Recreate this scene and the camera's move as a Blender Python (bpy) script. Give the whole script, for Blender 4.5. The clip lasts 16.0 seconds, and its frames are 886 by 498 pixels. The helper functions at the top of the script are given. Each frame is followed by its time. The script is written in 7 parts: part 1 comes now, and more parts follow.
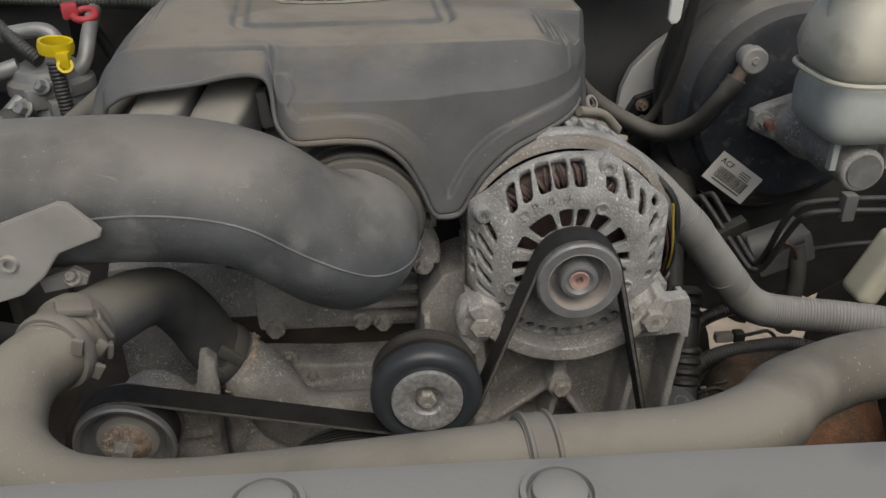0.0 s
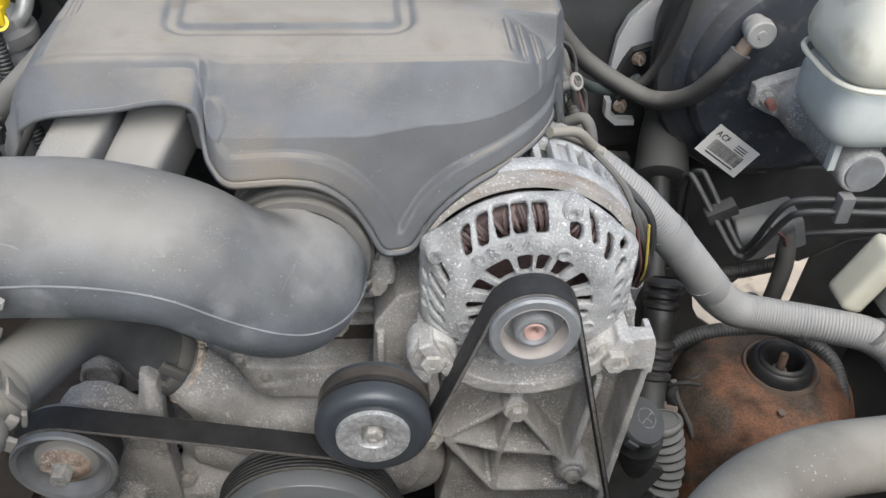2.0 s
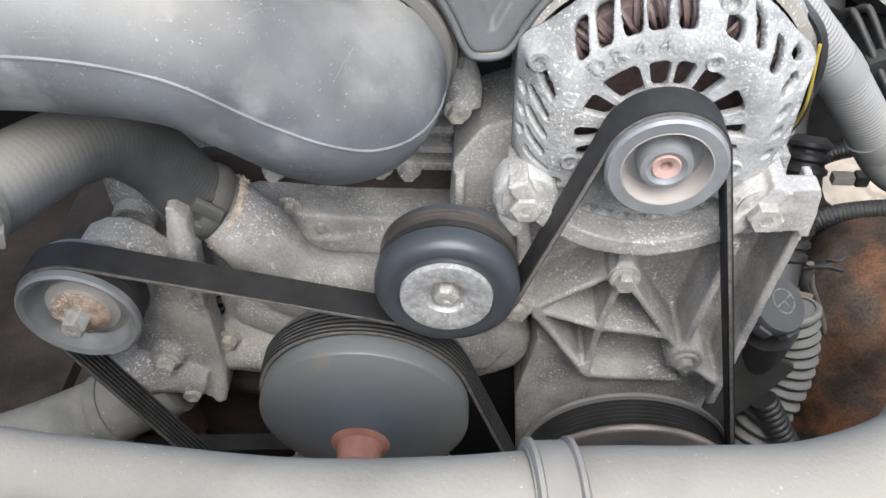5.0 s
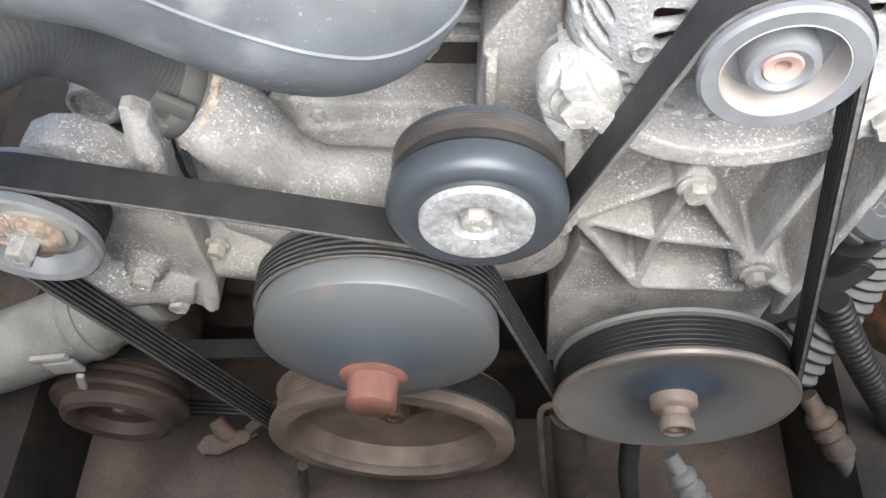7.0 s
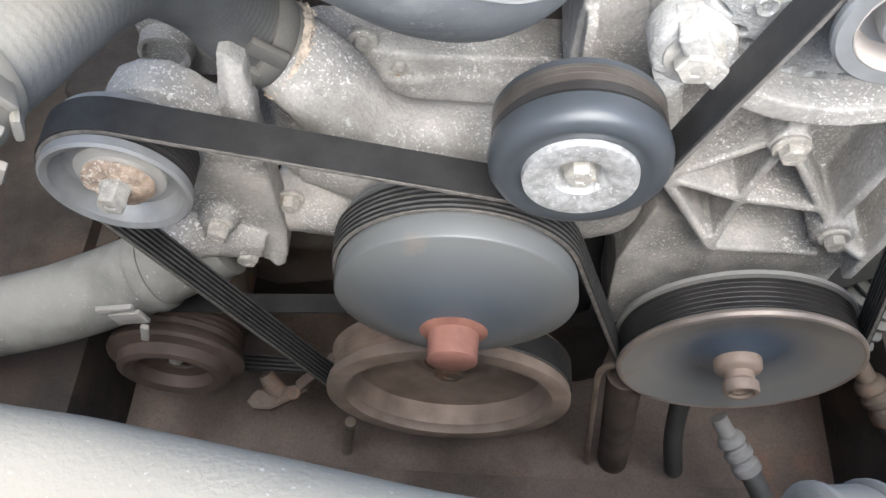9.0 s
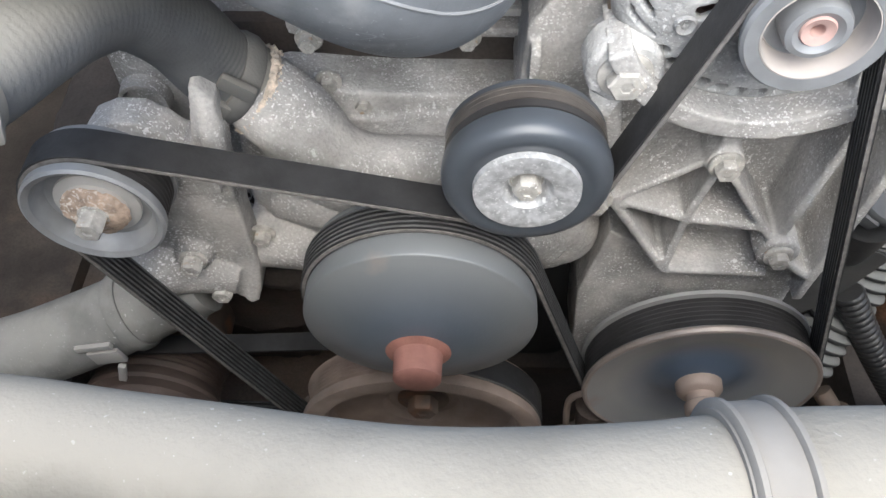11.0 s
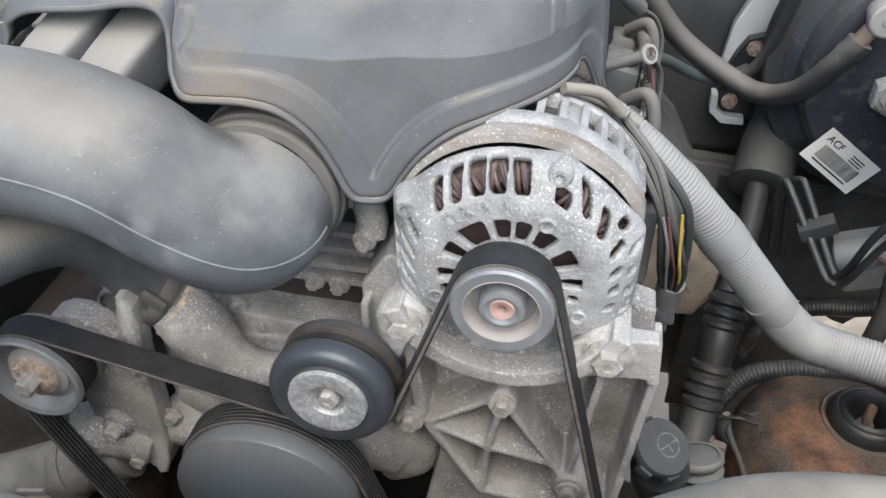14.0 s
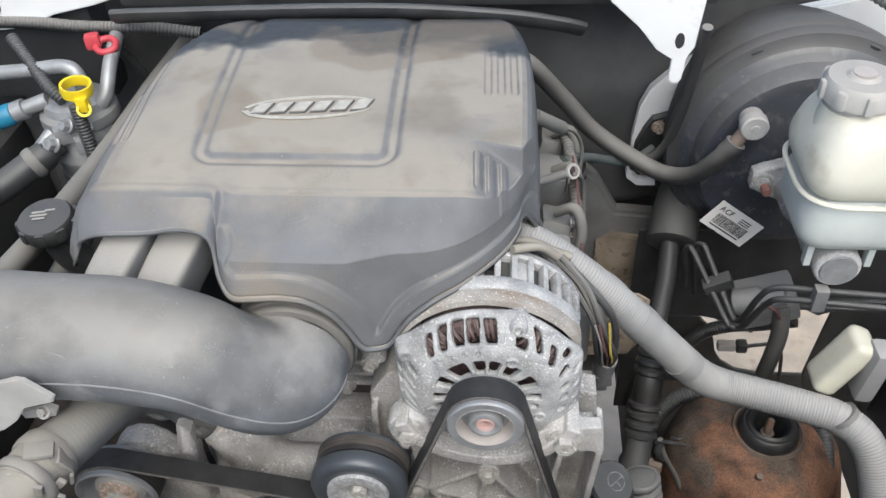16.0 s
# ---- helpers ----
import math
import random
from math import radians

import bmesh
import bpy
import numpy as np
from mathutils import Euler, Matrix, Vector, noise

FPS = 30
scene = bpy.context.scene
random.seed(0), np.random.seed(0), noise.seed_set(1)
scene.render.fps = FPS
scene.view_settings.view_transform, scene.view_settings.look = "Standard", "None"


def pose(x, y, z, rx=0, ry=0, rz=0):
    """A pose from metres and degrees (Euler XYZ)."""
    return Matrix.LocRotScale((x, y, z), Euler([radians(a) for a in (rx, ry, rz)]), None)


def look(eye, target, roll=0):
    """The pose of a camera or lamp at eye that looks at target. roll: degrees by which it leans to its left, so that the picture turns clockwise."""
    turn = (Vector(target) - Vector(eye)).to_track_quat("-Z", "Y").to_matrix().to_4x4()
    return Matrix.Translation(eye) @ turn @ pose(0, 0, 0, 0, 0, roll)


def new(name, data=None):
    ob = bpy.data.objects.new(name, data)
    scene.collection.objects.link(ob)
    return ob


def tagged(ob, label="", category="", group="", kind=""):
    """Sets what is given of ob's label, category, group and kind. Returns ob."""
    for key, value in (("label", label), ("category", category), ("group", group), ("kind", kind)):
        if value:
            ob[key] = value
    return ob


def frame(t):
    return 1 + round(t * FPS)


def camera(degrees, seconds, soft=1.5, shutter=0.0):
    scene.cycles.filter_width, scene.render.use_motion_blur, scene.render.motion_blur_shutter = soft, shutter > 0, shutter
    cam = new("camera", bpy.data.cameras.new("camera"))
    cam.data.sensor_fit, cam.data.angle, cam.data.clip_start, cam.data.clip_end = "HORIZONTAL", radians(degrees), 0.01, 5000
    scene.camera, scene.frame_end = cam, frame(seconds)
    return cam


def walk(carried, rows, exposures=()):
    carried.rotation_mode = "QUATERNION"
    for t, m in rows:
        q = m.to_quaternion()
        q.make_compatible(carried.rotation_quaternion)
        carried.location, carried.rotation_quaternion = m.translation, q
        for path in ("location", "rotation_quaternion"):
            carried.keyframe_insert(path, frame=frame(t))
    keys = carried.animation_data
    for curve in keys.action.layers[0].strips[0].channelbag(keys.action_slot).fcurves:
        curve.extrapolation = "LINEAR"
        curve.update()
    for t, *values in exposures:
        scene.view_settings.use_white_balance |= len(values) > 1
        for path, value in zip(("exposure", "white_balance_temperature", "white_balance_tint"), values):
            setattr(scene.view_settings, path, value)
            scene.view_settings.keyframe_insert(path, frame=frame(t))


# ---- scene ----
cam = camera(55.8, 16.0)
PATH = [
    (0, (0.007, 0.008, 1.42), (0.139, 1.762, 0.468), -0.5),
    (0.5, (0.005, 0.057, 1.446), (0.127, 1.684, 0.29), 1.0),
    (1, (-0.01, 0.081, 1.484), (0.119, 1.652, 0.252), 1.4),
    (1.5, (0.009, 0.086, 1.502), (0.143, 1.646, 0.258), 1.8),
    (2, (0.057, 0.121, 1.51), (0.158, 1.683, 0.265), 1.2),
    (2.5, (0.062, 0.158, 1.514), (0.082, 1.696, 0.235), 0.3),
    (3, (0.064, 0.202, 1.481), (0.076, 1.682, 0.137), 0.6),
    (3.5, (0.058, 0.245, 1.432), (0.025, 1.641, 0.0), -0.6),
    (4, (0.045, 0.246, 1.402), (0.017, 1.629, -0.042), -0.2),
    (4.5, (0.046, 0.205, 1.381), (0.006, 1.605, -0.047), -0.5),
    (4.7, (0.05, 0.188, 1.385), (-0.021, 1.611, -0.019), -0.6),
    (6.8, (0.041, 0.312, 1.333), (-0.041, 1.396, -0.346), -2.3),
    (7, (0.035, 0.305, 1.335), (-0.053, 1.378, -0.351), -2.6),
    (7.5, (0.024, 0.301, 1.336), (-0.066, 1.351, -0.364), -2.6),
    (8, (0.019, 0.304, 1.334), (-0.07, 1.341, -0.374), -2.5),
    (8.5, (0.008, 0.3, 1.332), (-0.084, 1.324, -0.384), -2.2),
    (9, (-0.016, 0.297, 1.331), (-0.094, 1.304, -0.395), -1.2),
    (9.2, (-0.022, 0.294, 1.331), (-0.102, 1.301, -0.395), -1.0),
    (11.3, (0.018, 0.246, 1.335), (-0.042, 1.449, -0.262), -1.3),
    (11.5, (0.052, 0.24, 1.342), (-0.043, 1.462, -0.239), -0.7),
    (12, (0.106, 0.226, 1.351), (-0.116, 1.515, -0.163), -2.2),
    (12.5, (0.143, 0.232, 1.354), (-0.149, 1.569, -0.105), -2.9),
    (13, (0.172, 0.209, 1.36), (-0.137, 1.607, -0.036), -1.0),
    (13.5, (0.195, 0.169, 1.387), (-0.11, 1.664, 0.093), -0.1),
    (14, (0.189, 0.163, 1.441), (-0.117, 1.71, 0.21), 0.1),
    (14.5, (0.182, 0.143, 1.506), (-0.123, 1.706, 0.297), -0.3),
    (15, (0.183, 0.141, 1.57), (-0.091, 1.692, 0.338), -1.9),
    (15.5, (0.193, 0.107, 1.635), (-0.041, 1.657, 0.393), -3.3),
    (16, (0.172, 0.116, 1.67), (0.001, 1.609, 0.35), -3.1),
]
LIGHT = [(0, -0.60, 7000, 6), (0.5, 0.50, 6650, 6), (1.0, 0.58, 6450, 6), (1.5, 0.54, 6350, 6), (2.5, 0.44, 6300, 6), (3.0, 0.39, 6300, 6), (3.5, 0.52, 6250, 6), (4.0, 0.85, 6250, 6), (4.5, 0.91, 6250, 6), (7.0, 1.66, 6250, 6), (9.0, 1.66, 6250, 6), (11.5, 1.26, 6200, 6), (12.0, 1.23, 6200, 6), (13.0, 1.05, 6200, 6), (13.5, 0.88, 6200, 6), (14.0, 0.68, 6250, 6), (14.5, 0.63, 6250, 6), (15.0, 0.65, 6300, 6), (16.0, 0.58, 6300, 6)]
walk(cam, [(t, look(eye, target, roll)) for t, eye, target, roll in PATH], LIGHT)

# ---- world and light ----
world = bpy.data.worlds.new("sky")
scene.world = world
world.use_nodes = True
_nt = world.node_tree
_sky = _nt.nodes.new("ShaderNodeTexSky")
_sky.sky_type = "NISHITA"
_sky.sun_disc = False
_sky.sun_elevation, _sky.sun_rotation = radians(56), radians(170)
_sky.dust_density = 4.0
_nt.links.new(_sky.outputs[0], _nt.nodes["Background"].inputs[0])
_nt.nodes["Background"].inputs[1].default_value = 0.14
sun = new("sun", bpy.data.lights.new("sun", "SUN"))
sun.data.energy, sun.data.angle, sun.data.color = 1.5, radians(60), (1.0, 0.99, 0.98)
sun.matrix_world = look((0.25, -0.75, 3.0), (0, 0.6, 1.0))


# ---- materials ----
def mat(name, base, rough=0.6, metal=0.0, vary=0.25, scale=30.0, dust=None, dust_amount=0.5, dust_from=-0.35, dust_to=0.95, clean=None, grime=0.0, speck=None,
        speck_scale=260.0, speck_size=0.22, bump=0.15, bump_scale=500.0, stain=None, stain_scale=14.0, stain_level=0.55,
        transmission=0.0, scuff=None, fleck=None, radial=None, grain=0.0, ragged=0.0, soil=None, gloss=0.5):
    """Colour with variation at two scales, settled dust on upward faces, light specks and stains."""
    m = bpy.data.materials.new(name)
    m.use_nodes = True
    nt = m.node_tree
    n, l = nt.nodes, nt.links
    b = n["Principled BSDF"]
    b.inputs["Roughness"].default_value, b.inputs["Metallic"].default_value = rough, metal
    b.inputs["Specular IOR Level"].default_value = gloss
    if transmission:
        b.inputs["Transmission Weight"].default_value = transmission
    tc = n.new("ShaderNodeTexCoord")
    co = tc.outputs["Object"]

    def tex(sc, detail=4.0):
        t = n.new("ShaderNodeTexNoise")
        t.inputs["Scale"].default_value, t.inputs["Detail"].default_value = sc, detail
        l.new(co, t.inputs["Vector"])
        return t.outputs["Fac"]

    def ramp(fac, a, c):
        r = n.new("ShaderNodeMapRange")
        r.inputs["From Min"].default_value, r.inputs["From Max"].default_value = a, c
        l.new(fac, r.inputs["Value"])
        return r.outputs["Result"]

    def mix(fac, a, c):
        x = n.new("ShaderNodeMix")
        x.data_type = "RGBA"
        if fac is not None:
            l.new(fac, x.inputs["Factor"])
        for val, sock in ((a, x.inputs["A"]), (c, x.inputs["B"])):
            if isinstance(val, tuple):
                sock.default_value = (*val, 1)
            else:
                l.new(val, sock)
        return x.outputs["Result"]

    def times(a, c):
        x = n.new("ShaderNodeMath")
        x.operation = "MULTIPLY"
        for val, sock in ((a, x.inputs[0]), (c, x.inputs[1])):
            if isinstance(val, float):
                sock.default_value = val
            else:
                l.new(val, sock)
        return x.outputs[0]

    lo = tuple(c * (1 - vary) for c in base)
    hi = tuple(min(1, c * (1 + vary)) for c in base)
    col = mix(ramp(tex(scale, 6.0), 0.3, 0.7), lo, hi)
    if radial:  # wear that changes from the hub to the rim: (x, z, inner radius, outer radius, colour at the rim)
        flat = n.new("ShaderNodeVectorMath")
        flat.operation = "MULTIPLY"
        flat.inputs[1].default_value = (1, 0, 1)
        l.new(co, flat.inputs[0])
        far = n.new("ShaderNodeVectorMath")
        far.operation = "DISTANCE"
        far.inputs[1].default_value = (radial[0], 0, radial[1])
        l.new(flat.outputs[0], far.inputs[0])
        col = mix(ramp(far.outputs["Value"], radial[2], radial[3]), col, radial[4])
    if stain:
        col = mix(ramp(tex(stain_scale, 5.0), stain_level, stain_level + 0.12), col, stain)
    if dust:
        g = n.new("ShaderNodeNewGeometry")
        sep = n.new("ShaderNodeSeparateXYZ")
        l.new(g.outputs["Normal"], sep.inputs[0])
        slope = sep.outputs["Z"]
        if ragged:  # uneven border of the settled dust
            edge = n.new("ShaderNodeMath")
            edge.operation = "MULTIPLY_ADD"
            edge.inputs[1].default_value = ragged
            l.new(tex(60.0, 6.0), edge.inputs[0])
            l.new(slope, edge.inputs[2])
            slope = edge.outputs[0]
        up = ramp(slope, dust_from, dust_to)
        patch = ramp(tex(9.0, 6.0), 0.10, 0.44)
        cover = times(times(up, dust_amount), patch)
        if clean:  # wiped clean towards the rear, with a ragged edge
            pos = n.new("ShaderNodeSeparateXYZ")
            l.new(co, pos.inputs[0])
            rag = n.new("ShaderNodeMath")
            rag.operation = "MULTIPLY_ADD"
            rag.inputs[1].default_value = 0.16
            l.new(tex(11.0, 3.0), rag.inputs[0])
            l.new(pos.outputs["Y"], rag.inputs[2])
            wiped = ramp(rag.outputs[0], clean[0], clean[1])
            cover = times(cover, ramp(rag.outputs[0], clean[1], clean[0]))
        col = mix(cover, col, dust)
        if clean:
            col = mix(times(wiped, 0.95), col, (0.050, 0.055, 0.062))
    if soil:  # brown dried puddles on the dust
        col = mix(times(times(ramp(tex(6.5, 1.5), 0.535, 0.565), up), 0.55), col, soil)
        col = mix(times(times(ramp(tex(15.0, 6.0), 0.55, 0.66), up), 0.45), col, tuple(c * 0.85 for c in soil))
    if grime:
        col = mix(times(ramp(tex(scale * 0.55, 7.0), 0.50, 0.68), grime), col, tuple(c * 0.45 for c in base))
    if grain:  # fine granular dirt
        x = n.new("ShaderNodeMix")
        x.data_type, x.blend_type = "RGBA", "MULTIPLY"
        x.inputs["Factor"].default_value = grain
        l.new(col, x.inputs["A"])
        gr = n.new("ShaderNodeMapRange")
        gr.inputs["From Min"].default_value, gr.inputs["From Max"].default_value = 0.34, 0.60
        gr.inputs["To Min"].default_value, gr.inputs["To Max"].default_value = 0.35, 1.15
        l.new(tex(420.0, 5.0), gr.inputs["Value"])
        cc = n.new("ShaderNodeCombineColor")
        for k in range(3):
            l.new(gr.outputs["Result"], cc.inputs[k])
        l.new(cc.outputs[0], x.inputs["B"])
        col = x.outputs["Result"]
    if speck:  # irregular flecks in two sizes, thicker in some patches
        where = ramp(tex(24.0, 3.0), 0.36, 0.62)
        for sc, lo in ((speck_scale * 1.3, 0.735 - speck_size * 0.2), (speck_scale * 0.6, 0.765 - speck_size * 0.2)):
            col = mix(times(ramp(tex(sc, 1.0), lo, lo + 0.03), where), col, speck)
    if fleck:  # small dark spots in patches
        where = ramp(tex(13.0, 4.0), 0.50, 0.62)
        col = mix(times(times(ramp(tex(1000.0, 3.0), 0.56, 0.70), where), 0.45), col, fleck)
    if scuff:  # thin curved scrapes
        for sc, seed in ((26.0, 0.0), (44.0, 3.7)):
            mp = n.new("ShaderNodeMapping")
            mp.inputs["Location"].default_value = (seed, seed, seed)
            mp.inputs["Scale"].default_value = (0.35, 1.0, 1.5)
            l.new(co, mp.inputs["Vector"])
            nz = n.new("ShaderNodeTexNoise")
            nz.inputs["Scale"].default_value, nz.inputs["Detail"].default_value = sc, 0.3
            l.new(mp.outputs[0], nz.inputs["Vector"])
            off = n.new("ShaderNodeMath")
            off.operation = "SUBTRACT"
            off.inputs[1].default_value = 0.5
            l.new(nz.outputs["Fac"], off.inputs[0])
            ab = n.new("ShaderNodeMath")
            ab.operation = "ABSOLUTE"
            l.new(off.outputs[0], ab.inputs[0])
            line = ramp(ab.outputs[0], 0.0065, 0.001)
            col = mix(times(times(line, ramp(tex(31.0, 2.0), 0.54, 0.68)), 0.45), col, scuff)
    l.new(col, b.inputs["Base Color"])
    rr = n.new("ShaderNodeMapRange")
    rr.inputs["To Min"].default_value, rr.inputs["To Max"].default_value = max(0.03, rough - 0.12), min(1, rough + 0.12)
    l.new(tex(scale * 2.3), rr.inputs["Value"])
    l.new(rr.outputs["Result"], b.inputs["Roughness"])
    if bump:
        bp = n.new("ShaderNodeBump")
        bp.inputs["Strength"].default_value, bp.inputs["Distance"].default_value = bump, 0.001
        l.new(tex(bump_scale, 3.0), bp.inputs["Height"])
        l.new(bp.outputs["Normal"], b.inputs["Normal"])
    return m


DUST = (0.36, 0.32, 0.27)
M = {
    "cover": mat("dusty_grey_plastic", (0.155, 0.158, 0.162), 0.62, dust=(0.335, 0.302, 0.253), dust_amount=0.95, dust_from=0.915, dust_to=1.04, ragged=0.10, soil=(0.215, 0.180, 0.138), gloss=0.3, clean=(0.965, 0.985), grime=0.14, vary=0.16, scale=22, stain=(0.19, 0.17, 0.145), stain_scale=7, stain_level=0.56, speck=(0.26, 0.25, 0.235), speck_scale=520, speck_size=0.05, bump=0.3, bump_scale=900, fleck=(0.075, 0.074, 0.072), scuff=(0.22, 0.22, 0.22)),
    "tube": mat("grey_duct_plastic", (0.140, 0.148, 0.158), 0.52, dust=(0.335, 0.318, 0.29), dust_amount=0.85, dust_from=0.05, vary=0.32, scale=26, grime=0.55, stain=(0.235, 0.24, 0.245), stain_scale=30, stain_level=0.54, soil=(0.20, 0.185, 0.16), speck=(0.33, 0.335, 0.34), speck_scale=520, speck_size=0.12, bump=0.16, bump_scale=700, scuff=(0.34, 0.35, 0.36)),
    "cast": mat("cast_aluminium", (0.44, 0.426, 0.408), 0.75, 0.0, grain=0.2, vary=0.30, scale=30, grime=0.8, dust=(0.45, 0.44, 0.42), dust_amount=0.5, speck=(0.72, 0.715, 0.705), speck_scale=520, speck_size=0.55, bump=1.0, bump_scale=300, stain=(0.265, 0.26, 0.252), stain_scale=20, stain_level=0.57),
    "alt": mat("corroded_aluminium", (0.43, 0.428, 0.42), 0.68, 0.05, grain=0.2, vary=0.28, scale=45, grime=0.7, speck=(0.74, 0.74, 0.73), speck_scale=560, speck_size=0.46, bump=1.0, bump_scale=420, stain=(0.36, 0.35, 0.335), stain_scale=26, stain_level=0.58),
    "bolt": mat("plated_bolt", (0.40, 0.385, 0.355), 0.75, 0.0, vary=0.3, scale=150, stain=(0.33, 0.22, 0.13), stain_scale=90, stain_level=0.62, speck=(0.8, 0.79, 0.76), speck_scale=600, speck_size=0.3),
    "zinc": mat("galvanised_steel", (0.50, 0.505, 0.51), 0.45, 0.3, vary=0.3, scale=220, grime=0.3, speck=(0.78, 0.78, 0.78), speck_scale=480, speck_size=0.4),
    "nut": mat("pink_brown_nut", (0.50, 0.335, 0.295), 0.6, vary=0.15, scale=90, bump=0.2),
    "wheel": mat("blue_grey_paint", (0.072, 0.081, 0.093), 0.34, 0.1, vary=0.15, scale=20, bump=0.05),
    "wheel_light": mat("grey_painted_steel", (0.275, 0.28, 0.285), 0.4, 0.2, vary=0.15, scale=60, bump=0.08),
    "disc": mat("worn_pulley_steel", (0.128, 0.150, 0.178), 0.42, 0.25, vary=0.15, scale=16, stain=(0.27, 0.24, 0.22), stain_scale=20, stain_level=0.66, radial=(-0.027, 0.870, 0.035, 0.070, (0.20, 0.208, 0.213)), bump=0.1),
    "dish": mat("dished_pulley_steel", (0.105, 0.135, 0.185), 0.42, 0.25, vary=0.18, scale=16, radial=(0.1760, 0.7675, 0.030, 0.062, (0.34, 0.335, 0.325)), stain=(0.34, 0.27, 0.22), stain_scale=16, stain_level=0.62, bump=0.1),
    "rim_wear": mat("brown_worn_rim", (0.36, 0.305, 0.265), 0.4, 0.4, vary=0.3, scale=30, bump=0.1),
    "groove": mat("dark_grooved_steel", (0.050, 0.048, 0.048), 0.42, 0.2, vary=0.25, scale=40, bump=0.05),
    "booster_rim": mat("dusty_booster_rim", (0.034, 0.035, 0.037), 0.5, dust=(0.125, 0.118, 0.110), dust_amount=0.8, dust_from=0.0, dust_to=0.8, vary=0.3, scale=25, stain=(0.13, 0.085, 0.065), stain_scale=30, stain_level=0.68, bump=0.2),
    "collar": mat("brown_dusty_collar", (0.11, 0.106, 0.099), 0.75, dust=(0.23, 0.218, 0.196), dust_amount=0.9, dust_from=-0.2, vary=0.2, scale=30, bump=0.3),
    "tower": mat("flaking_rust_paint", (0.095, 0.074, 0.060), 0.9, gloss=0.2, grain=0.45, vary=0.55, scale=34, stain=(0.27, 0.128, 0.072), stain_scale=13, stain_level=0.44, grime=0.9, dust=(0.17, 0.14, 0.11), dust_amount=0.25, bump=1.0, bump_scale=160),
    "runner": mat("dusty_runner_plastic", (0.12, 0.122, 0.125), 0.7, dust=(0.34, 0.325, 0.295), dust_amount=0.95, dust_from=0.25, dust_to=0.8, vary=0.2, scale=20, bump=0.3, fleck=(0.1, 0.1, 0.1)),
    "hose_clip": mat("matt_grey_clip", (0.185, 0.175, 0.160), 0.85, vary=0.25, scale=60, dust=(0.31, 0.285, 0.25), dust_amount=0.7, bump=0.15),
    "seam": mat("moulded_seam", (0.21, 0.212, 0.215), 0.7, vary=0.25, scale=40, bump=0.1),
    "washer_rust": mat("orange_granular_rust", (0.40, 0.305, 0.235), 0.9, vary=0.45, scale=160, speck=(0.66, 0.60, 0.53), speck_scale=400, speck_size=0.75, bump=0.8, bump_scale=400),
    "damper_dark": mat("dark_brown_steel", (0.090, 0.065, 0.054), 0.7, 0.1, vary=0.35, scale=25, bump=0.3),
    "dark_hose": mat("dark_dusty_rubber", (0.092, 0.093, 0.093), 0.85, dust=(0.25, 0.238, 0.213), dust_amount=0.8, vary=0.25, scale=25, bump=0.4),
    "sleeve": mat("dusty_grey_sleeve", (0.12, 0.123, 0.126), 0.85, dust=(0.27, 0.258, 0.23), dust_amount=0.95, dust_from=0.0, dust_to=0.6, vary=0.25, scale=25, bump=0.3),
    # near-black brown with the shade behind the lower pulleys put into the colour
    "underbody": mat("shade_dark_underbody", (0.056, 0.047, 0.041), 0.8, vary=0.5, scale=14, stain=(0.085, 0.062, 0.048), stain_scale=11, stain_level=0.56, grain=0.3, bump=0.8, bump_scale=120),
    "guard": mat("dull_grey_guard", (0.15, 0.152, 0.155), 0.6, 0.1, vary=0.3, scale=28, dust=(0.29, 0.28, 0.26), dust_amount=0.7, dust_from=-0.2, bump=0.15),
    "teal": mat("green_grey_rubber", (0.045, 0.062, 0.062), 0.6, vary=0.2, dust=(0.16, 0.17, 0.16), dust_amount=0.5, bump=0.1),
    "belt": mat("belt_rubber", (0.028, 0.028, 0.029), 0.6, vary=0.3, scale=60, bump=0.2),
    "polished": mat("polished_dark_steel", (0.16, 0.142, 0.128), 0.35, 0.5, vary=0.3, scale=40, bump=0.05),
    "cup": mat("pale_worn_cup", (0.44, 0.40, 0.37), 0.5, vary=0.12, scale=40, bump=0.1),
    "cap": mat("matt_grey_cap", (0.062, 0.066, 0.071), 0.7, vary=0.25, scale=60, dust=(0.10, 0.10, 0.10), dust_amount=0.6, bump=0.15),
    "cap_mark": mat("pale_worn_mark", (0.20, 0.20, 0.20), 0.6, vary=0.5, scale=300, bump=0.0),
    "boot": mat("dusty_boot_rubber", (0.055, 0.056, 0.056), 0.8, dust=(0.20, 0.20, 0.19), dust_amount=0.9, dust_from=-0.1, dust_to=0.6, vary=0.25, scale=50, bump=0.2),
    "shield": mat("dark_grey_shield", (0.050, 0.050, 0.050), 0.6, vary=0.4, scale=40, dust=(0.085, 0.085, 0.082), dust_amount=0.5, bump=0.15),
    "mount": mat("tan_dusty_steel", (0.30, 0.25, 0.195), 0.8, vary=0.35, scale=30, stain=(0.12, 0.085, 0.06), stain_scale=60, stain_level=0.55, bump=0.4),
    "belt_rib": mat("worn_rib_rubber", (0.082, 0.082, 0.082), 0.7, vary=0.3, scale=90, bump=0.15),
    "belt_edge": mat("belt_fabric_edge", (0.16, 0.15, 0.14), 0.8, vary=0.3, scale=200),
    "rust": mat("rusty_steel", (0.135, 0.098, 0.075), 0.8, 0.1, vary=0.4, scale=30, stain=(0.30, 0.145, 0.075), stain_scale=17, stain_level=0.56, dust=(0.28, 0.24, 0.20), dust_amount=0.35, bump=0.6, bump_scale=300),
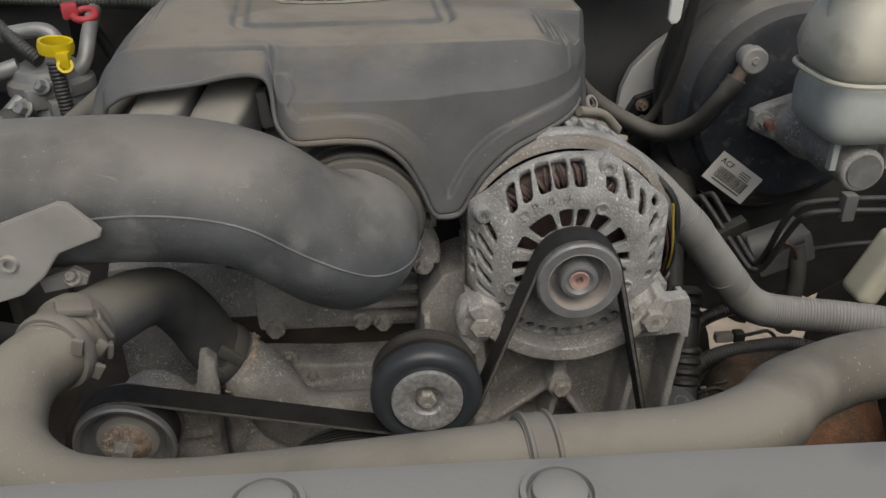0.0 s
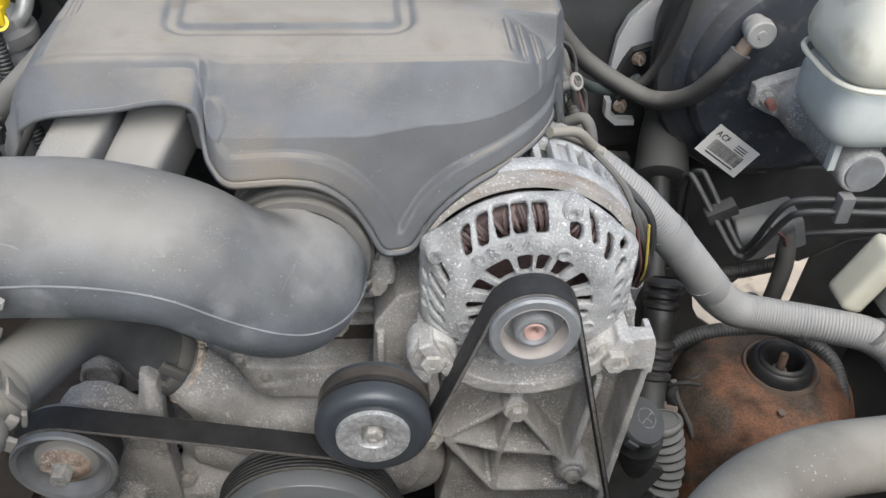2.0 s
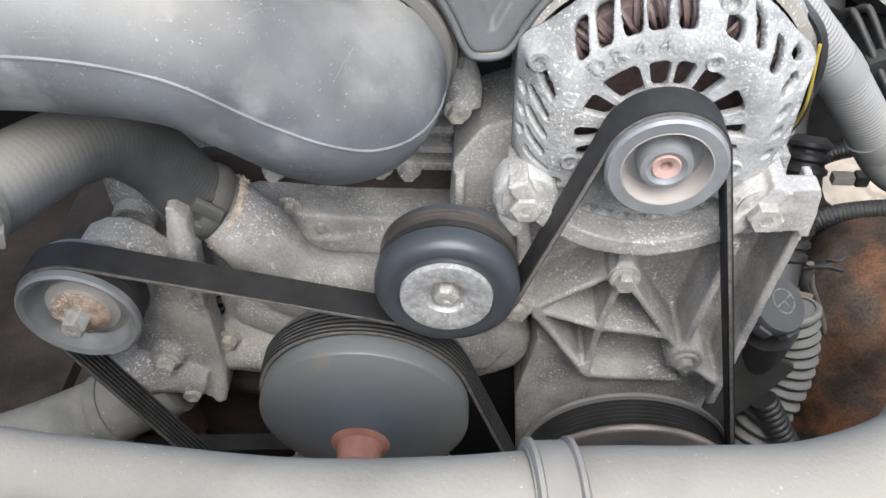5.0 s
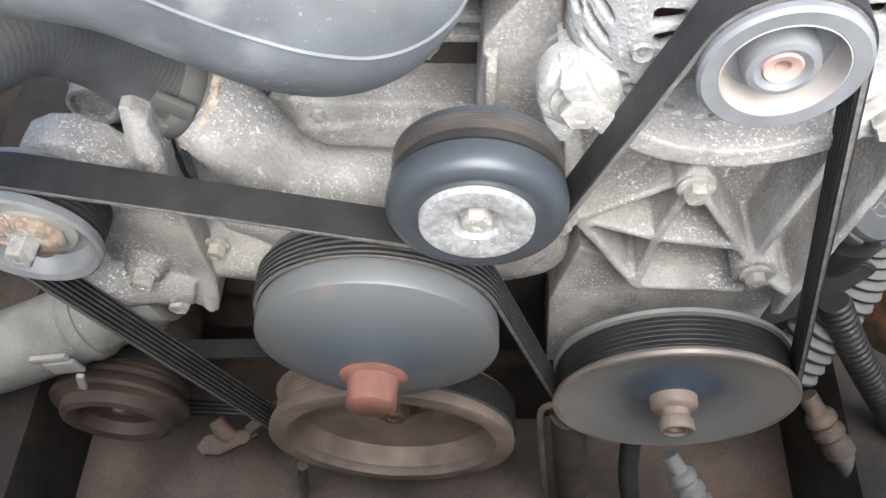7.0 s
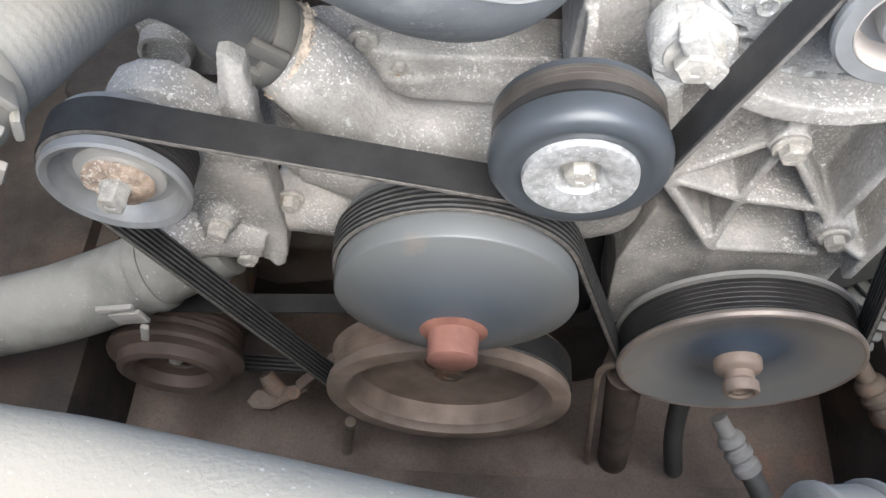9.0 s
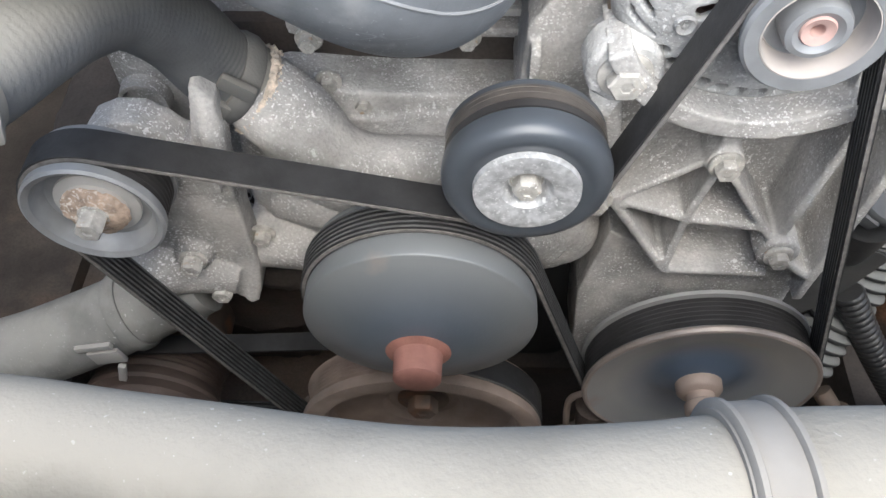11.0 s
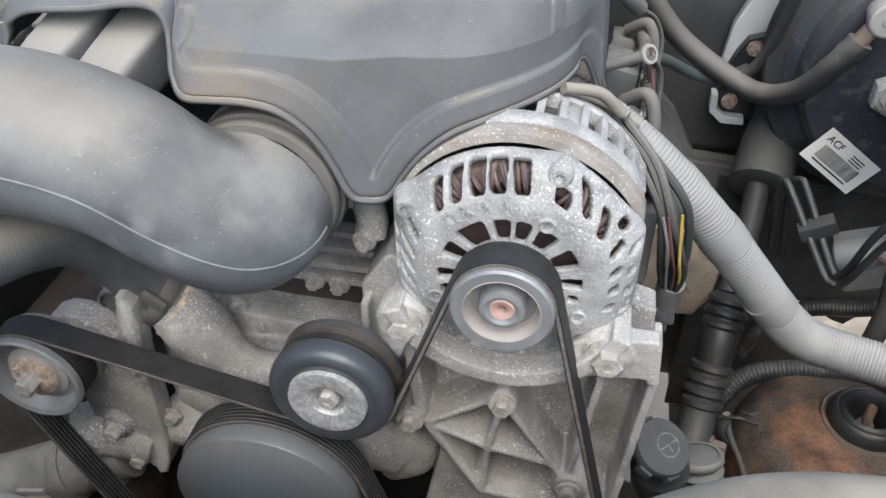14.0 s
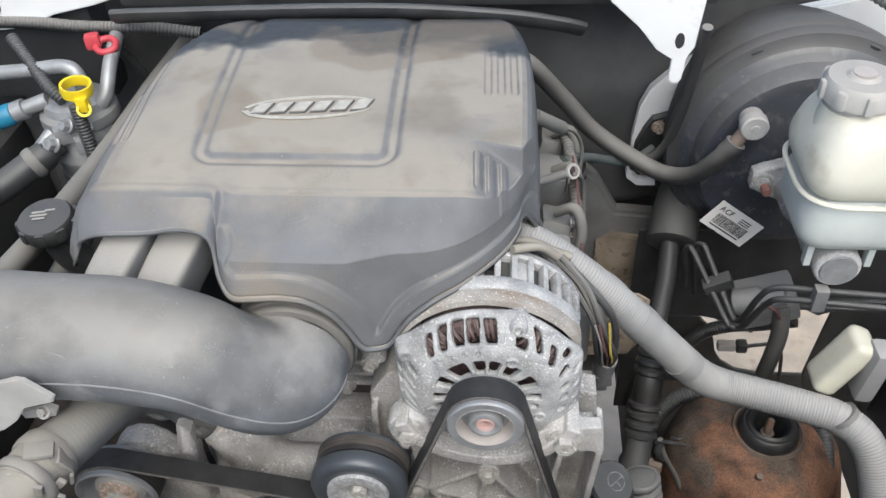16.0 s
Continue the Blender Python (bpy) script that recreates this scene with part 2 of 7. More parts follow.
    "frame": mat("brown_frame_paint", (0.175, 0.137, 0.116), 0.85, 0.0, gloss=0.2, vary=0.5, scale=16, grain=0.25, grime=0.6, dust=(0.25, 0.20, 0.165), dust_amount=0.55, stain=(0.26, 0.125, 0.075), stain_scale=12, stain_level=0.6, bump=0.5, bump_scale=200),
    "hub": mat("red_brown_rust", (0.36, 0.17, 0.13), 0.75, 0.1, vary=0.25, scale=60, bump=0.4),
    "damper": mat("brown_damper_steel", (0.35, 0.272, 0.222), 0.6, 0.2, vary=0.35, scale=25, bump=0.3),
    "black_rib": mat("black_ribbed_rubber", (0.024, 0.024, 0.025), 0.42, stain=(0.060, 0.054, 0.048), stain_scale=60, stain_level=0.60, dust=(0.055, 0.054, 0.052), dust_amount=0.7, dust_from=0.15, vary=0.4, bump=0.25),
    "hose": mat("dusty_rubber_hose", (0.13, 0.122, 0.108), 0.95, gloss=0.08, grime=0.3, stain=(0.20, 0.185, 0.16), stain_scale=20, stain_level=0.60, speck=(0.45, 0.43, 0.39), speck_scale=420, speck_size=0.02, dust=(0.325, 0.302, 0.258), dust_from=-0.8, dust_to=0.6, dust_amount=1.0, vary=0.25, scale=25, bump=0.4),
    "old_hose": mat("grey_weathered_hose", (0.21, 0.208, 0.20), 0.9, vary=0.3, scale=40, grime=0.5, dust=(0.33, 0.32, 0.295), dust_amount=0.8, speck=(0.5, 0.49, 0.46), speck_scale=420, speck_size=0.1, bump=0.6, bump_scale=260),
    "black_hose": mat("black_rubber", (0.032, 0.032, 0.033), 0.6, dust=(0.23, 0.22, 0.20), dust_amount=0.9, dust_from=-0.2, vary=0.3, bump=0.3),
    "loom": mat("grey_loom_plastic", (0.20, 0.20, 0.20), 0.7, dust=(0.40, 0.39, 0.37), dust_amount=0.8, vary=0.15, bump=0.2),
    "shroud": mat("shroud_plastic", (0.11, 0.115, 0.12), 0.5, dust=(0.36, 0.35, 0.33), dust_amount=0.95, vary=0.15),
    "booster": mat("black_booster_paint", (0.036, 0.041, 0.052), 0.38, dust=(0.19, 0.18, 0.165), dust_amount=0.65, dust_from=0.05, vary=0.3, speck=(0.12, 0.12, 0.12), speck_scale=120, speck_size=0.12, bump=0.05, stain=(0.085, 0.088, 0.09), stain_scale=70, stain_level=0.55),
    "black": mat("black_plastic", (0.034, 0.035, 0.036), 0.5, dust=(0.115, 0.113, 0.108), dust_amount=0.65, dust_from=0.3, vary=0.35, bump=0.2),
    "insulation": mat("firewall_insulation", (0.068, 0.069, 0.071), 0.7, vary=0.5, scale=7, stain=(0.115, 0.112, 0.105), stain_scale=10, stain_level=0.55, grime=0.6, dust=(0.15, 0.147, 0.14), dust_amount=0.6, dust_from=-0.1, bump=0.4, bump_scale=120),
    "dark": mat("dark_fender_paint", (0.026, 0.027, 0.028), 0.75, vary=0.4, scale=9, dust=(0.075, 0.074, 0.072), dust_amount=0.7, dust_from=0.0, bump=0.3, bump_scale=120),
    "white": mat("white_body_paint", (0.78, 0.79, 0.79), 0.4, vary=0.06, scale=12, stain=(0.42, 0.40, 0.36), stain_scale=12, stain_level=0.6, bump=0.03),
    "plate": mat("grey_bracket_paint", (0.42, 0.42, 0.41), 0.5, vary=0.15, dust=DUST, dust_amount=0.6, bump=0.2),
    "tank": mat("yellowed_translucent_plastic", (0.66, 0.65, 0.56), 0.45, vary=0.15, scale=10, stain=(0.38, 0.36, 0.27), stain_scale=16, stain_level=0.54, dust=(0.45, 0.42, 0.36), dust_amount=0.5, bump=0.05),
    "fluid": mat("bluish_translucent_plastic", (0.55, 0.58, 0.555), 0.35, vary=0.1, bump=0.05),
    "copper": mat("lacquered_windings", (0.13, 0.082, 0.078), 0.5, 0.15, vary=0.4, scale=160, dust=(0.3, 0.27, 0.25), dust_amount=0.3, bump=0.5),
    "lamin": mat("rusty_laminations", (0.33, 0.305, 0.275), 0.75, 0.0, vary=0.3, scale=30, stain=(0.24, 0.185, 0.14), stain_scale=22, stain_level=0.53, speck=(0.6, 0.59, 0.57), speck_scale=500, speck_size=0.4, bump=0.4),
    "paper": mat("white_label", (0.72, 0.71, 0.68), 0.6, vary=0.05, bump=0.0),
    "ink": mat("black_ink", (0.03, 0.03, 0.03), 0.6, vary=0.1, bump=0.0),
    "badge": mat("pale_badge_print", (0.44, 0.42, 0.37), 0.5, vary=0.15, scale=120, bump=0.0),
    "badge_dark": mat("dark_badge_edge", (0.13, 0.125, 0.12), 0.5, vary=0.15, scale=120, bump=0.0),
    "yellow": mat("yellow_plastic", (0.80, 0.60, 0.02), 0.4, vary=0.1, bump=0.05),
    "red": mat("red_plastic", (0.50, 0.06, 0.075), 0.4, vary=0.15, bump=0.05),
    "blue": mat("blue_plastic_cap", (0.025, 0.20, 0.33), 0.4, vary=0.15, bump=0.05),
    "silver": mat("bare_aluminium", (0.33, 0.335, 0.335), 0.45, 0.4, vary=0.15, scale=60, bump=0.2),
    "dirt": mat("dry_tan_ground", (0.47, 0.39, 0.30), 0.95, vary=0.25, scale=9, stain=(0.36, 0.29, 0.22), stain_scale=22, stain_level=0.55, bump=0.8, bump_scale=160),
    "amber": mat("pale_lamp_lens", (0.60, 0.58, 0.47), 0.35, vary=0.1, bump=0.05),
    "wire_yellow": mat("yellow_wire", (0.48, 0.36, 0.07), 0.55, vary=0.15, bump=0.0),
    "wire_red": mat("red_wire", (0.13, 0.06, 0.055), 0.55, vary=0.15, bump=0.0),
    "gasket": mat("crusty_tan_residue", (0.58, 0.50, 0.41), 0.9, vary=0.45, scale=200, bump=0.8),
}


# ---- mesh helpers ----
def thing(name, at, label, category, group="", kind=""):
    e = new(name)
    e.location = at
    e.empty_display_size = 0.02
    return tagged(e, label, category, group, kind)


def finish(bm, sharp=38):
    bmesh.ops.recalc_face_normals(bm, faces=bm.faces)
    for f in bm.faces:
        f.smooth = True
    for e in bm.edges:
        if len(e.link_faces) == 2 and e.calc_face_angle(0) > radians(sharp):
            e.smooth = False


def part(name, bm, material, parent=None, label="", sharp=38, remesh=0, relax=0, crust=0):
    """Links a bmesh, whose places are in the world, as one mesh object under a thing or a part."""
    finish(bm, sharp)
    me = bpy.data.meshes.new(name)
    bm.to_mesh(me)
    bm.free()
    me.materials.append(M[material])
    ob = new(name, me)
    if remesh:
        r = ob.modifiers.new("remesh", "REMESH")
        r.mode, r.voxel_size, r.use_smooth_shade = "VOXEL", remesh, True
    if relax:
        s = ob.modifiers.new("relax", "SMOOTH")
        s.factor, s.iterations = 0.5, relax
    if crust:
        tx = bpy.data.textures.new("crust", "CLOUDS")
        tx.noise_scale, tx.noise_depth = 0.010, 3
        d = ob.modifiers.new("crust", "DISPLACE")
        d.texture, d.strength, d.mid_level = tx, crust, 0.5
    if parent is not None:
        ob.parent = parent
        inv = Matrix.Translation(-parent.location)
        if parent.parent is not None:
            inv = Matrix.Identity(4)
        ob.matrix_parent_inverse = inv
    if label:
        tagged(ob, label)
    return ob


def solo(name, bm, material, label, category, group="", kind="", **more):
    return tagged(part(name, bm, material, None, **more), label, category, group, kind)


def aim(direction):
    """A turn that takes z to the direction."""
    return Vector(direction).normalized().to_track_quat("Z", "Y").to_matrix().to_4x4()


def lathe(bm, prof, c, axis=(0, 1, 0), n=48, closed=True):
    """Turns a profile of (radius, height along the axis) round the axis through c."""
    m = Matrix.Translation(c) @ aim(axis)
    rings = []
    for r, h in prof:
        if r < 1e-6:
            rings.append([bm.verts.new(m @ Vector((0, 0, h)))])
        else:
            rings.append([bm.verts.new(m @ Vector((r * math.cos(2 * math.pi * i / n), r * math.sin(2 * math.pi * i / n), h))) for i in range(n)])
    for a, b in zip(rings, rings[1:]):
        for i in range(n):
            j = (i + 1) % n
            if len(a) == 1 and len(b) == 1:
                continue
            if len(a) == 1:
                bm.faces.new((a[0], b[i], b[j]))
            elif len(b) == 1:
                bm.faces.new((a[i], a[j], b[0]))
            else:
                bm.faces.new((a[i], a[j], b[j], b[i]))
    return bm


def spline(pts, step=6):
    """Points on a smooth curve through pts (tuples of any length)."""
    p = [np.array(q, float) for q in pts]
    p = [2 * p[0] - p[1]] + p + [2 * p[-1] - p[-2]]
    out = []
    for a, b, c, d in zip(p, p[1:], p[2:], p[3:]):
        for k in range(step):
            t = k / step
            out.append(0.5 * (2 * b + (c - a) * t + (2 * a - 5 * b + 4 * c - d) * t * t + (3 * b - a - 3 * c + d) * t ** 3))
    out.append(p[-2])
    return out


def sweep(bm, pts, radius, n=18, step=6, caps=True, rib=None, flat=1.0):
    """A tube along a smooth curve. pts may carry a radius as a fourth number; rib = (depth, pitch) corrugates it."""
    q = spline([(*p, radius) if len(p) == 3 else p for p in pts], step)
    if rib:
        depth, pitch = rib
        xyz = np.array(q)
        s = np.r_[0, np.cumsum(np.linalg.norm(np.diff(xyz[:, :3], axis=0), axis=1))]
        m = max(4, int(s[-1] / pitch * 4))
        at = np.linspace(0, s[-1], m)
        xyz = np.stack([np.interp(at, s, xyz[:, k]) for k in range(4)], 1)
        xyz[:, 3] += depth * np.array((0, 0.8, 1, 0.8))[np.arange(m) % 4] - depth
        q = list(xyz)
    pos = [Vector([float(c) for c in v[:3]]) for v in q]
    up = None
    rings = []
    for i, v in enumerate(q):
        d = (pos[min(i + 1, len(pos) - 1)] - pos[max(i - 1, 0)]).normalized()
        if up is None:
            up = d.orthogonal().normalized()
        up = (up - d * up.dot(d)).normalized()
        side = d.cross(up)
        rings.append([bm.verts.new(pos[i] + float(v[3]) * (up * math.cos(a) * flat + side * math.sin(a))) for a in (2 * math.pi * k / n for k in range(n))])
    for a, b in zip(rings, rings[1:]):
        for i in range(n):
            j = (i + 1) % n
            bm.faces.new((a[i], a[j], b[j], b[i]))
    if caps:
        bm.faces.new(rings[0]), bm.faces.new(rings[-1])
    return bm


def square_sweep(bm, pts, half_w, half_h, n=32, step=8, power=0.42, up=(0, 0, 1)):
    """A rounded box section carried along a smooth curve."""
    q = [Vector([float(c) for c in v]) for v in spline(pts, step)]
    rings = []
    for i, p in enumerate(q):
        d = (q[min(i + 1, len(q) - 1)] - q[max(i - 1, 0)]).normalized()
        side = d.cross(Vector(up)).normalized()
        top = side.cross(d)
        ring = []
        for k in range(n):
            c, e = math.cos(2 * math.pi * k / n), math.sin(2 * math.pi * k / n)
            ring.append(bm.verts.new(p + side * half_w * math.copysign(abs(c) ** power, c) + top * half_h * math.copysign(abs(e) ** power, e)))
        rings.append(ring)
    for a, b in zip(rings, rings[1:]):
        for k in range(n):
            bm.faces.new((a[k], a[(k + 1) % n], b[(k + 1) % n], b[k]))
    bm.faces.new(rings[0]), bm.faces.new(rings[-1])
    return bm


def block(bm, c, size, turn=None, bevel=0.0, seg=2):
    m = Matrix.Translation(c) @ (turn if turn is not None else Matrix.Identity(4)) @ Matrix.Diagonal((*size, 1))
    r = bmesh.ops.create_cube(bm, size=1, matrix=m)
    if bevel:
        edges = list({e for v in r["verts"] for e in v.link_edges})
        bmesh.ops.bevel(bm, geom=edges, offset=bevel, segments=seg, affect="EDGES", profile=0.6)
    return bm


def slab(bm, outline, y0, y1, bevel=0.0, place=None):
    """A plate with an outline in (x, z), from depth y0 to y1."""
    m = place if place is not None else Matrix.Identity(4)
    front = [bm.verts.new(m @ Vector((x, y0, z))) for x, z in outline]
    back = [bm.verts.new(m @ Vector((x, y1, z))) for x, z in outline]
    k = len(outline)
    faces = [bm.faces.new(front), bm.faces.new(back[::-1])]
    faces += [bm.faces.new((front[i], back[i], back[(i + 1) % k], front[(i + 1) % k])) for i in range(k)]
    if bevel:
        bmesh.ops.recalc_face_normals(bm, faces=faces)
        bmesh.ops.bevel(bm, geom=list(faces[0].edges), offset=bevel, segments=2, affect="EDGES")
    return bm


def beam(bm, a, b, w, h, bevel=0.0):
    """A bar from a to b, w across and h high."""
    a, b = Vector(a), Vector(b)
    d = b - a
    t = d.to_track_quat("Y", "Z").to_matrix().to_4x4()
    return block(bm, (a + b) / 2, (w, d.length, h), t, bevel)


def hexhead(bm, c, axis, r=0.0075, h=0.006, flange=0.0105, washer=0.0025):
    """A hexagon flange bolt whose seat is at c and whose head points along the axis."""
    lathe(bm, [(0, 0), (flange, 0), (flange, washer * 0.7), (flange * 0.92, washer), (0, washer)], c, axis, 24)
    lathe(bm, [(0, washer * 0.9), (r, washer * 0.9), (r, washer + h * 0.85), (r * 0.88, washer + h), (r * 0.4, washer + h), (r * 0.35, washer + h * 0.9), (0, washer + h * 0.9)], c, axis, 6)
    return bm


def lettering(text, size, depth, place, material, parent, name="letter"):
    """Raised characters, one object each, along x of the pose."""
    x = 0.0
    for ch in text:
        cu = bpy.data.curves.new(name, "FONT")
        cu.body, cu.size, cu.extrude = ch, size, depth
        tmp = bpy.data.objects.new("tmp", cu)
        me = bpy.data.meshes.new_from_object(tmp)
        bpy.data.objects.remove(tmp)
        bpy.data.curves.remove(cu)
        me.materials.append(M[material])
        ob = new(name, me)
        ob.parent = parent
        ob.matrix_parent_inverse = Matrix.Translation(-parent.location)
        ob.matrix_basis = place(x)
        x += size * 0.72


FRONT = (0, -1, 0)

# ---- setting: ground, firewall, inner fenders ----
def rect(bm, x0, x1, y0, y1, z0, z1, bevel=0.0):
    return block(bm, ((x0 + x1) / 2, (y0 + y1) / 2, (z0 + z1) / 2), (x1 - x0, y1 - y0, z1 - z0), None, bevel)


bm = bmesh.new()
bmesh.ops.create_grid(bm, x_segments=80, y_segments=80, size=60)
for v in bm.verts:
    v.co.z = 0.02 * noise.noise(v.co * 0.4) - 0.01
solo("ground", bm, "dirt", "dry tan dusty ground under the vehicle", "ground", kind="structure")

bm = bmesh.new()
rect(bm, -0.95, 0.44, 1.16, 1.20, 0.45, 1.22)
rect(bm, 0.44, 0.95, 1.16, 1.20, 0.80, 1.22)
for i in range(5):
    rect(bm, -0.8 + i * 0.24, -0.72 + i * 0.24, 1.145, 1.165, 0.5, 1.1, 0.006)
solo("wall_firewall", bm, "insulation", "black insulated firewall behind the engine", "firewall", kind="structure")

bm = bmesh.new()
rect(bm, -0.72, -0.68, 0.30, 1.17, 0.42, 1.12, 0.01)
rect(bm, -0.70, -0.58, 0.75, 1.17, 0.42, 1.00, 0.02)
solo("wall_fender_passenger", bm, "dark", "dark inner fender beside the engine bay", "inner fender", kind="structure")
bm = bmesh.new()
rect(bm, 0.74, 0.78, 0.30, 1.10, 0.40, 1.12, 0.01)
solo("wall_fender_driver", bm, "dark", "dark inner fender beside the brake booster", "inner fender", kind="structure")
bm = bmesh.new()
rect(bm, -0.8, 0.8, 0.20, 0.235, 0.35, 1.06, 0.01)
solo("wall_radiator", bm, "dark", "dark radiator behind the shroud", "radiator", kind="structure")

# ---- pulley and belt layout: (x, z, radius) in the belt's plane ----
BELT0, BELT1 = 0.5465, 0.5675
TEN, IDL, ALT = (-0.2097, 0.9627, 0.0385), (0.0331, 0.9969, 0.0440), (0.1505, 1.0965, 0.0300)
PSP, WPP, CRK = (0.1760, 0.7675, 0.0815), (-0.0270, 0.8700, 0.0745), (-0.0330, 0.6770, 0.0960)

CMP = (-0.2660, 0.6720)


def grooves(r, y0, y1, n=6, depth=0.0022):
    """Profile of a ribbed pulley face between two depths."""
    out = []
    for i in range(n):
        a, w = y0 + (y1 - y0) * i / n, (y1 - y0) / n
        out += [(r, a + 0.1 * w), (r - depth, a + 0.45 * w), (r - depth, a + 0.6 * w), (r, a + 0.95 * w)]
    return out


def belt_line(stations, t):
    """Points (x, z, direction) of a belt's middle round wheels given as (x, z, r, turn): +1 runs clockwise."""
    k = len(stations)
    leave, arrive = [None] * k, [None] * k
    for i in range(k):
        (ax, az, ar, sa), (bx, bz, br, sb) = stations[i], stations[(i + 1) % k]
        ar, br = ar + t / 2, br + t / 2
        length, phi = math.hypot(bx - ax, bz - az), math.atan2(bz - az, bx - ax)
        nu = phi - math.acos((sb * br - sa * ar) / length)
        n = (math.cos(nu), math.sin(nu))
        leave[i] = (ax - sa * ar * n[0], az - sa * ar * n[1])
        arrive[(i + 1) % k] = (bx - sb * br * n[0], bz - sb * br * n[1])
    out = []
    for i, (x, z, r, s) in enumerate(stations):
        a0 = math.atan2(arrive[i][1] - z, arrive[i][0] - x)
        a1 = math.atan2(leave[i][1] - z, leave[i][0] - x)
        span = (a0 - a1) % (2 * math.pi) if s > 0 else (a1 - a0) % (2 * math.pi)
        steps = max(3, int(span / 0.09))
        for j in range(steps + 1):
            a = a0 - s * span * j / steps
            out.append((x + (r + t / 2) * math.cos(a), z + (r + t / 2) * math.sin(a)))
        nx = arrive[(i + 1) % k]
        for j in range(1, 12):
            out.append((leave[i][0] + (nx[0] - leave[i][0]) * j / 12, leave[i][1] + (nx[1] - leave[i][1]) * j / 12))
    return out


def ribbon(bm, line, y0, y1, t, depth=0.0):
    """A flat closed band along a line; depth leaves room for ribs on its inner side."""
    return run(bm, line, [(y0, t / 2), (y1, t / 2), (y1, -t / 2 + depth), (y0, -t / 2 + depth)])


def belt_ribs(belt, line, y0, y1, t, ribs=6, depth=0.0032):
    w = (y1 - y0) / ribs
    for i in range(ribs):
        a, b = y0 + w * (i + 0.18), y0 + w * (i + 0.82)
        bm = run(bmesh.new(), line, [(a, -t / 2 + depth - 0.0003), (b, -t / 2 + depth - 0.0003), (b - 0.10 * w, -t / 2), (a + 0.10 * w, -t / 2)], crest=2)
        part("rib", bm, "belt", belt, sharp=30).data.materials.append(M["belt_rib"])


def run(bm, line, sect, crest=None):
    """Carries a section of (depth, side) along a closed line in (x, z); crest is the worn side."""
    rings, k = [], len(line)
    for i, (x, z) in enumerate(line):
        a, b = line[i - 1], line[(i + 1) % k]
        d = Vector((b[0] - a[0], 0, b[1] - a[1])).normalized()
        left = Vector((-d.z, 0, d.x))
        rings.append([bm.verts.new(Vector((x, 0, z)) + left * o + Vector((0, y, 0))) for y, o in sect])
    m = len(sect)
    for i in range(k):
        a, b = rings[i], rings[(i + 1) % k]
        for j in range(m):
            f = bm.faces.new((a[j], a[(j + 1) % m], b[(j + 1) % m], b[j]))
            f.material_index = 1 if j == crest else 0
    return bm


LOOP = belt_line([(*TEN, 1), (*IDL, -1), (*ALT, 1), (*PSP, 1), (*WPP, -1), (*CRK, 1)], 0.0045)
belt = solo("serpentine_belt", ribbon(bmesh.new(), LOOP, BELT0, BELT1, 0.0045, 0.0032), "belt", "black ribbed rubber serpentine belt running over the pulleys", "belt", sharp=30)
belt_ribs(belt, LOOP, BELT0, BELT1, 0.0045)
part("frayed_edge", ribbon(bmesh.new(), LOOP, BELT0 - 0.0006, BELT0 + 0.0002, 0.0022), "belt_edge", belt, "pale frayed fabric edge")
LOOP2 = belt_line([(CMP[0], CMP[1], 0.054, 1), (CRK[0], CRK[1], 0.070, 1)], 0.0045)
belt = solo("compressor_belt", ribbon(bmesh.new(), LOOP2, 0.578, 0.594, 0.0045, 0.0032), "belt", "second black drive belt to the compressor pulley", "belt", sharp=30)
belt_ribs(belt, LOOP2, 0.578, 0.594, 0.0045, 4)

# alternator pulley is part of the alternator; the others follow
t = thing("idler_pulley", (IDL[0], 0.6, IDL[1]), "blue-grey smooth idler pulley with a bright galvanised hub and hex bolt", "pulley")
c = (IDL[0], 0, IDL[1])
bm = lathe(bmesh.new(), [(0.0235, 0.5390), (0.0340, 0.5355), (0.0385, 0.5350), (0.0425, 0.5372), (0.0448, 0.5408), (0.0456, 0.5460), (0.0450, 0.5515), (0.0415, 0.5540), (0.0415, 0.5680),
                         (0.0440, 0.5690), (0.0440, 0.5725), (0.030, 0.574), (0.0, 0.574)], c, n=96)
part("wheel", bm, "wheel", t)
part("running_face", lathe(bmesh.new(), [(0.0410, 0.5592), (0.0440, 0.5593), (0.0440, 0.5632), (0.0435, 0.5635), (0.0440, 0.5638), (0.0440, 0.5668), (0.0435, 0.5671), (0.0440, 0.5674), (0.0440, 0.5690), (0.0410, 0.5692)], c, n=96), "polished", t, "brown polished running face")
part("worn_band", lathe(bmesh.new(), [(0.0410, 0.5540), (0.0437, 0.5542), (0.0437, 0.5589), (0.0410, 0.5591)], c, n=96), "groove", t, "dark band beside the running face")
bm = lathe(bmesh.new(), [(0.0, 0.5450), (0.0095, 0.5450), (0.0108, 0.5400), (0.0140, 0.5352), (0.0240, 0.5328), (0.0282, 0.5332), (0.0288, 0.5370), (0.0, 0.547)], c, n=64)
part("hub_plate", bm, "zinc", t, "bright galvanised hub plate")
part("bolt", hexhead(bmesh.new(), (IDL[0], 0.5450, IDL[1]), FRONT, 0.0076, 0.0088, 0.0090), "bolt", t, "hex bolt")
part("mount", lathe(bmesh.new(), [(0, 0.573), (0.014, 0.573), (0.014, 0.590), (0, 0.590)], c), "cast", t)

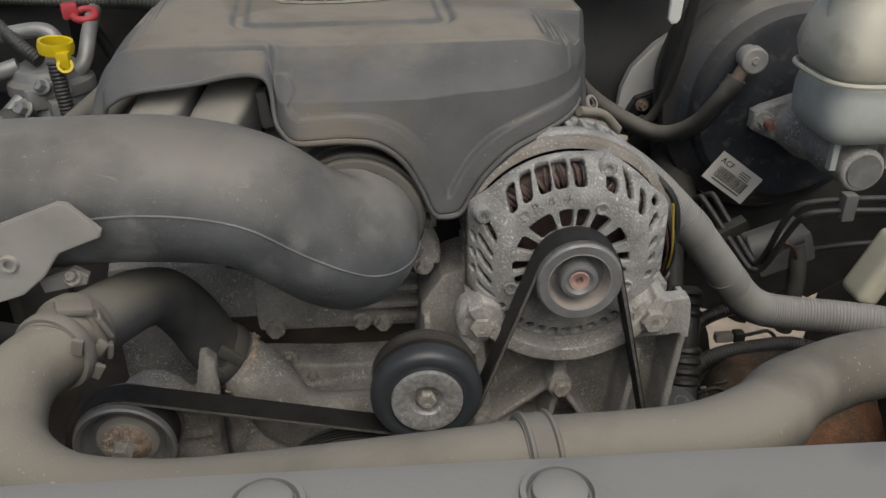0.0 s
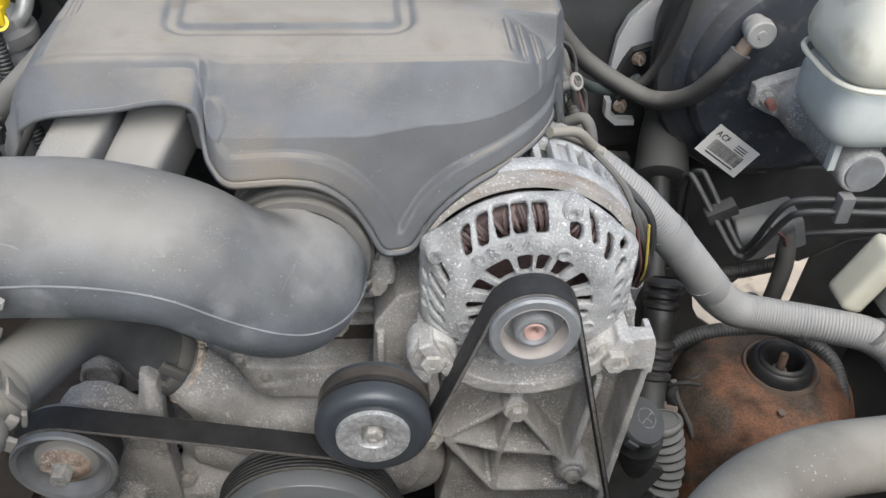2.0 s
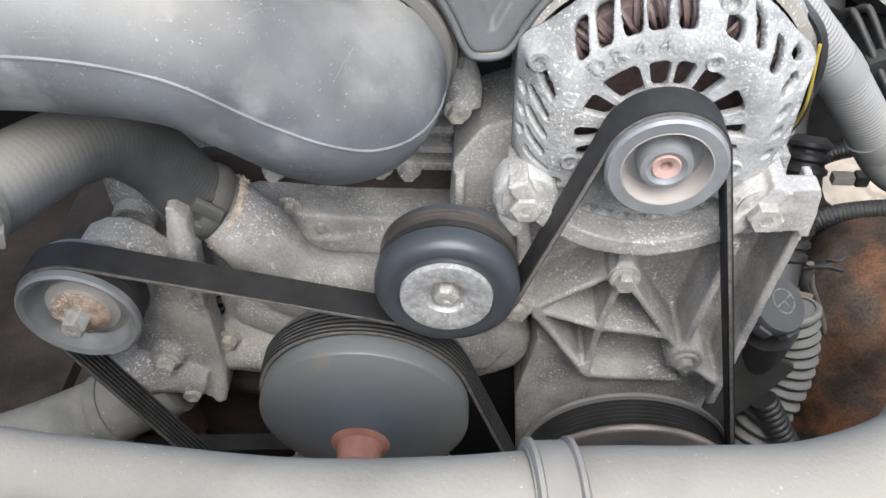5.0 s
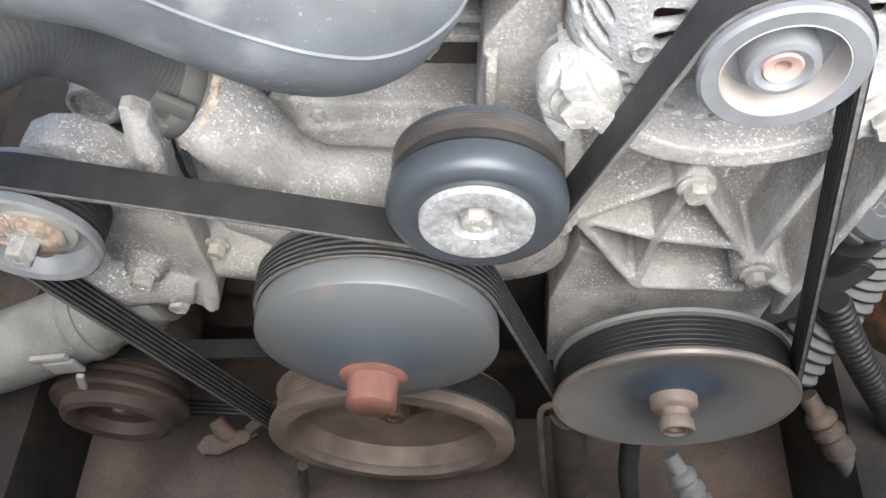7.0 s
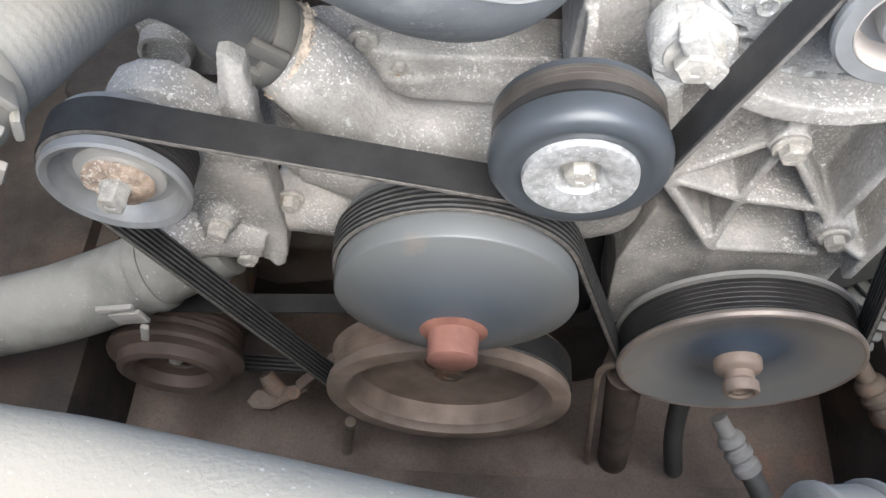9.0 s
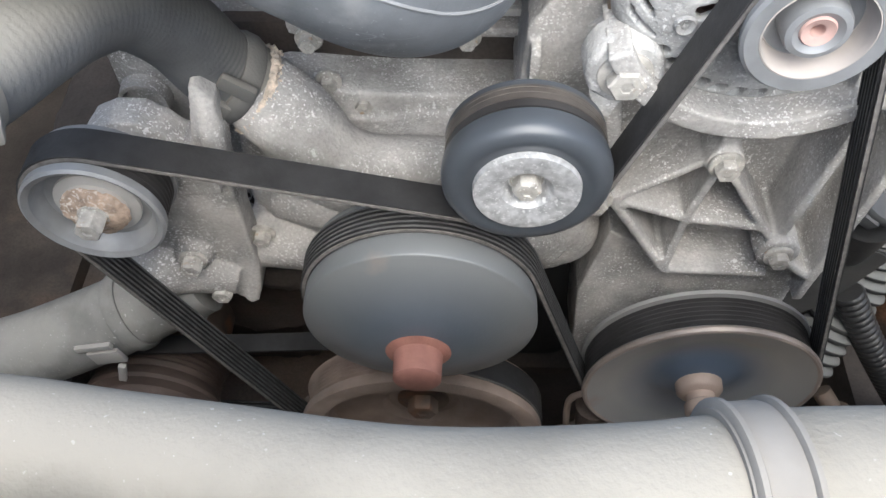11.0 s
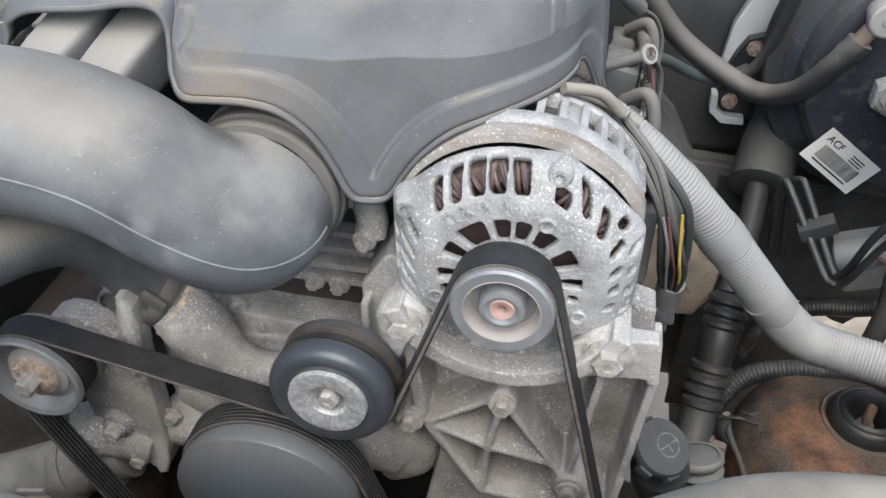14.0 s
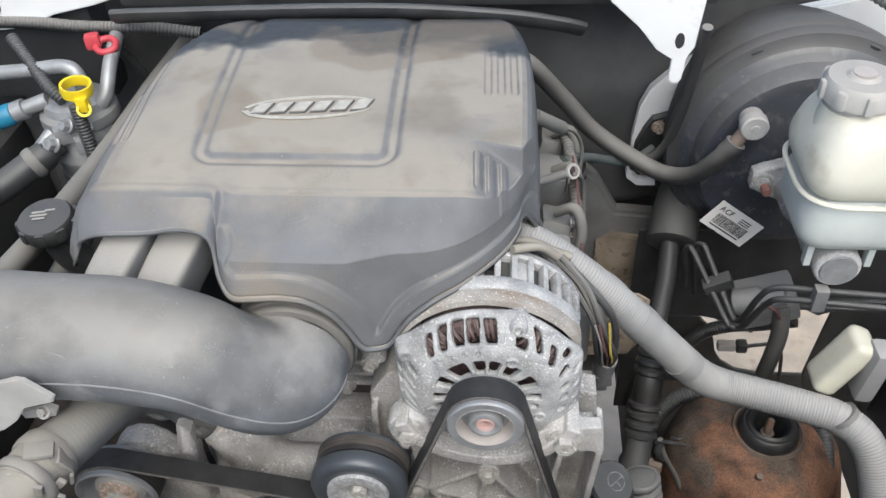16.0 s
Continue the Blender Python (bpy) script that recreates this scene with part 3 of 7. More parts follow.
t = thing("tensioner_pulley", (TEN[0], 0.6, TEN[1]), "grey ribbed tensioner pulley with a rust-stained hub and hex bolt", "pulley")
c = (TEN[0], 0, TEN[1])
bm = lathe(bmesh.new(), [(0.0220, 0.5505), (0.0300, 0.5510), (0.0330, 0.5470), (0.0350, 0.5405), (0.0385, 0.5385), (0.0402, 0.5400), (0.0402, 0.5450), (0.0385, 0.5462)]
           + [(0.0355, 0.5465), (0.0355, 0.5685), (0.0400, 0.569), (0.0400, 0.573), (0.030, 0.575), (0.0, 0.575)], c, n=96)
part("wheel", bm, "wheel_light", t)
part("grooved_band", lathe(bmesh.new(), [(0.035, BELT0)] + grooves(0.0387, BELT0, BELT1, depth=0.003) + [(0.035, BELT1)], c, n=96), "groove", t, "dark worn grooved band")
bm = lathe(bmesh.new(), [(0.0, 0.5440), (0.0150, 0.5440), (0.0180, 0.5460), (0.0185, 0.5475), (0.0245, 0.5490), (0.0250, 0.5515), (0.0, 0.5525)], c, n=48)
part("hub_plate", bm, "plate", t, "pale hub plate")
bm = lathe(bmesh.new(), [(0.0, 0.5400), (0.0125, 0.5400), (0.0185, 0.5425), (0.0195, 0.5445), (0.0, 0.5450)], c, n=48)
for v in bm.verts:
    v.co += 0.0016 * noise.noise_vector(v.co * 260)
part("washer", bm, "washer_rust", t, "orange rust-crusted washer")
part("bolt", hexhead(bmesh.new(), (TEN[0], 0.5402, TEN[1]), FRONT, 0.0082, 0.0115, 0.009, 0.001), "bolt", t, "rust-stained hex bolt")

t = thing("water_pump_pulley", (WPP[0], 0.6, WPP[1]), "blue-grey domed water pump pulley with a red-brown hub nose", "pulley")
c = (WPP[0], 0, WPP[1])
bm = lathe(bmesh.new(), [(0.0, 0.5080), (0.022, 0.5085), (0.032, 0.5105), (0.050, 0.5175), (0.064, 0.5245), (0.0738, 0.5298), (0.0748, 0.5304), (0.0752, 0.5311), (0.0752, 0.5440), (0.0738, 0.5450)]
           + [(0.0738, 0.569), (0.0756, 0.571), (0.0756, 0.574), (0.060, 0.575), (0.0, 0.575)], c, n=128)
part("wheel", bm, "disc", t)
bm = lathe(bmesh.new(), [(0.0, 0.4880), (0.0130, 0.4880), (0.0150, 0.4895), (0.0155, 0.5060), (0.0200, 0.5080), (0.0225, 0.5095), (0.0, 0.510)], c, n=48)
part("hub_nose", bm, "hub", t, "red-brown rusted hub nose")

t = thing("power_steering_pulley", (PSP[0], 0.6, PSP[1]), "dished steel power steering pulley with a worn grey face", "pulley")
c = (PSP[0], 0, PSP[1])
bm = lathe(bmesh.new(), [(0.0, 0.5440), (0.019, 0.5440), (0.026, 0.5470), (0.034, 0.5510), (0.044, 0.5515), (0.056, 0.5480), (0.070, 0.5430), (0.0800, 0.5398), (0.0838, 0.5388), (0.0852, 0.5395), (0.0856, 0.5415), (0.0848, 0.5440), (0.0820, 0.5460)]
           + [(0.0790, 0.5465), (0.0790, 0.5685), (0.0845, 0.5690), (0.0845, 0.5720), (0.070, 0.573), (0.0, 0.573)], c, n=128)
part("wheel", bm, "dish", t)
part("rim_edge", lathe(bmesh.new(), [(0.0815, 0.5396), (0.0838, 0.5383), (0.0856, 0.5390), (0.0862, 0.5415), (0.0850, 0.5438), (0.0830, 0.5445)], c, n=128), "rim_wear", t, "brown worn rim edge")
part("grooved_band", lathe(bmesh.new(), [(0.077, BELT0)] + grooves(0.0822, BELT0, BELT1, depth=0.0036) + [(0.077, BELT1)], c, n=128), "groove", t, "dark worn grooved band")
bm = lathe(bmesh.new(), [(0.0, 0.5240), (0.0045, 0.5240), (0.0050, 0.5205), (0.0068, 0.5200), (0.0072, 0.5240), (0.0085, 0.5240), (0.0092, 0.5185), (0.0118, 0.5185), (0.0128, 0.5205), (0.0126, 0.5265), (0.0105, 0.5285), (0.0105, 0.5340), (0.0150, 0.5352), (0.0168, 0.5375), (0.0170, 0.5440), (0.0, 0.545)], c, n=40)
part("hub_nose", bm, "damper", t, "brown rusted hub nose")

t = thing("crank_pulley", (CRK[0], 0.6, CRK[1]), "rusty brown crankshaft damper pulley with a deep recessed face", "pulley")
c = (CRK[0], 0, CRK[1])
bm = lathe(bmesh.new(), [(0.0, 0.5700), (0.030, 0.5700), (0.034, 0.5640), (0.060, 0.5600), (0.0760, 0.5590), (0.0780, 0.5500), (0.0800, 0.5420), (0.0830, 0.5400), (0.0850, 0.5355), (0.0965, 0.5345), (0.0993, 0.5358), (0.0998, 0.5400), (0.0990, 0.5440), (0.0958, 0.5455)]
           + grooves(0.0958, BELT0, BELT1, depth=0.0030) + [(0.0985, 0.570), (0.075, 0.575)] + grooves(0.070, 0.576, 0.596, 4) + [(0.072, 0.600), (0.0, 0.600)], c, n=128)
part("wheel", bm, "damper", t)
part("bolt", hexhead(bmesh.new(), (CRK[0], 0.570, CRK[1]), FRONT, 0.013, 0.012, 0.022), "rust", t)

t = thing("compressor_pulley", (CMP[0], 0.6, CMP[1]), "dark rust-brown compressor clutch pulley", "pulley")
c = (CMP[0], 0, CMP[1])
bm = lathe(bmesh.new(), [(0.0, 0.566), (0.016, 0.566), (0.018, 0.560), (0.030, 0.558), (0.033, 0.548), (0.040, 0.5450), (0.0455, 0.5470), (0.047, 0.556), (0.0560, 0.559), (0.0575, 0.562), (0.0560, 0.568)]
           + [(0.052, 0.572)] + grooves(0.054, 0.576, 0.596, 4) + [(0.057, 0.600), (0.03, 0.603), (0.0, 0.603)], c, n=72)
part("wheel", bm, "damper_dark", t)
part("clutch_bolt", hexhead(bmesh.new(), (c[0], 0.566, c[2]), FRONT, 0.006, 0.006, 0.009), "bolt", t)
bm = bmesh.new()
lathe(bm, [(0, 0.603), (0.058, 0.603), (0.060, 0.615), (0.052, 0.63), (0.055, 0.75), (0, 0.76)], c, n=40)
part("compressor_body", bm, "rust", t)

# ---- alternator ----
AX, AZ = ALT[0], ALT[1]
t = thing("alternator", (AX, 0.62, 1.01), "corroded silver alternator with slotted housing and grey ribbed pulley", "alternator")


def near(deg, at, width):
    return math.exp(-(((deg - at + 180) % 360 - 180) / width) ** 2)


def outer_radius(a):
    """Outline of the alternator's housing: round above with two shoulders, flattened at both flanks."""
    deg = math.degrees(a) % 360
    r = 0.0848 + 0.0065 * near(deg, 150, 8) + 0.0035 * near(deg, 71, 9) + 0.0050 * near(deg, 26, 9)
    return min(r, (0.0805 if math.cos(a) < 0 else 0.0822) / max(abs(math.cos(a)), 1e-6))


# openings of the front housing: angle at the inner and the outer end, half width, inner and outer radius
SLOTS = [(126, 126, 13.5, 30, 46.2), (98.5, 98.5, 7.3, 30, 45.6), (80, 80, 6.6, 30, 45.4), (58, 58, 8.4, 30, 45.8), (29, 29, 9.4, 30, 46.2), (3, 3, 5.6, 33, 46.4), (346, 346, 4.0, 40, 46.0), (155, 155, 8.2, 30, 45.6), (183, 183, 5.8, 33, 46.2), (200, 200, 5.2, 35, 46.0),
         (136, 128, 3.2, 66, 84.5), (124, 117.5, 3.6, 65.5, 87), (110.5, 107.5, 4.1, 65.5, 87.8), (99, 98.5, 4.2, 65.5, 87.8), (85.5, 88.5, 3.9, 65.5, 87), (63.5, 66, 4.8, 66, 76), (49, 60, 2.8, 70, 88), (35, 44, 3.0, 67, 83), (21, 26, 3.2, 67, 77), (8, 11, 3.0, 67, 75.5), (356, 359, 2.8, 67, 75), (344, 346, 2.6, 67, 74),
         (33, 34, 2.6, 80, 87.5), (19, 21, 2.8, 80, 87.5), (7, 8, 2.8, 79.5, 87), (355, 356, 2.8, 79.5, 87), (343, 344, 2.6, 79.5, 86.5), (161, 152, 3.2, 65, 77.5), (174, 163, 2.3, 66, 80.5), (186, 173, 2.3, 66, 81), (197, 184, 2.3, 68, 81.5), (208, 195, 2.3, 70, 81.5),
         (167, 164, 2.2, 82.5, 87.5), (177, 175, 2.2, 82.5, 87.5), (187, 186, 2.2, 82.5, 87.5)] + [(k, k, 2.6, 66.5, 78.5) for k in range(217, 325, 9)]
DOME = [(0.026, 0.0), (0.052, 0.0), (0.058, 0.0003), (0.0635, 0.0015), (0.0665, 0.0028), (0.0705, 0.0045), (0.0745, 0.0064), (0.0785, 0.0086), (0.0815, 0.0106), (0.0840, 0.0125), (0.0862, 0.0146), (0.0880, 0.0172), (0.0890, 0.0195), (0.0900, 0.0222), (0.0905, 0.0250)]


def in_slot(r, deg):
    for a0, a1, w, r0, r1 in SLOTS:
        if r0 - 0.5 < r < r1 + 0.5:
            at = a0 + (a1 - a0) * (r - r0) / (r1 - r0)
            off = radians((deg - at + 180) % 360 - 180) * r
            half = radians(w) * r
            if abs(off) < half and boxed(off, r, -half, half, r0, r1, min(2.6, half * 0.9)) < 0:
                return True
    return False


def boxed(x, y, x0, x1, y0, y1, r):
    """Distance to a rounded rectangle, minus inside."""
    qx, qy = abs(x - (x0 + x1) / 2) - (x1 - x0) / 2 + r, abs(y - (y0 + y1) / 2) - (y1 - y0) / 2 + r
    return math.hypot(max(qx, 0), max(qy, 0)) + min(max(qx, qy), 0) - r


def housing(bm):
    na = 600
    radial = np.r_[0.026, np.linspace(0.0292, 0.0478, 26), np.linspace(0.050, 0.0630, 6), np.linspace(0.0642, 0.0905, 38)]
    rings = []
    for r in radial:
        ring, d = [], float(np.interp(r, [p for p, _ in DOME], [q for _, q in DOME]))
        for i in range(na):
            a = 2 * math.pi * i / na
            rr = r if r < 0.050 else 0.050 + (r - 0.050) * (outer_radius(a) - 0.050) / (0.0905 - 0.050)
            ring.append(bm.verts.new((AX + rr * math.cos(a), 0.5735 + d, AZ + rr * math.sin(a))))
        rings.append(ring)
    for j in range(len(rings) - 1):
        mid = 500 * (radial[j] + radial[j + 1])
        for i in range(na):
            if not in_slot(mid, (i + 0.5) * 360 / na):
                k = (i + 1) % na
                bm.faces.new((rings[j][i], rings[j][k], rings[j + 1][k], rings[j + 1][i]))
    bmesh.ops.delete(bm, geom=[v for v in bm.verts if not v.link_faces], context="VERTS")
    return bm


bm = housing(bmesh.new())
ob = part("front_housing", bm, "alt", t, sharp=60)
sm = ob.modifiers.new("even", "SMOOTH")
sm.factor, sm.iterations = 0.5, 5
md = ob.modifiers.new("wall", "SOLIDIFY")
md.thickness, md.offset = 0.0060, -1
sm = ob.modifiers.new("round", "SMOOTH")
sm.factor, sm.iterations = 0.5, 2
tx = bpy.data.textures.new("corrosion", "CLOUDS")
tx.noise_scale, tx.noise_depth = 0.004, 3
dp = ob.modifiers.new("corrosion", "DISPLACE")
dp.texture, dp.strength, dp.mid_level = tx, 0.0007, 0.5

bm = bmesh.new()
lathe(bm, [(0.0850, 0.600), (0.0905, 0.601), (0.0915, 0.603), (0.0915, 0.613), (0.0850, 0.615)], (AX, 0, AZ), n=96)
for v in bm.verts:
    v.co.x = AX + max(-0.0795, min(0.0795, v.co.x - AX))
part("stator_ring", bm, "lamin", t, "rust-stained laminated stator ring")
bm = bmesh.new()
lathe(bm, [(0.0, 0.604), (0.048, 0.604), (0.054, 0.596), (0.062, 0.591), (0.070, 0.593), (0.074, 0.600), (0.075, 0.612), (0.0, 0.612)], (AX, 0, AZ), n=90)
rnd = random.Random(5)
for k in range(96):  # coil ends: leaning strands of lacquered wire
    a0 = 2 * math.pi * (k + rnd.uniform(-0.4, 0.4)) / 96
    lean = rnd.choice((-0.16, -0.10, 0.10, 0.16)) + rnd.uniform(-0.04, 0.04)
    lift = rnd.uniform(0.0, 0.003)
    strand = []
    for f, r, y in ((0.0, 0.050, 0.596), (0.25, 0.056, 0.588), (0.5, 0.064, 0.586), (0.75, 0.0715, 0.590), (1.0, 0.0755, 0.598)):
        a = a0 + lean * (f - 0.5)
        x = max(-0.070, min(0.070, r * math.cos(a)))
        strand.append((AX + x, y + lift, AZ + r * math.sin(a)))
    sweep(bm, strand, 0.0017, n=6, step=3)
tagged(part("winding", bm, "copper", t, "dark red lacquered copper windings"), kind="stuff")
bm = bmesh.new()
lathe(bm, [(0.086, 0.6125), (0.0925, 0.6135), (0.0935, 0.616), (0.0935, 0.626), (0.0905, 0.630), (0.0860, 0.631), (0.080, 0.631)], (AX, 0, AZ), n=96)
for v in bm.verts:
    v.co.x = AX + max(-0.0785, min(0.0785, v.co.x - AX))
rear = part("rear_housing", bm, "alt", t)
bm = lathe(bmesh.new(), [(0.0, 0.625), (0.079, 0.625), (0.080, 0.66), (0.072, 0.682), (0.0, 0.684)], (AX, 0, AZ), n=64)
for v in bm.verts:
    v.co.x = AX + max(-0.074, min(0.074, v.co.x - AX))
# core coloured black so the vent gaps look shaded
part("rear_core", bm, "black", rear, "rear housing core, black to stand in for shade between the fins")
for k in range(38):
    a = 2 * math.pi * k / 38
    bm = block(bmesh.new(), (AX + max(-0.0755, min(0.0755, 0.0855 * math.cos(a))), 0.645, AZ + 0.0855 * math.sin(a)), (0.009, 0.034, 0.0055), Matrix.Rotation(-a, 4, "Y"), 0.0014)
    part("fin", bm, "alt", rear)
bm = lathe(bmesh.new(), [(0.070, 0.660), (0.088, 0.660), (0.0895, 0.663), (0.087, 0.672), (0.074, 0.688), (0.0, 0.690)], (AX, 0, AZ), n=72)
for v in bm.verts:
    v.co.x = AX + max(-0.077, min(0.077, v.co.x - AX))
part("rear_cap", bm, "alt", rear)
for a in (71, 150, 222, 318):
    a = radians(a)
    bm = bmesh.new()
    px, pz = AX + 0.0790 * math.cos(a), AZ + 0.0790 * math.sin(a)
    lathe(bm, [(0, 0.5830), (0.0030, 0.5830), (0.0034, 0.5805), (0.0058, 0.5805), (0.0080, 0.584), (0.0088, 0.60), (0.0088, 0.655), (0, 0.66)], (px, 0, pz), n=24)
    part("boss", bm, "alt", t)
for x, z in ((0.0215, 0.0455), (-0.0475, -0.0215), (0.0465, -0.0245)):
    bm = lathe(bmesh.new(), [(0.0022, 0.5725), (0.0046, 0.5715), (0.0056, 0.5738), (0.0022, 0.5742)], (AX + x, 0, AZ + z), n=24)
    part("screw_hole", bm, "alt", t)
c = (ALT[0], 0, ALT[1])
bm = lathe(bmesh.new(), [(0.0, 0.5560), (0.0148, 0.5560), (0.0220, 0.5540), (0.0240, 0.5440), (0.0248, 0.5405), (0.0310, 0.5400), (0.0326, 0.5415), (0.0326, 0.5445), (0.0300, 0.5460)]
           + grooves(0.0300, BELT0, BELT1) + [(0.0320, 0.5690), (0.0320, 0.5715), (0.0, 0.572)], c, n=96)
p = part("pulley", bm, "wheel_light", t, "grey ribbed pulley")
part("cup", lathe(bmesh.new(), [(0.0212, 0.5535), (0.0218, 0.5537), (0.0238, 0.5438), (0.0246, 0.5406), (0.0240, 0.5404), (0.0232, 0.5436)], c, n=64), "cup", p, "pale worn inner cup")
bm = lathe(bmesh.new(), [(0.0075, 0.5440), (0.0110, 0.5418), (0.0138, 0.5425), (0.0148, 0.5450), (0.0150, 0.5570), (0.0075, 0.557)], c, n=48)
part("collar", bm, "wheel_light", p)
bm = lathe(bmesh.new(), [(0.0, 0.5500), (0.0028, 0.5500), (0.0034, 0.5440), (0.0072, 0.5425), (0.0085, 0.5445), (0.0085, 0.5500), (0.0, 0.551)], c, n=32)
part("shaft_nut", bm, "nut", p, "pink-brown shaft nut")


def on_arc(x, r=0.0525, start=137):
    a = radians(start) - 1.25 * x / r
    return Matrix.Translation((AX + r * math.cos(a), 0.5732, AZ + r * math.sin(a))) @ Matrix.Rotation(-(a - math.pi / 2), 4, "Y") @ Matrix.Rotation(radians(90), 4, "X")


lettering("DR44", 0.0130, 0.0008, on_arc, "alt", t)

def rib(bm, a, b, w, y0, y1):
    """A standing rib between two places (x, z), from depth y0 to y1."""
    d = math.atan2(b[1] - a[1], b[0] - a[0])
    length = math.hypot(b[0] - a[0], b[1] - a[1])
    return block(bm, ((a[0] + b[0]) / 2, (y0 + y1) / 2, (a[1] + b[1]) / 2), (length, y1 - y0, w), Matrix.Rotation(-d, 4, "Y"))


# ---- accessory bracket under the alternator ----
t = thing("accessory_bracket", (0.16, 0.6, 0.86), "dusty cast aluminium accessory bracket with star-shaped ribs and hex bolts", "bracket")
bm = bmesh.new()
slab(bm, [(0.066, 1.030), (0.090, 1.050), (0.110, 1.022), (0.190, 1.022), (0.205, 1.055), (0.252, 1.040), (0.255, 1.005), (0.242, 0.840), (0.235, 0.800), (0.098, 0.800), (0.096, 0.870), (0.086, 0.930)], 0.626, 0.650)
for k in range(40):  # cradle below the alternator
    a = radians(206 + 128 * k / 39)
    block(bm, (AX + 0.0835 * math.cos(a), 0.5860, AZ + 0.0835 * math.sin(a)), (0.0125, 0.042, 0.0075), Matrix.Rotation(-a, 4, "Y"))
for a, b, w in (((0.078, 1.030), (0.088, 0.940), 0.010), ((0.2555, 1.012), (0.2400, 0.820), 0.0065), ((0.151, 1.012), (0.151, 0.966), 0.011), ((0.151, 0.966), (0.141, 0.910), 0.0055),
                ((0.141, 0.910), (0.138, 0.853), 0.0055), ((0.092, 0.928), (0.141, 0.910), 0.005), ((0.092, 0.928), (0.138, 0.853), 0.006), ((0.141, 0.910), (0.192, 0.902), 0.005), ((0.155, 0.960), (0.192, 0.902), 0.005),
                ((0.219, 1.000), (0.205, 0.884), 0.006), ((0.145, 0.968), (0.092, 0.928), 0.005), ((0.192, 0.902), (0.207, 0.882), 0.005), ((0.209, 0.872), (0.240, 0.846), 0.005), ((0.138, 0.853), (0.209, 0.850), 0.006)):
    rib(bm, a, b, w, 0.5855, 0.632)
for x, z, r in ((0.220, 1.044, 0.0165), (0.151, 0.968, 0.0110), (0.208, 0.879, 0.0145), (0.080, 0.935, 0.0105)):
    y0, y1 = (0.5825, 0.640) if r < 0.015 else (0.570, 0.588)
    lathe(bm, [(0, y0), (r, y0), (r * 1.05, y1), (0, y1)], (x, 0, z), n=28)
slab(bm, [(0.196, 1.046), (0.208, 1.058), (0.220, 1.061), (0.230, 1.0565), (0.2525, 1.0575), (0.2550, 1.0225), (0.217, 1.020), (0.196, 1.014)], 0.574, 0.588)
slab(bm, [(0.249, 1.052), (0.2545, 1.052), (0.2560, 1.018), (0.249, 1.018)], 0.574, 0.602)
slab(bm, [(0.206, 1.040), (0.247, 1.040), (0.247, 1.015), (0.206, 1.012)], 0.590, 0.606)
slab(bm, [(0.100, 0.875), (0.135, 0.855), (0.210, 0.852), (0.244, 0.842), (0.24, 0.70), (0.092, 0.70), (0.086, 0.80)], 0.602, 0.66)
part("casting", bm, "cast", t, remesh=0.0015, relax=1, crust=0.0010)
bm = lathe(bmesh.new(), [(0, 0.5735), (0.0175, 0.5735), (0.0195, 0.5750), (0.0203, 0.5775), (0.0205, 0.5935), (0.0, 0.5945)], (0.080, 0, 1.044), n=40)
slab(bm, [(0.0605, 1.046), (0.064, 1.030), (0.070, 1.014), (0.076, 1.011), (0.080, 1.022), (0.094, 1.030)], 0.5760, 0.5925)
for v in bm.verts:
    v.co += 0.0008 * noise.noise_vector(v.co * 160)
part("bolt_boss", bm, "alt", t)
bm = bmesh.new()
slab(bm, [(0.030, 0.960), (0.034, 1.028), (0.052, 1.056), (0.090, 1.070), (0.10, 1.00), (0.09, 0.94)], 0.628, 0.690)
rect(bm, 0.036, 0.042, 0.615, 0.640, 0.965, 1.020)
part("rear_web", bm, "cast", t, remesh=0.0018, relax=2, crust=0.0010)
for x, y, z, r in ((0.080, 0.5735, 1.044, 0.0098), (0.220, 0.570, 1.044, 0.0105), (0.151, 0.5825, 0.968, 0.0072), (0.208, 0.5825, 0.879, 0.0068), (0.080, 0.5825, 0.935, 0.0075)):
    part("bolt", hexhead(bmesh.new(), (x, y, z), FRONT, r, r * 0.85, r * 1.45), "bolt", t)

# ---- water pump, thermostat neck, tensioner body, front of the engine ----
NECK, NECK_WAY = (-0.1285, 0.630, 0.9765), (-0.78, -0.12, 0.60)
t = thing("water_pump", (-0.06, 0.65, 0.80), "dusty cast aluminium water pump with curved hose neck", "water pump")
RIDGE = [(-0.104, 0.603, 0.978), (-0.088, 0.597, 0.955), (-0.070, 0.591, 0.938), (-0.050, 0.588, 0.932), (-0.020, 0.586, 0.931), (0.02, 0.585, 0.931)]
bm = bmesh.new()
sweep(bm, [(-0.1285, 0.630, 0.9765, 0.0265), (-0.106, 0.621, 0.957, 0.0278), (-0.092, 0.615, 0.934, 0.0285), (-0.066, 0.612, 0.920, 0.0272), (-0.037, 0.611, 0.9205, 0.0262), (0.011, 0.609, 0.921, 0.0262), (0.05, 0.612, 0.920, 0.026)], 0.025, n=28)
sweep(bm, [(-0.124, 0.640, 0.955, 0.024), (-0.130, 0.642, 0.92, 0.022), (-0.130, 0.645, 0.87, 0.026)], 0.02, n=18)
for a, b in zip(RIDGE, RIDGE[1:]):  # raised casting line along the neck
    beam(bm, a, b, 0.0024, 0.0030)
sweep(bm, [(-0.13, 0.63, 0.90, 0.03), (-0.06, 0.63, 0.89, 0.045), (0.03, 0.63, 0.87, 0.045), (0.070, 0.625, 0.850, 0.030)], 0.04, n=24)
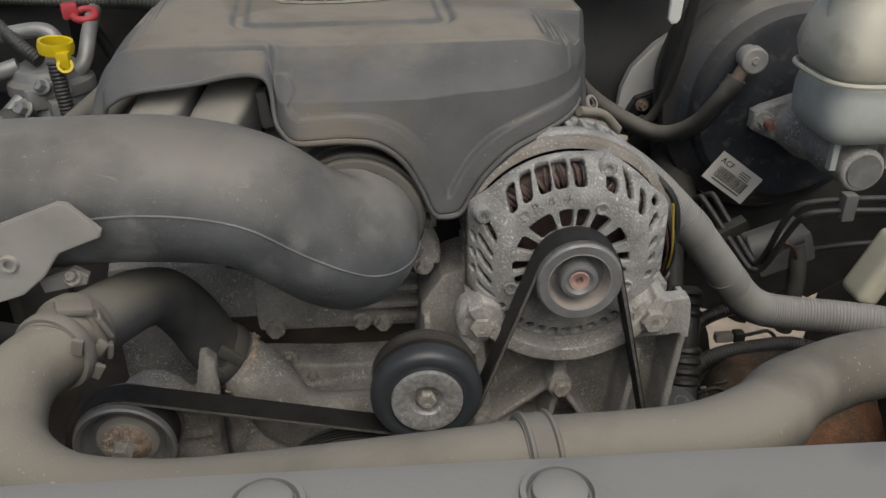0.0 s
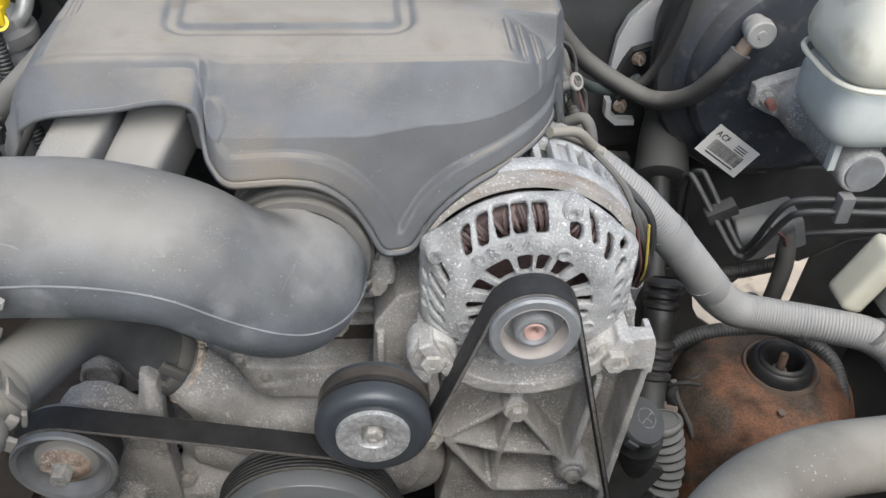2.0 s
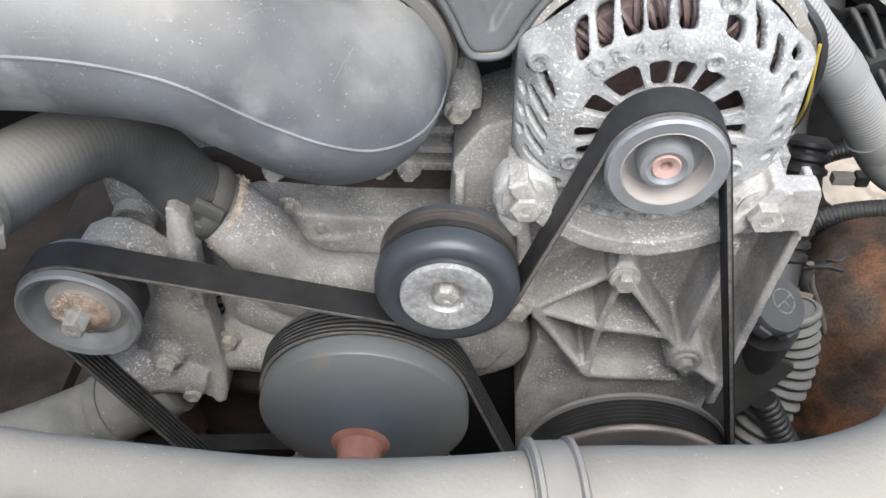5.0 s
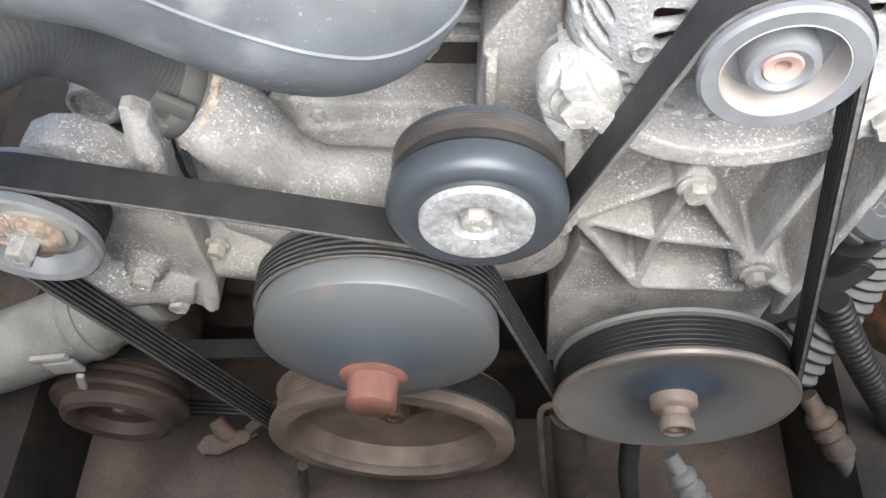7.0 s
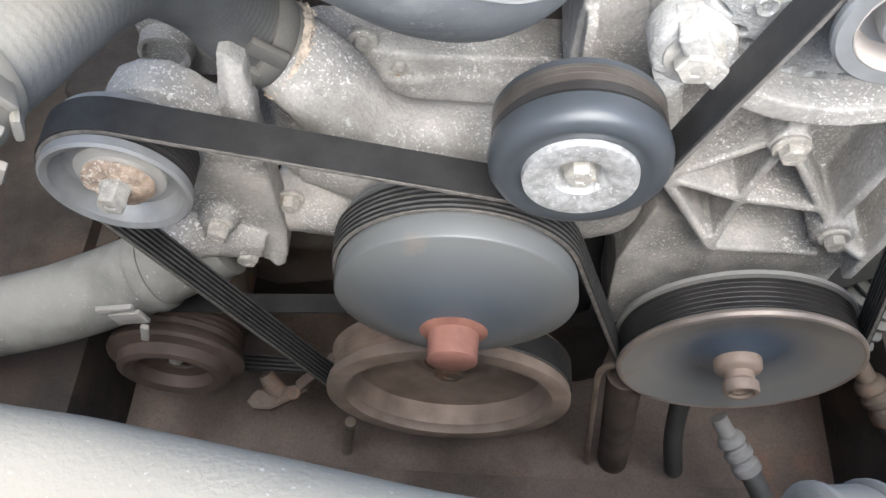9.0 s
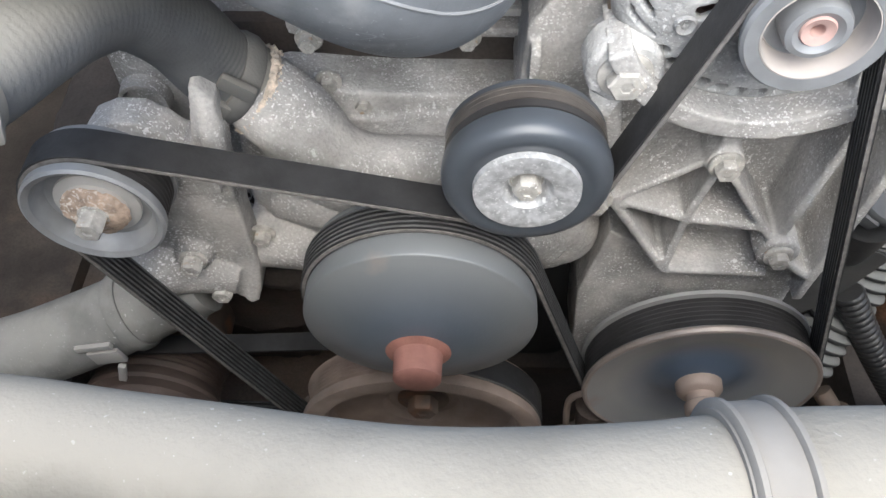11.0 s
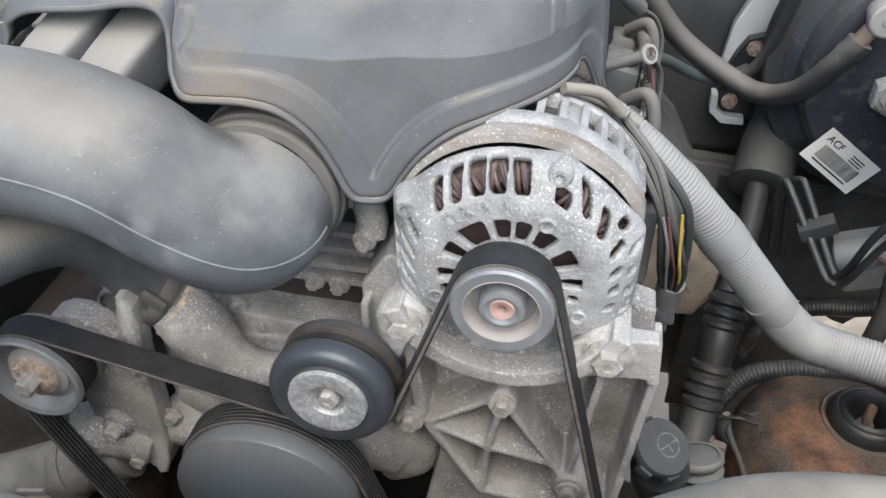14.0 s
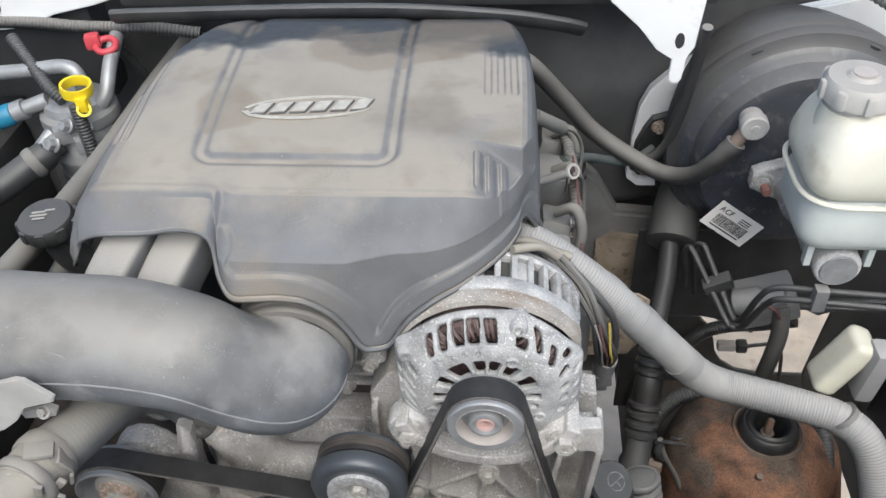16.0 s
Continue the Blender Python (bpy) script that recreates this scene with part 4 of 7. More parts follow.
lathe(bm, [(0, 0.585), (0.03, 0.585), (0.05, 0.60), (0.065, 0.62), (0.065, 0.68), (0, 0.68)], (WPP[0], 0, WPP[1]), n=48)
sweep(bm, [(0.040, 0.630, 0.885, 0.018), (0.070, 0.622, 0.870, 0.022), (0.074, 0.622, 0.845, 0.020), (0.05, 0.63, 0.82, 0.02)], 0.02, n=20)
slab(bm, [(-0.17, 0.80), (-0.17, 0.935), (-0.12, 0.955), (-0.05, 0.95), (0.08, 0.95), (0.08, 0.80)], 0.655, 0.70)
sweep(bm, [(-0.135, 0.640, 0.880, 0.024), (-0.110, 0.630, 0.900, 0.026), (-0.090, 0.628, 0.925, 0.020)], 0.02, n=18)
sweep(bm, [(-0.15, 0.62, 0.845, 0.026), (-0.10, 0.615, 0.850, 0.028), (-0.05, 0.61, 0.86, 0.03)], 0.02, n=18)
part("casting", bm, "cast", t, remesh=0.0020, relax=4, crust=0.0014)
for x, y, z in ((-0.068, 0.662, 0.9385), (-0.090, 0.660, 0.957), (0.000, 0.672, 0.985), (-0.118, 0.622, 0.912), (-0.095, 0.615, 0.905), (-0.14, 0.60, 0.87)):
    part("bolt", hexhead(bmesh.new(), (x, y, z), FRONT, 0.0062, 0.007, 0.009), "bolt", t)
bm = bmesh.new()
lathe(bm, [(0.0245, -0.0025), (0.0275, -0.002), (0.0282, 0.0), (0.0275, 0.003), (0.0245, 0.0045)], NECK, NECK_WAY, 72)
for v in bm.verts:
    v.co += 0.0018 * noise.noise_vector(v.co * 520)
rnd = random.Random(8)
turn = aim(NECK_WAY)
for k in range(110):  # loose crumbs round the neck
    a, r, h = rnd.uniform(0, 2 * math.pi), rnd.uniform(0.0268, 0.0286), rnd.uniform(-0.0035, 0.0025)
    p = Vector(NECK) + (turn @ Vector((r * math.cos(a), r * math.sin(a), h)))
    sz = rnd.uniform(0.0005, 0.0013)
    block(bm, p, (sz, sz * rnd.uniform(0.6, 1.4), sz * rnd.uniform(0.6, 2.4)), Matrix.Rotation(rnd.uniform(0, 3), 4, (rnd.random(), rnd.random(), 0.5)))
part("crust", bm, "gasket", t, "crusty tan coolant residue round the neck")

t = thing("belt_tensioner", (-0.19, 0.62, 0.85), "dusty cast belt tensioner body with an upright lug", "tensioner")
bm = bmesh.new()
slab(bm, [(-0.234, 0.955), (-0.231, 0.967), (-0.220, 0.981), (-0.205, 0.9885), (-0.189, 0.9875), (-0.178, 0.980), (-0.168, 0.9690), (-0.161, 0.974), (-0.1520, 1.0175), (-0.1470, 1.017), (-0.1405, 1.006), (-0.1425, 0.975), (-0.146, 0.950), (-0.146, 0.890), (-0.146, 0.840), (-0.150, 0.812), (-0.158, 0.802), (-0.168, 0.806), (-0.178, 0.830), (-0.205, 0.840), (-0.215, 0.90)], 0.588, 0.611)
slab(bm, [(-0.231, 0.955), (-0.228, 0.965), (-0.218, 0.976), (-0.205, 0.9820), (-0.190, 0.9810), (-0.180, 0.974), (-0.168, 0.962), (-0.152, 0.955), (-0.150, 0.935), (-0.215, 0.930)], 0.580, 0.590)
sweep(bm, [(-0.1470, 0.592, 1.010, 0.0055), (-0.1480, 0.590, 0.985, 0.0078), (-0.151, 0.590, 0.955, 0.0085)], 0.006, n=12)
sweep(bm, [(-0.155, 0.600, 0.84, 0.008), (-0.157, 0.592, 0.815, 0.0065), (-0.158, 0.588, 0.803, 0.005)], 0.006, n=10)
lathe(bm, [(0, 0.580), (0.013, 0.580), (0.014, 0.62), (0, 0.62)], (-0.186, 0, 0.865), n=24)
sweep(bm, [(-0.17, 0.61, 0.83, 0.03), (-0.205, 0.60, 0.840, 0.028), (-0.235, 0.585, 0.842, 0.024)], 0.02, n=20)
part("casting", bm, "cast", t, remesh=0.0016, relax=1, crust=0.0010)
for x, y, z in ((-0.186, 0.580, 0.865), (-0.176, 0.588, 0.82)):
    part("bolt", hexhead(bmesh.new(), (x, y, z), FRONT, 0.0075, 0.009, 0.010), "bolt", t)

t = thing("engine_block", (0, 0.85, 0.5), "grey dusty cast engine block and cylinder heads", "engine")
# block coloured near-black to stand in for shade behind the belts
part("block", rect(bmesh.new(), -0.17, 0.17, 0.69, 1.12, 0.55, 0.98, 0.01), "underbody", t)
part("cylinder_head", rect(bmesh.new(), -0.26, -0.10, 0.70, 1.04, 0.86, 1.04, 0.02), "cast", t)
part("cylinder_head", rect(bmesh.new(), 0.10, 0.225, 0.715, 1.04, 0.86, 1.04, 0.02), "cast", t)
part("valley_cover", rect(bmesh.new(), -0.12, 0.12, 0.685, 1.08, 0.97, 1.03, 0.008), "cast", t)
for z in (0.985, 1.000, 1.018):
    part("rib", rect(bmesh.new(), -0.04, 0.08, 0.672, 0.69, z, z + 0.006, 0.001), "cast", t)
part("timing_cover", rect(bmesh.new(), -0.10, 0.10, 0.66, 0.70, 0.58, 0.82, 0.015), "dark", t)
part("mount_plate", slab(bmesh.new(), [(0.20, 0.84), (0.318, 0.85), (0.332, 0.875), (0.336, 0.945), (0.322, 0.955), (0.20, 0.955)], 0.846, 0.852, 0.002), "mount", t, "tan dusty mounting plate")
part("core_plug", lathe(bmesh.new(), [(0, 0.692), (0.013, 0.692), (0.015, 0.688), (0.018, 0.688), (0.019, 0.70), (0, 0.70)], (-0.235, 0, 0.905), n=28), "cast", t)
bm = bmesh.new()
slab(bm, [(-0.30, 0.70), (-0.31, 0.80), (-0.27, 0.875), (-0.12, 0.875), (-0.08, 0.80), (-0.09, 0.66), (-0.20, 0.63)], 0.655, 0.70, 0.004)
sweep(bm, [(-0.20, 0.65, 0.79, 0.022), (-0.15, 0.645, 0.775, 0.026), (-0.10, 0.65, 0.77, 0.022)], 0.02, n=18)
rect(bm, -0.34, -0.15, 0.69, 1.15, 0.50, 0.86, 0.03)
# side casting and oil pan take the same shade-dark colour
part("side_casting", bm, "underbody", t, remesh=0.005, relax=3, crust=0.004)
bm = bmesh.new()
rect(bm, -0.13, 0.13, 0.64, 1.05, 0.40, 0.60, 0.03)
part("oil_pan", bm, "underbody", t)
for x, z in ((-0.10, 0.985), (-0.02, 0.99), (0.06, 0.985)):
    part("bolt", hexhead(bmesh.new(), (x, 0.668, z), FRONT, 0.006, 0.007, 0.009), "bolt", t)
bm = bmesh.new()
rect(bm, -0.15, 0.15, 0.69, 1.04, 1.03, 1.19, 0.02)
part("intake_manifold", bm, "black", t)

# ---- intake duct and throttle body ----
t = thing("intake_duct", (-0.25, 0.56, 1.07), "dusty grey plastic air intake duct with a moulded seam", "air duct")
bm = bmesh.new()
DUCT = [(-0.62, 0.5542, 1.1464, 0.0630), (-0.42, 0.5559, 1.1647, 0.0581), (-0.27, 0.5545, 1.1781, 0.0536), (-0.20, 0.5501, 1.1839, 0.0508), (-0.14, 0.5484, 1.1832, 0.0506), (-0.09, 0.5466, 1.1740, 0.0482),
        (-0.058, 0.5495, 1.1524, 0.0470), (-0.036, 0.5580, 1.1350, 0.0500), (-0.0215, 0.5720, 1.1260, 0.0522), (-0.0165, 0.5960, 1.1300, 0.0500)]
sweep(bm, DUCT, 0.05, n=64, step=10)
part("duct", bm, "tube", t, remesh=0.0022, relax=10)
seam = spline(DUCT, 10)[12:86]
bm = bmesh.new()
line = []
for i, v in enumerate(seam):
    d = seam[min(i + 1, len(seam) - 1)][:3] - seam[max(i - 1, 0)][:3]
    d /= np.linalg.norm(d)
    n = np.cross(d, (0, 0, 1.0))
    n = n / np.linalg.norm(n)
    w = np.cross(n, d)
    u = -1 + 2 * i / (len(seam) - 1)
    a = 0.450 * u ** 4 + 0.203 * u ** 3 - 0.617 * u ** 2 - 0.181 * u + 0.065
    line.append(tuple(v[:3] + (n * math.cos(a) + w * math.sin(a)) * (v[3] - 0.0002)))
sweep(bm, line[::2], 0.0010, n=6, step=3)
part("seam", bm, "seam", t, "pale moulded seam line")
bm = bmesh.new()
lathe(bm, [(0.046, 0.584), (0.0515, 0.585), (0.0530, 0.588), (0.0525, 0.5905), (0.0525, 0.594), (0.0545, 0.595), (0.0550, 0.598), (0.0545, 0.6005), (0.0535, 0.602), (0.0535, 0.612), (0.0550, 0.613), (0.0550, 0.619), (0.0530, 0.620), (0.0530, 0.640), (0.045, 0.642)], (-0.0165, 0, 1.1315), n=96)
part("collar", bm, "collar", t)
for a in (60, -12, 20):
    a = radians(a)
    bm = block(bmesh.new(), (-0.0155 + 0.0565 * math.cos(a), 0.608, 1.133 + 0.0565 * math.sin(a)), (0.004, 0.014, 0.008), Matrix.Rotation(-a, 4, "Y"), 0.0012)
    part("clip", bm, "collar", t)
t = thing("throttle_body", (0.0, 0.66, 1.06), "grey cast throttle body behind the intake duct", "throttle body")
bm = bmesh.new()
lathe(bm, [(0, 0.640), (0.052, 0.640), (0.054, 0.69), (0, 0.69)], (-0.0155, 0, 1.133), n=48)
sweep(bm, [(0.030, 0.655, 1.100, 0.012), (0.040, 0.645, 1.080, 0.012), (0.040, 0.640, 1.066, 0.012)], 0.01, n=16)
rect(bm, 0.025, 0.050, 0.645, 0.685, 1.095, 1.135, 0.003)
part("casting", bm, "cast", t)
part("bolt", hexhead(bmesh.new(), (0.037, 0.634, 1.066), FRONT, 0.0065, 0.006, 0.009), "bolt", t)

for x, w in ((-0.160, 0.0215), (-0.112, 0.0225)):
    bm = square_sweep(bmesh.new(), [(x + 0.020, 0.76, 1.222), (x + 0.012, 0.70, 1.216), (x + 0.002, 0.645, 1.203), (x - 0.012, 0.605, 1.180), (x - 0.020, 0.58, 1.15)], w, 0.020)
    t = solo("intake_runner", bm, "runner", "dusty grey moulded intake runner emerging below the cover", "intake runner", "intake runners")
    bm = square_sweep(bmesh.new(), [(x + 0.013, 0.706, 1.2172), (x + 0.0115, 0.697, 1.2157)], w + 0.0015, 0.0215)
    part("moulded_rib", bm, "runner", t)
t = thing("map_sensor", (-0.075, 0.66, 1.18), "dusty grey pressure sensor beside the intake runner", "sensor")
part("body", block(bmesh.new(), (-0.078, 0.662, 1.196), (0.020, 0.024, 0.040), Matrix.Rotation(radians(-8), 4, "Y"), 0.003), "runner", t)
part("plug", block(bmesh.new(), (-0.084, 0.648, 1.206), (0.010, 0.016, 0.030), Matrix.Rotation(radians(-8), 4, "Y"), 0.003), "guard", t)

# ---- engine cover ----
def lerp(x, table):
    return float(np.interp(x, [a for a, _ in table], [b for _, b in table]))


# the lower lip from the passenger side to the driver side, in space
LIP = [(-0.2203, 0.6408, 1.1790), (-0.2110, 0.6300, 1.1937), (-0.2030, 0.6280, 1.2093), (-0.1975, 0.6230, 1.2190), (-0.1762, 0.6185, 1.2296), (-0.1325, 0.6139, 1.2360), (-0.1066, 0.6130, 1.2412), (-0.0871, 0.6080, 1.2440), (-0.0755, 0.6055, 1.2405),
       (-0.0715, 0.6045, 1.2300), (-0.0706, 0.6020, 1.2170), (-0.0680, 0.5950, 1.2080), (-0.0607, 0.5850, 1.2025), (-0.0525, 0.5800, 1.2015), (-0.0372, 0.5805, 1.2018), (-0.0152, 0.5830, 1.2012), (0.0059, 0.5842, 1.1965), (0.0229, 0.5862, 1.1818),
       (0.0350, 0.5886, 1.1600), (0.0420, 0.5900, 1.1425), (0.0463, 0.5920, 1.1345), (0.0520, 0.5945, 1.1318), (0.0610, 0.5975, 1.1313), (0.0665, 0.6000, 1.1345), (0.0720, 0.6020, 1.1430), (0.0806, 0.6030, 1.1570), (0.0920, 0.6030, 1.1705), (0.1060, 0.6060, 1.1815),
       (0.1280, 0.6180, 1.1880), (0.1475, 0.6380, 1.1895), (0.1640, 0.6600, 1.1905), (0.1745, 0.6810, 1.1925), (0.1785, 0.7000, 1.1935), (0.1830, 0.7120, 1.1880), (0.1890, 0.7260, 1.1700), (0.1960, 0.7400, 1.1450)]
DROP = [(-0.222, 0.062), (-0.218, 0.046), (-0.213, 0.033), (-0.207, 0.022), (-0.201, 0.014), (-0.194, 0.0075), (-0.186, 0.0035), (-0.176, 0.001), (-0.165, 0.0), (0.176, 0.0), (0.181, 0.002), (0.185, 0.006), (0.1880, 0.014), (0.190, 0.026), (0.192, 0.045), (0.1935, 0.070), (0.196, 0.100)]
TOP_Z = [(0.60, 1.240), (0.64, 1.2505), (0.66, 1.2545), (0.69, 1.2585), (0.72, 1.2610), (0.80, 1.2630), (0.90, 1.2600), (0.97, 1.2480), (1.02, 1.230), (1.06, 1.19)]


def cover_relief(x, y):
    x += (0.075 if x < -0.02 else 0.035) * max(0.0, y - 0.69)
    d = boxed(x, y, -0.106, 0.066, 0.692, 1.3, 0.016)
    z = -0.0034 * math.exp(-(d / (0.0055 if d > 0 else 0.0110)) ** 2) + 0.0014 * min(1.0, max(0.0, (-d - 0.004) / 0.006))
    for k in range(3):
        z -= 0.0012 * max(0, 1 - max(0, boxed(x, y, 0.146 + 0.0125 * k, 0.150 + 0.0125 * k, 0.795, 0.885, 0.002)) / 0.0025)
        z -= 0.0020 * max(0, 1 - max(0, boxed(x, y, -0.196 + 0.009 * k, -0.194 + 0.009 * k, 0.72, 0.88, 0.001)) / 0.0022)
    return z


def louvre_relief(x, y):
    """Three short raised ribs near the right shoulder."""
    z = 0.0
    for k in range(3):
        cx = LOUVRE[0] + LOUVRE[1] * k + LOUVRE[4] * (y - 0.69)
        z = max(z, 0.0026 * max(0, 1 - max(0, boxed(x, y, cx - 0.0022, cx + 0.0022, LOUVRE[2] - LOUVRE[3] * k, LOUVRE[2] - LOUVRE[3] * k + 0.044, 0.0022)) / 0.0020))
    return z


LOUVRE = (0.1395, 0.0108, 0.6645, 0.0020, -0.05)


def lip_columns(pitch=0.0014):
    """Columns of the shell along its lower lip: places on the lip and x at the shoulder."""
    q = np.array(spline(LIP, 12))
    run = np.r_[0, np.cumsum(np.linalg.norm(np.diff(q, axis=0), axis=1))]
    at = np.linspace(0, run[-1], int(run[-1] / pitch))
    q = np.stack([np.interp(at, run, q[:, k]) for k in range(3)], 1)
    xs = np.maximum.accumulate(q[:, 0])
    xs = np.convolve(np.pad(xs, 16, "edge"), np.ones(33) / 33, "valid")
    xs = np.interp(np.arange(len(xs)), (0, len(xs) - 1), (-0.222 - xs[0], 0.196 - xs[-1])) + xs
    return q, xs


def smooth(f):
    f = min(1.0, max(0.0, f))
    return f * f * (3 - 2 * f)


def soften(row, k):
    return np.convolve(np.pad(row, k, "edge"), np.ones(2 * k + 1) / (2 * k + 1), "valid")


def lobe(x, y):
    """How far the front lobe on the driver side lies below the top plate behind it."""
    wall = 0.720 - (x - 0.135) * 0.28
    return 0.023 * smooth((x - 0.126) / 0.060) * (1 - smooth((y - wall + 0.002) / 0.0045))


# how far the lip's flange stands proud, by the distance from its edge
FLANGE = [(0.0, 0.0055), (0.0012, 0.0072), (0.003, 0.0077), (0.0110, 0.0070), (0.0130, 0.0067), (0.0142, 0.0060), (0.0153, 0.0034), (0.0162, 0.0008), (0.0175, 0.0)]


def cover_shell(bm):
    grid = []
    rows = np.r_[np.linspace(0.0, 0.30, 110)[1:], np.linspace(0.30, 1.0, 84)[1:]]
    lip, xs = lip_columns()
    drops = np.array([lerp(x, DROP) for x in xs])
    hood = soften(np.array([smooth((-0.068 - x) / 0.010) for x in xs]), 4)
    brow = np.full(len(xs), 0.6480)  # where the hood's roll meets the top plate
    brow_z = lerp(0.6480, TOP_Z) - 0.0008 - drops
    mid_y = soften(np.maximum(0.5985 * (1 - hood) + brow * hood, lip[:, 1] + np.interp(lip[:, 0], (0.10, 0.15), (0.010, 0.006))), 14)
    mid_z = soften(np.maximum(np.minimum(1.2250, 1.2475 - drops) * (1 - hood) + brow_z * hood, lip[:, 2] + 0.0030), 4)
    fold_y = soften(np.maximum(0.6520 * (1 - hood) + 0.6620 * hood, lip[:, 1] + np.interp(lip[:, 0], (0.10, 0.15), (0.030, 0.014))), 18)
    fold_z = soften(np.array([lerp(y, TOP_Z) for y in fold_y]) - drops - np.array([lobe(x, 0.65) for x in xs]), 3)
    fold_z = np.maximum(fold_z, mid_z + 0.0015)
    share = soften(np.clip((1.218 - lip[:, 2]) / 0.02, 0.0, 1.0), 14)
    round_off = soften(1 - hood, 12)
    for c in range(len(xs)):
        lx, ly, lz = (float(v) for v in lip[c])
        xt, drop, my, mz, fy, fz, part_of, main = (float(v[c]) for v in (xs, drops, mid_y, mid_z, fold_y, fold_z, share, round_off))
        face = [(lx, ly + 0.0045, lz)]
        for k in range(81):
            f = k / 80
            x = lx + (xt - lx) * smooth(f) * 0.7
            face.append((x, ly + 0.0075 + (my - ly - 0.0075) * f, lz + (mz - lz) * f))
        x0, y0 = face[-1][0], face[-1][1]
        for k in range(1, 29):
            f = k / 28
            bulge = (0.0012 + 0.0006 * (1 - main)) * math.sin(math.pi * f)
            face.append((x0 + (xt - x0) * f, y0 + (fy - y0) * f, mz + (fz - mz) * f + bulge))
        place = np.array(face)
        away = np.sqrt(((place[:, None, :] - lip[None, :, :] - (0, 0.0075, 0)) ** 2).sum(2)).min(1)
        proud = np.interp(away, [a for a, _ in FLANGE], [b for _, b in FLANGE])
        col = []
        for (x, y, z), o in zip(face, proud):
            o = float(o) * part_of
            lift = smooth((z - mz) / 0.02)
            rib_up = louvre_relief(x, y) if z > mz else 0.0
            col.append((x, y - o * (1 - 0.5 * lift) - 0.3 * rib_up, z + 0.6 * o * lift + rib_up))
        for k, f in enumerate(rows):
            y = fy + (1.055 - fy) * float(f)
            z = lerp(y, TOP_Z) - drop - lobe(xt, y)
            z = fz + (z - fz) * smooth((k + 1) / 8)
            col.append((xt, y, max(z, 1.13)))
        out = []
        for x, y, z in col:
            f = min(1.0, max(0.0, (y - 0.72) / 0.335))
            xx = x * (1 - 0.30 * f ** 4)
            zz = z + (cover_relief(xx, y) + louvre_relief(xx, y) if drop < 0.01 and y > fy + 0.002 else 0)
            out.append(bm.verts.new((xx, y, zz)))
        grid.append(out)
    for a, b in zip(grid, grid[1:]):
        for j in range(len(a) - 1):
            bm.faces.new((a[j], a[j + 1], b[j + 1], b[j]))
    return bm


t = thing("engine_cover", (0, 0.8, 1.19), "dust-coated grey plastic engine cover with a raised badge panel", "engine cover")
ob = part("shell", cover_shell(bmesh.new()), "cover", t, sharp=70)
md = ob.modifiers.new("wall", "SOLIDIFY")
md.thickness, md.offset = 0.003, -1


def swoosh(bm, a0, a1, w0, w1, ax=0.0605, ay=0.0175, cx=-0.0180, cy=0.768, z=1.2640, turn=6):
    """Half of an oval badge border whose width changes along it."""
    k = 40
    rows = []
    for i in range(k + 1):
        f = i / k
        a = radians(a0 + (a1 - a0) * f)
        w = w0 + (w1 - w0) * f
        rows.append([((ax + o) * math.cos(a), (ay + o) * math.sin(a)) for o in (-w / 2, w / 2)])
    r = radians(turn)
    vs = [[bm.verts.new((cx + x * math.cos(r) - y * math.sin(r), cy + x * math.sin(r) + y * math.cos(r), z)) for x, y in row] for row in rows]
    for p, q in zip(vs, vs[1:]):
        bm.faces.new((p[0], p[1], q[1], q[0]))
    up = bmesh.ops.extrude_face_region(bm, geom=list(bm.faces))
    for v in up["geom"]:
        if isinstance(v, bmesh.types.BMVert):
            v.co.z += 0.0012
    return bm


part("badge_border", swoosh(bmesh.new(), 20, 170, 0.0018, 0.0042), "badge", t, "pale oval badge border")
part("badge_border", swoosh(bmesh.new(), 185, 335, 0.0055, 0.0018), "badge", t, "pale oval badge border")
lean = Matrix.Identity(4)
lean[0][1] = 0.45
for k in range(6):
    bm = block(bmesh.new(), (-0.0630 + 0.0185 * k, 0.7645 + 0.0016 * k, 1.2653), (0.0125, 0.0150, 0.0012), Matrix.Rotation(radians(6), 4, "Z") @ lean)
    part("badge_bar", bm, "badge", t, "pale plain bar of the badge")
    bm = block(bmesh.new(), (-0.0627 + 0.0185 * k, 0.7640 + 0.0016 * k, 1.2646), (0.0145, 0.0172, 0.0012), Matrix.Rotation(radians(6), 4, "Z") @ lean)
    part("badge_edge", bm, "badge_dark", t, "dark raised edge of the badge")

# ---- radiator hose and shroud in front ----
t = thing("radiator_hose", (-0.2, 0.45, 1.05), "dust-covered grey upper radiator hose with plastic connectors", "radiator hose")
bm = sweep(bmesh.new(), [(-0.2025, 0.462, 1.1145, 0.0228), (-0.2176, 0.4256, 1.1127, 0.0230), (-0.2091, 0.3818, 1.1027, 0.0232), (-0.1765, 0.3561, 1.0925, 0.0234), (-0.126, 0.3495, 1.0870, 0.0237), (-0.0713, 0.3385, 1.0970, 0.0240), (-0.010, 0.3260, 1.1120, 0.0240), (0.045, 0.3265, 1.1160, 0.0240), (0.090, 0.3328, 1.1150, 0.0238),
                         (0.132, 0.3360, 1.1135, 0.0234), (0.172, 0.3400, 1.1140, 0.0231), (0.210, 0.3550, 1.1150, 0.0229), (0.236, 0.3825, 1.1070, 0.0228), (0.270, 0.4125, 1.0925, 0.0228), (0.305, 0.4275, 1.0905, 0.0228), (0.345, 0.4350, 1.0890, 0.0228), (0.420, 0.4400, 1.0860, 0.0228), (0.560, 0.4300, 1.0780, 0.0228)], 0.0222, n=40, step=8)
part("hose", bm, "hose", t)
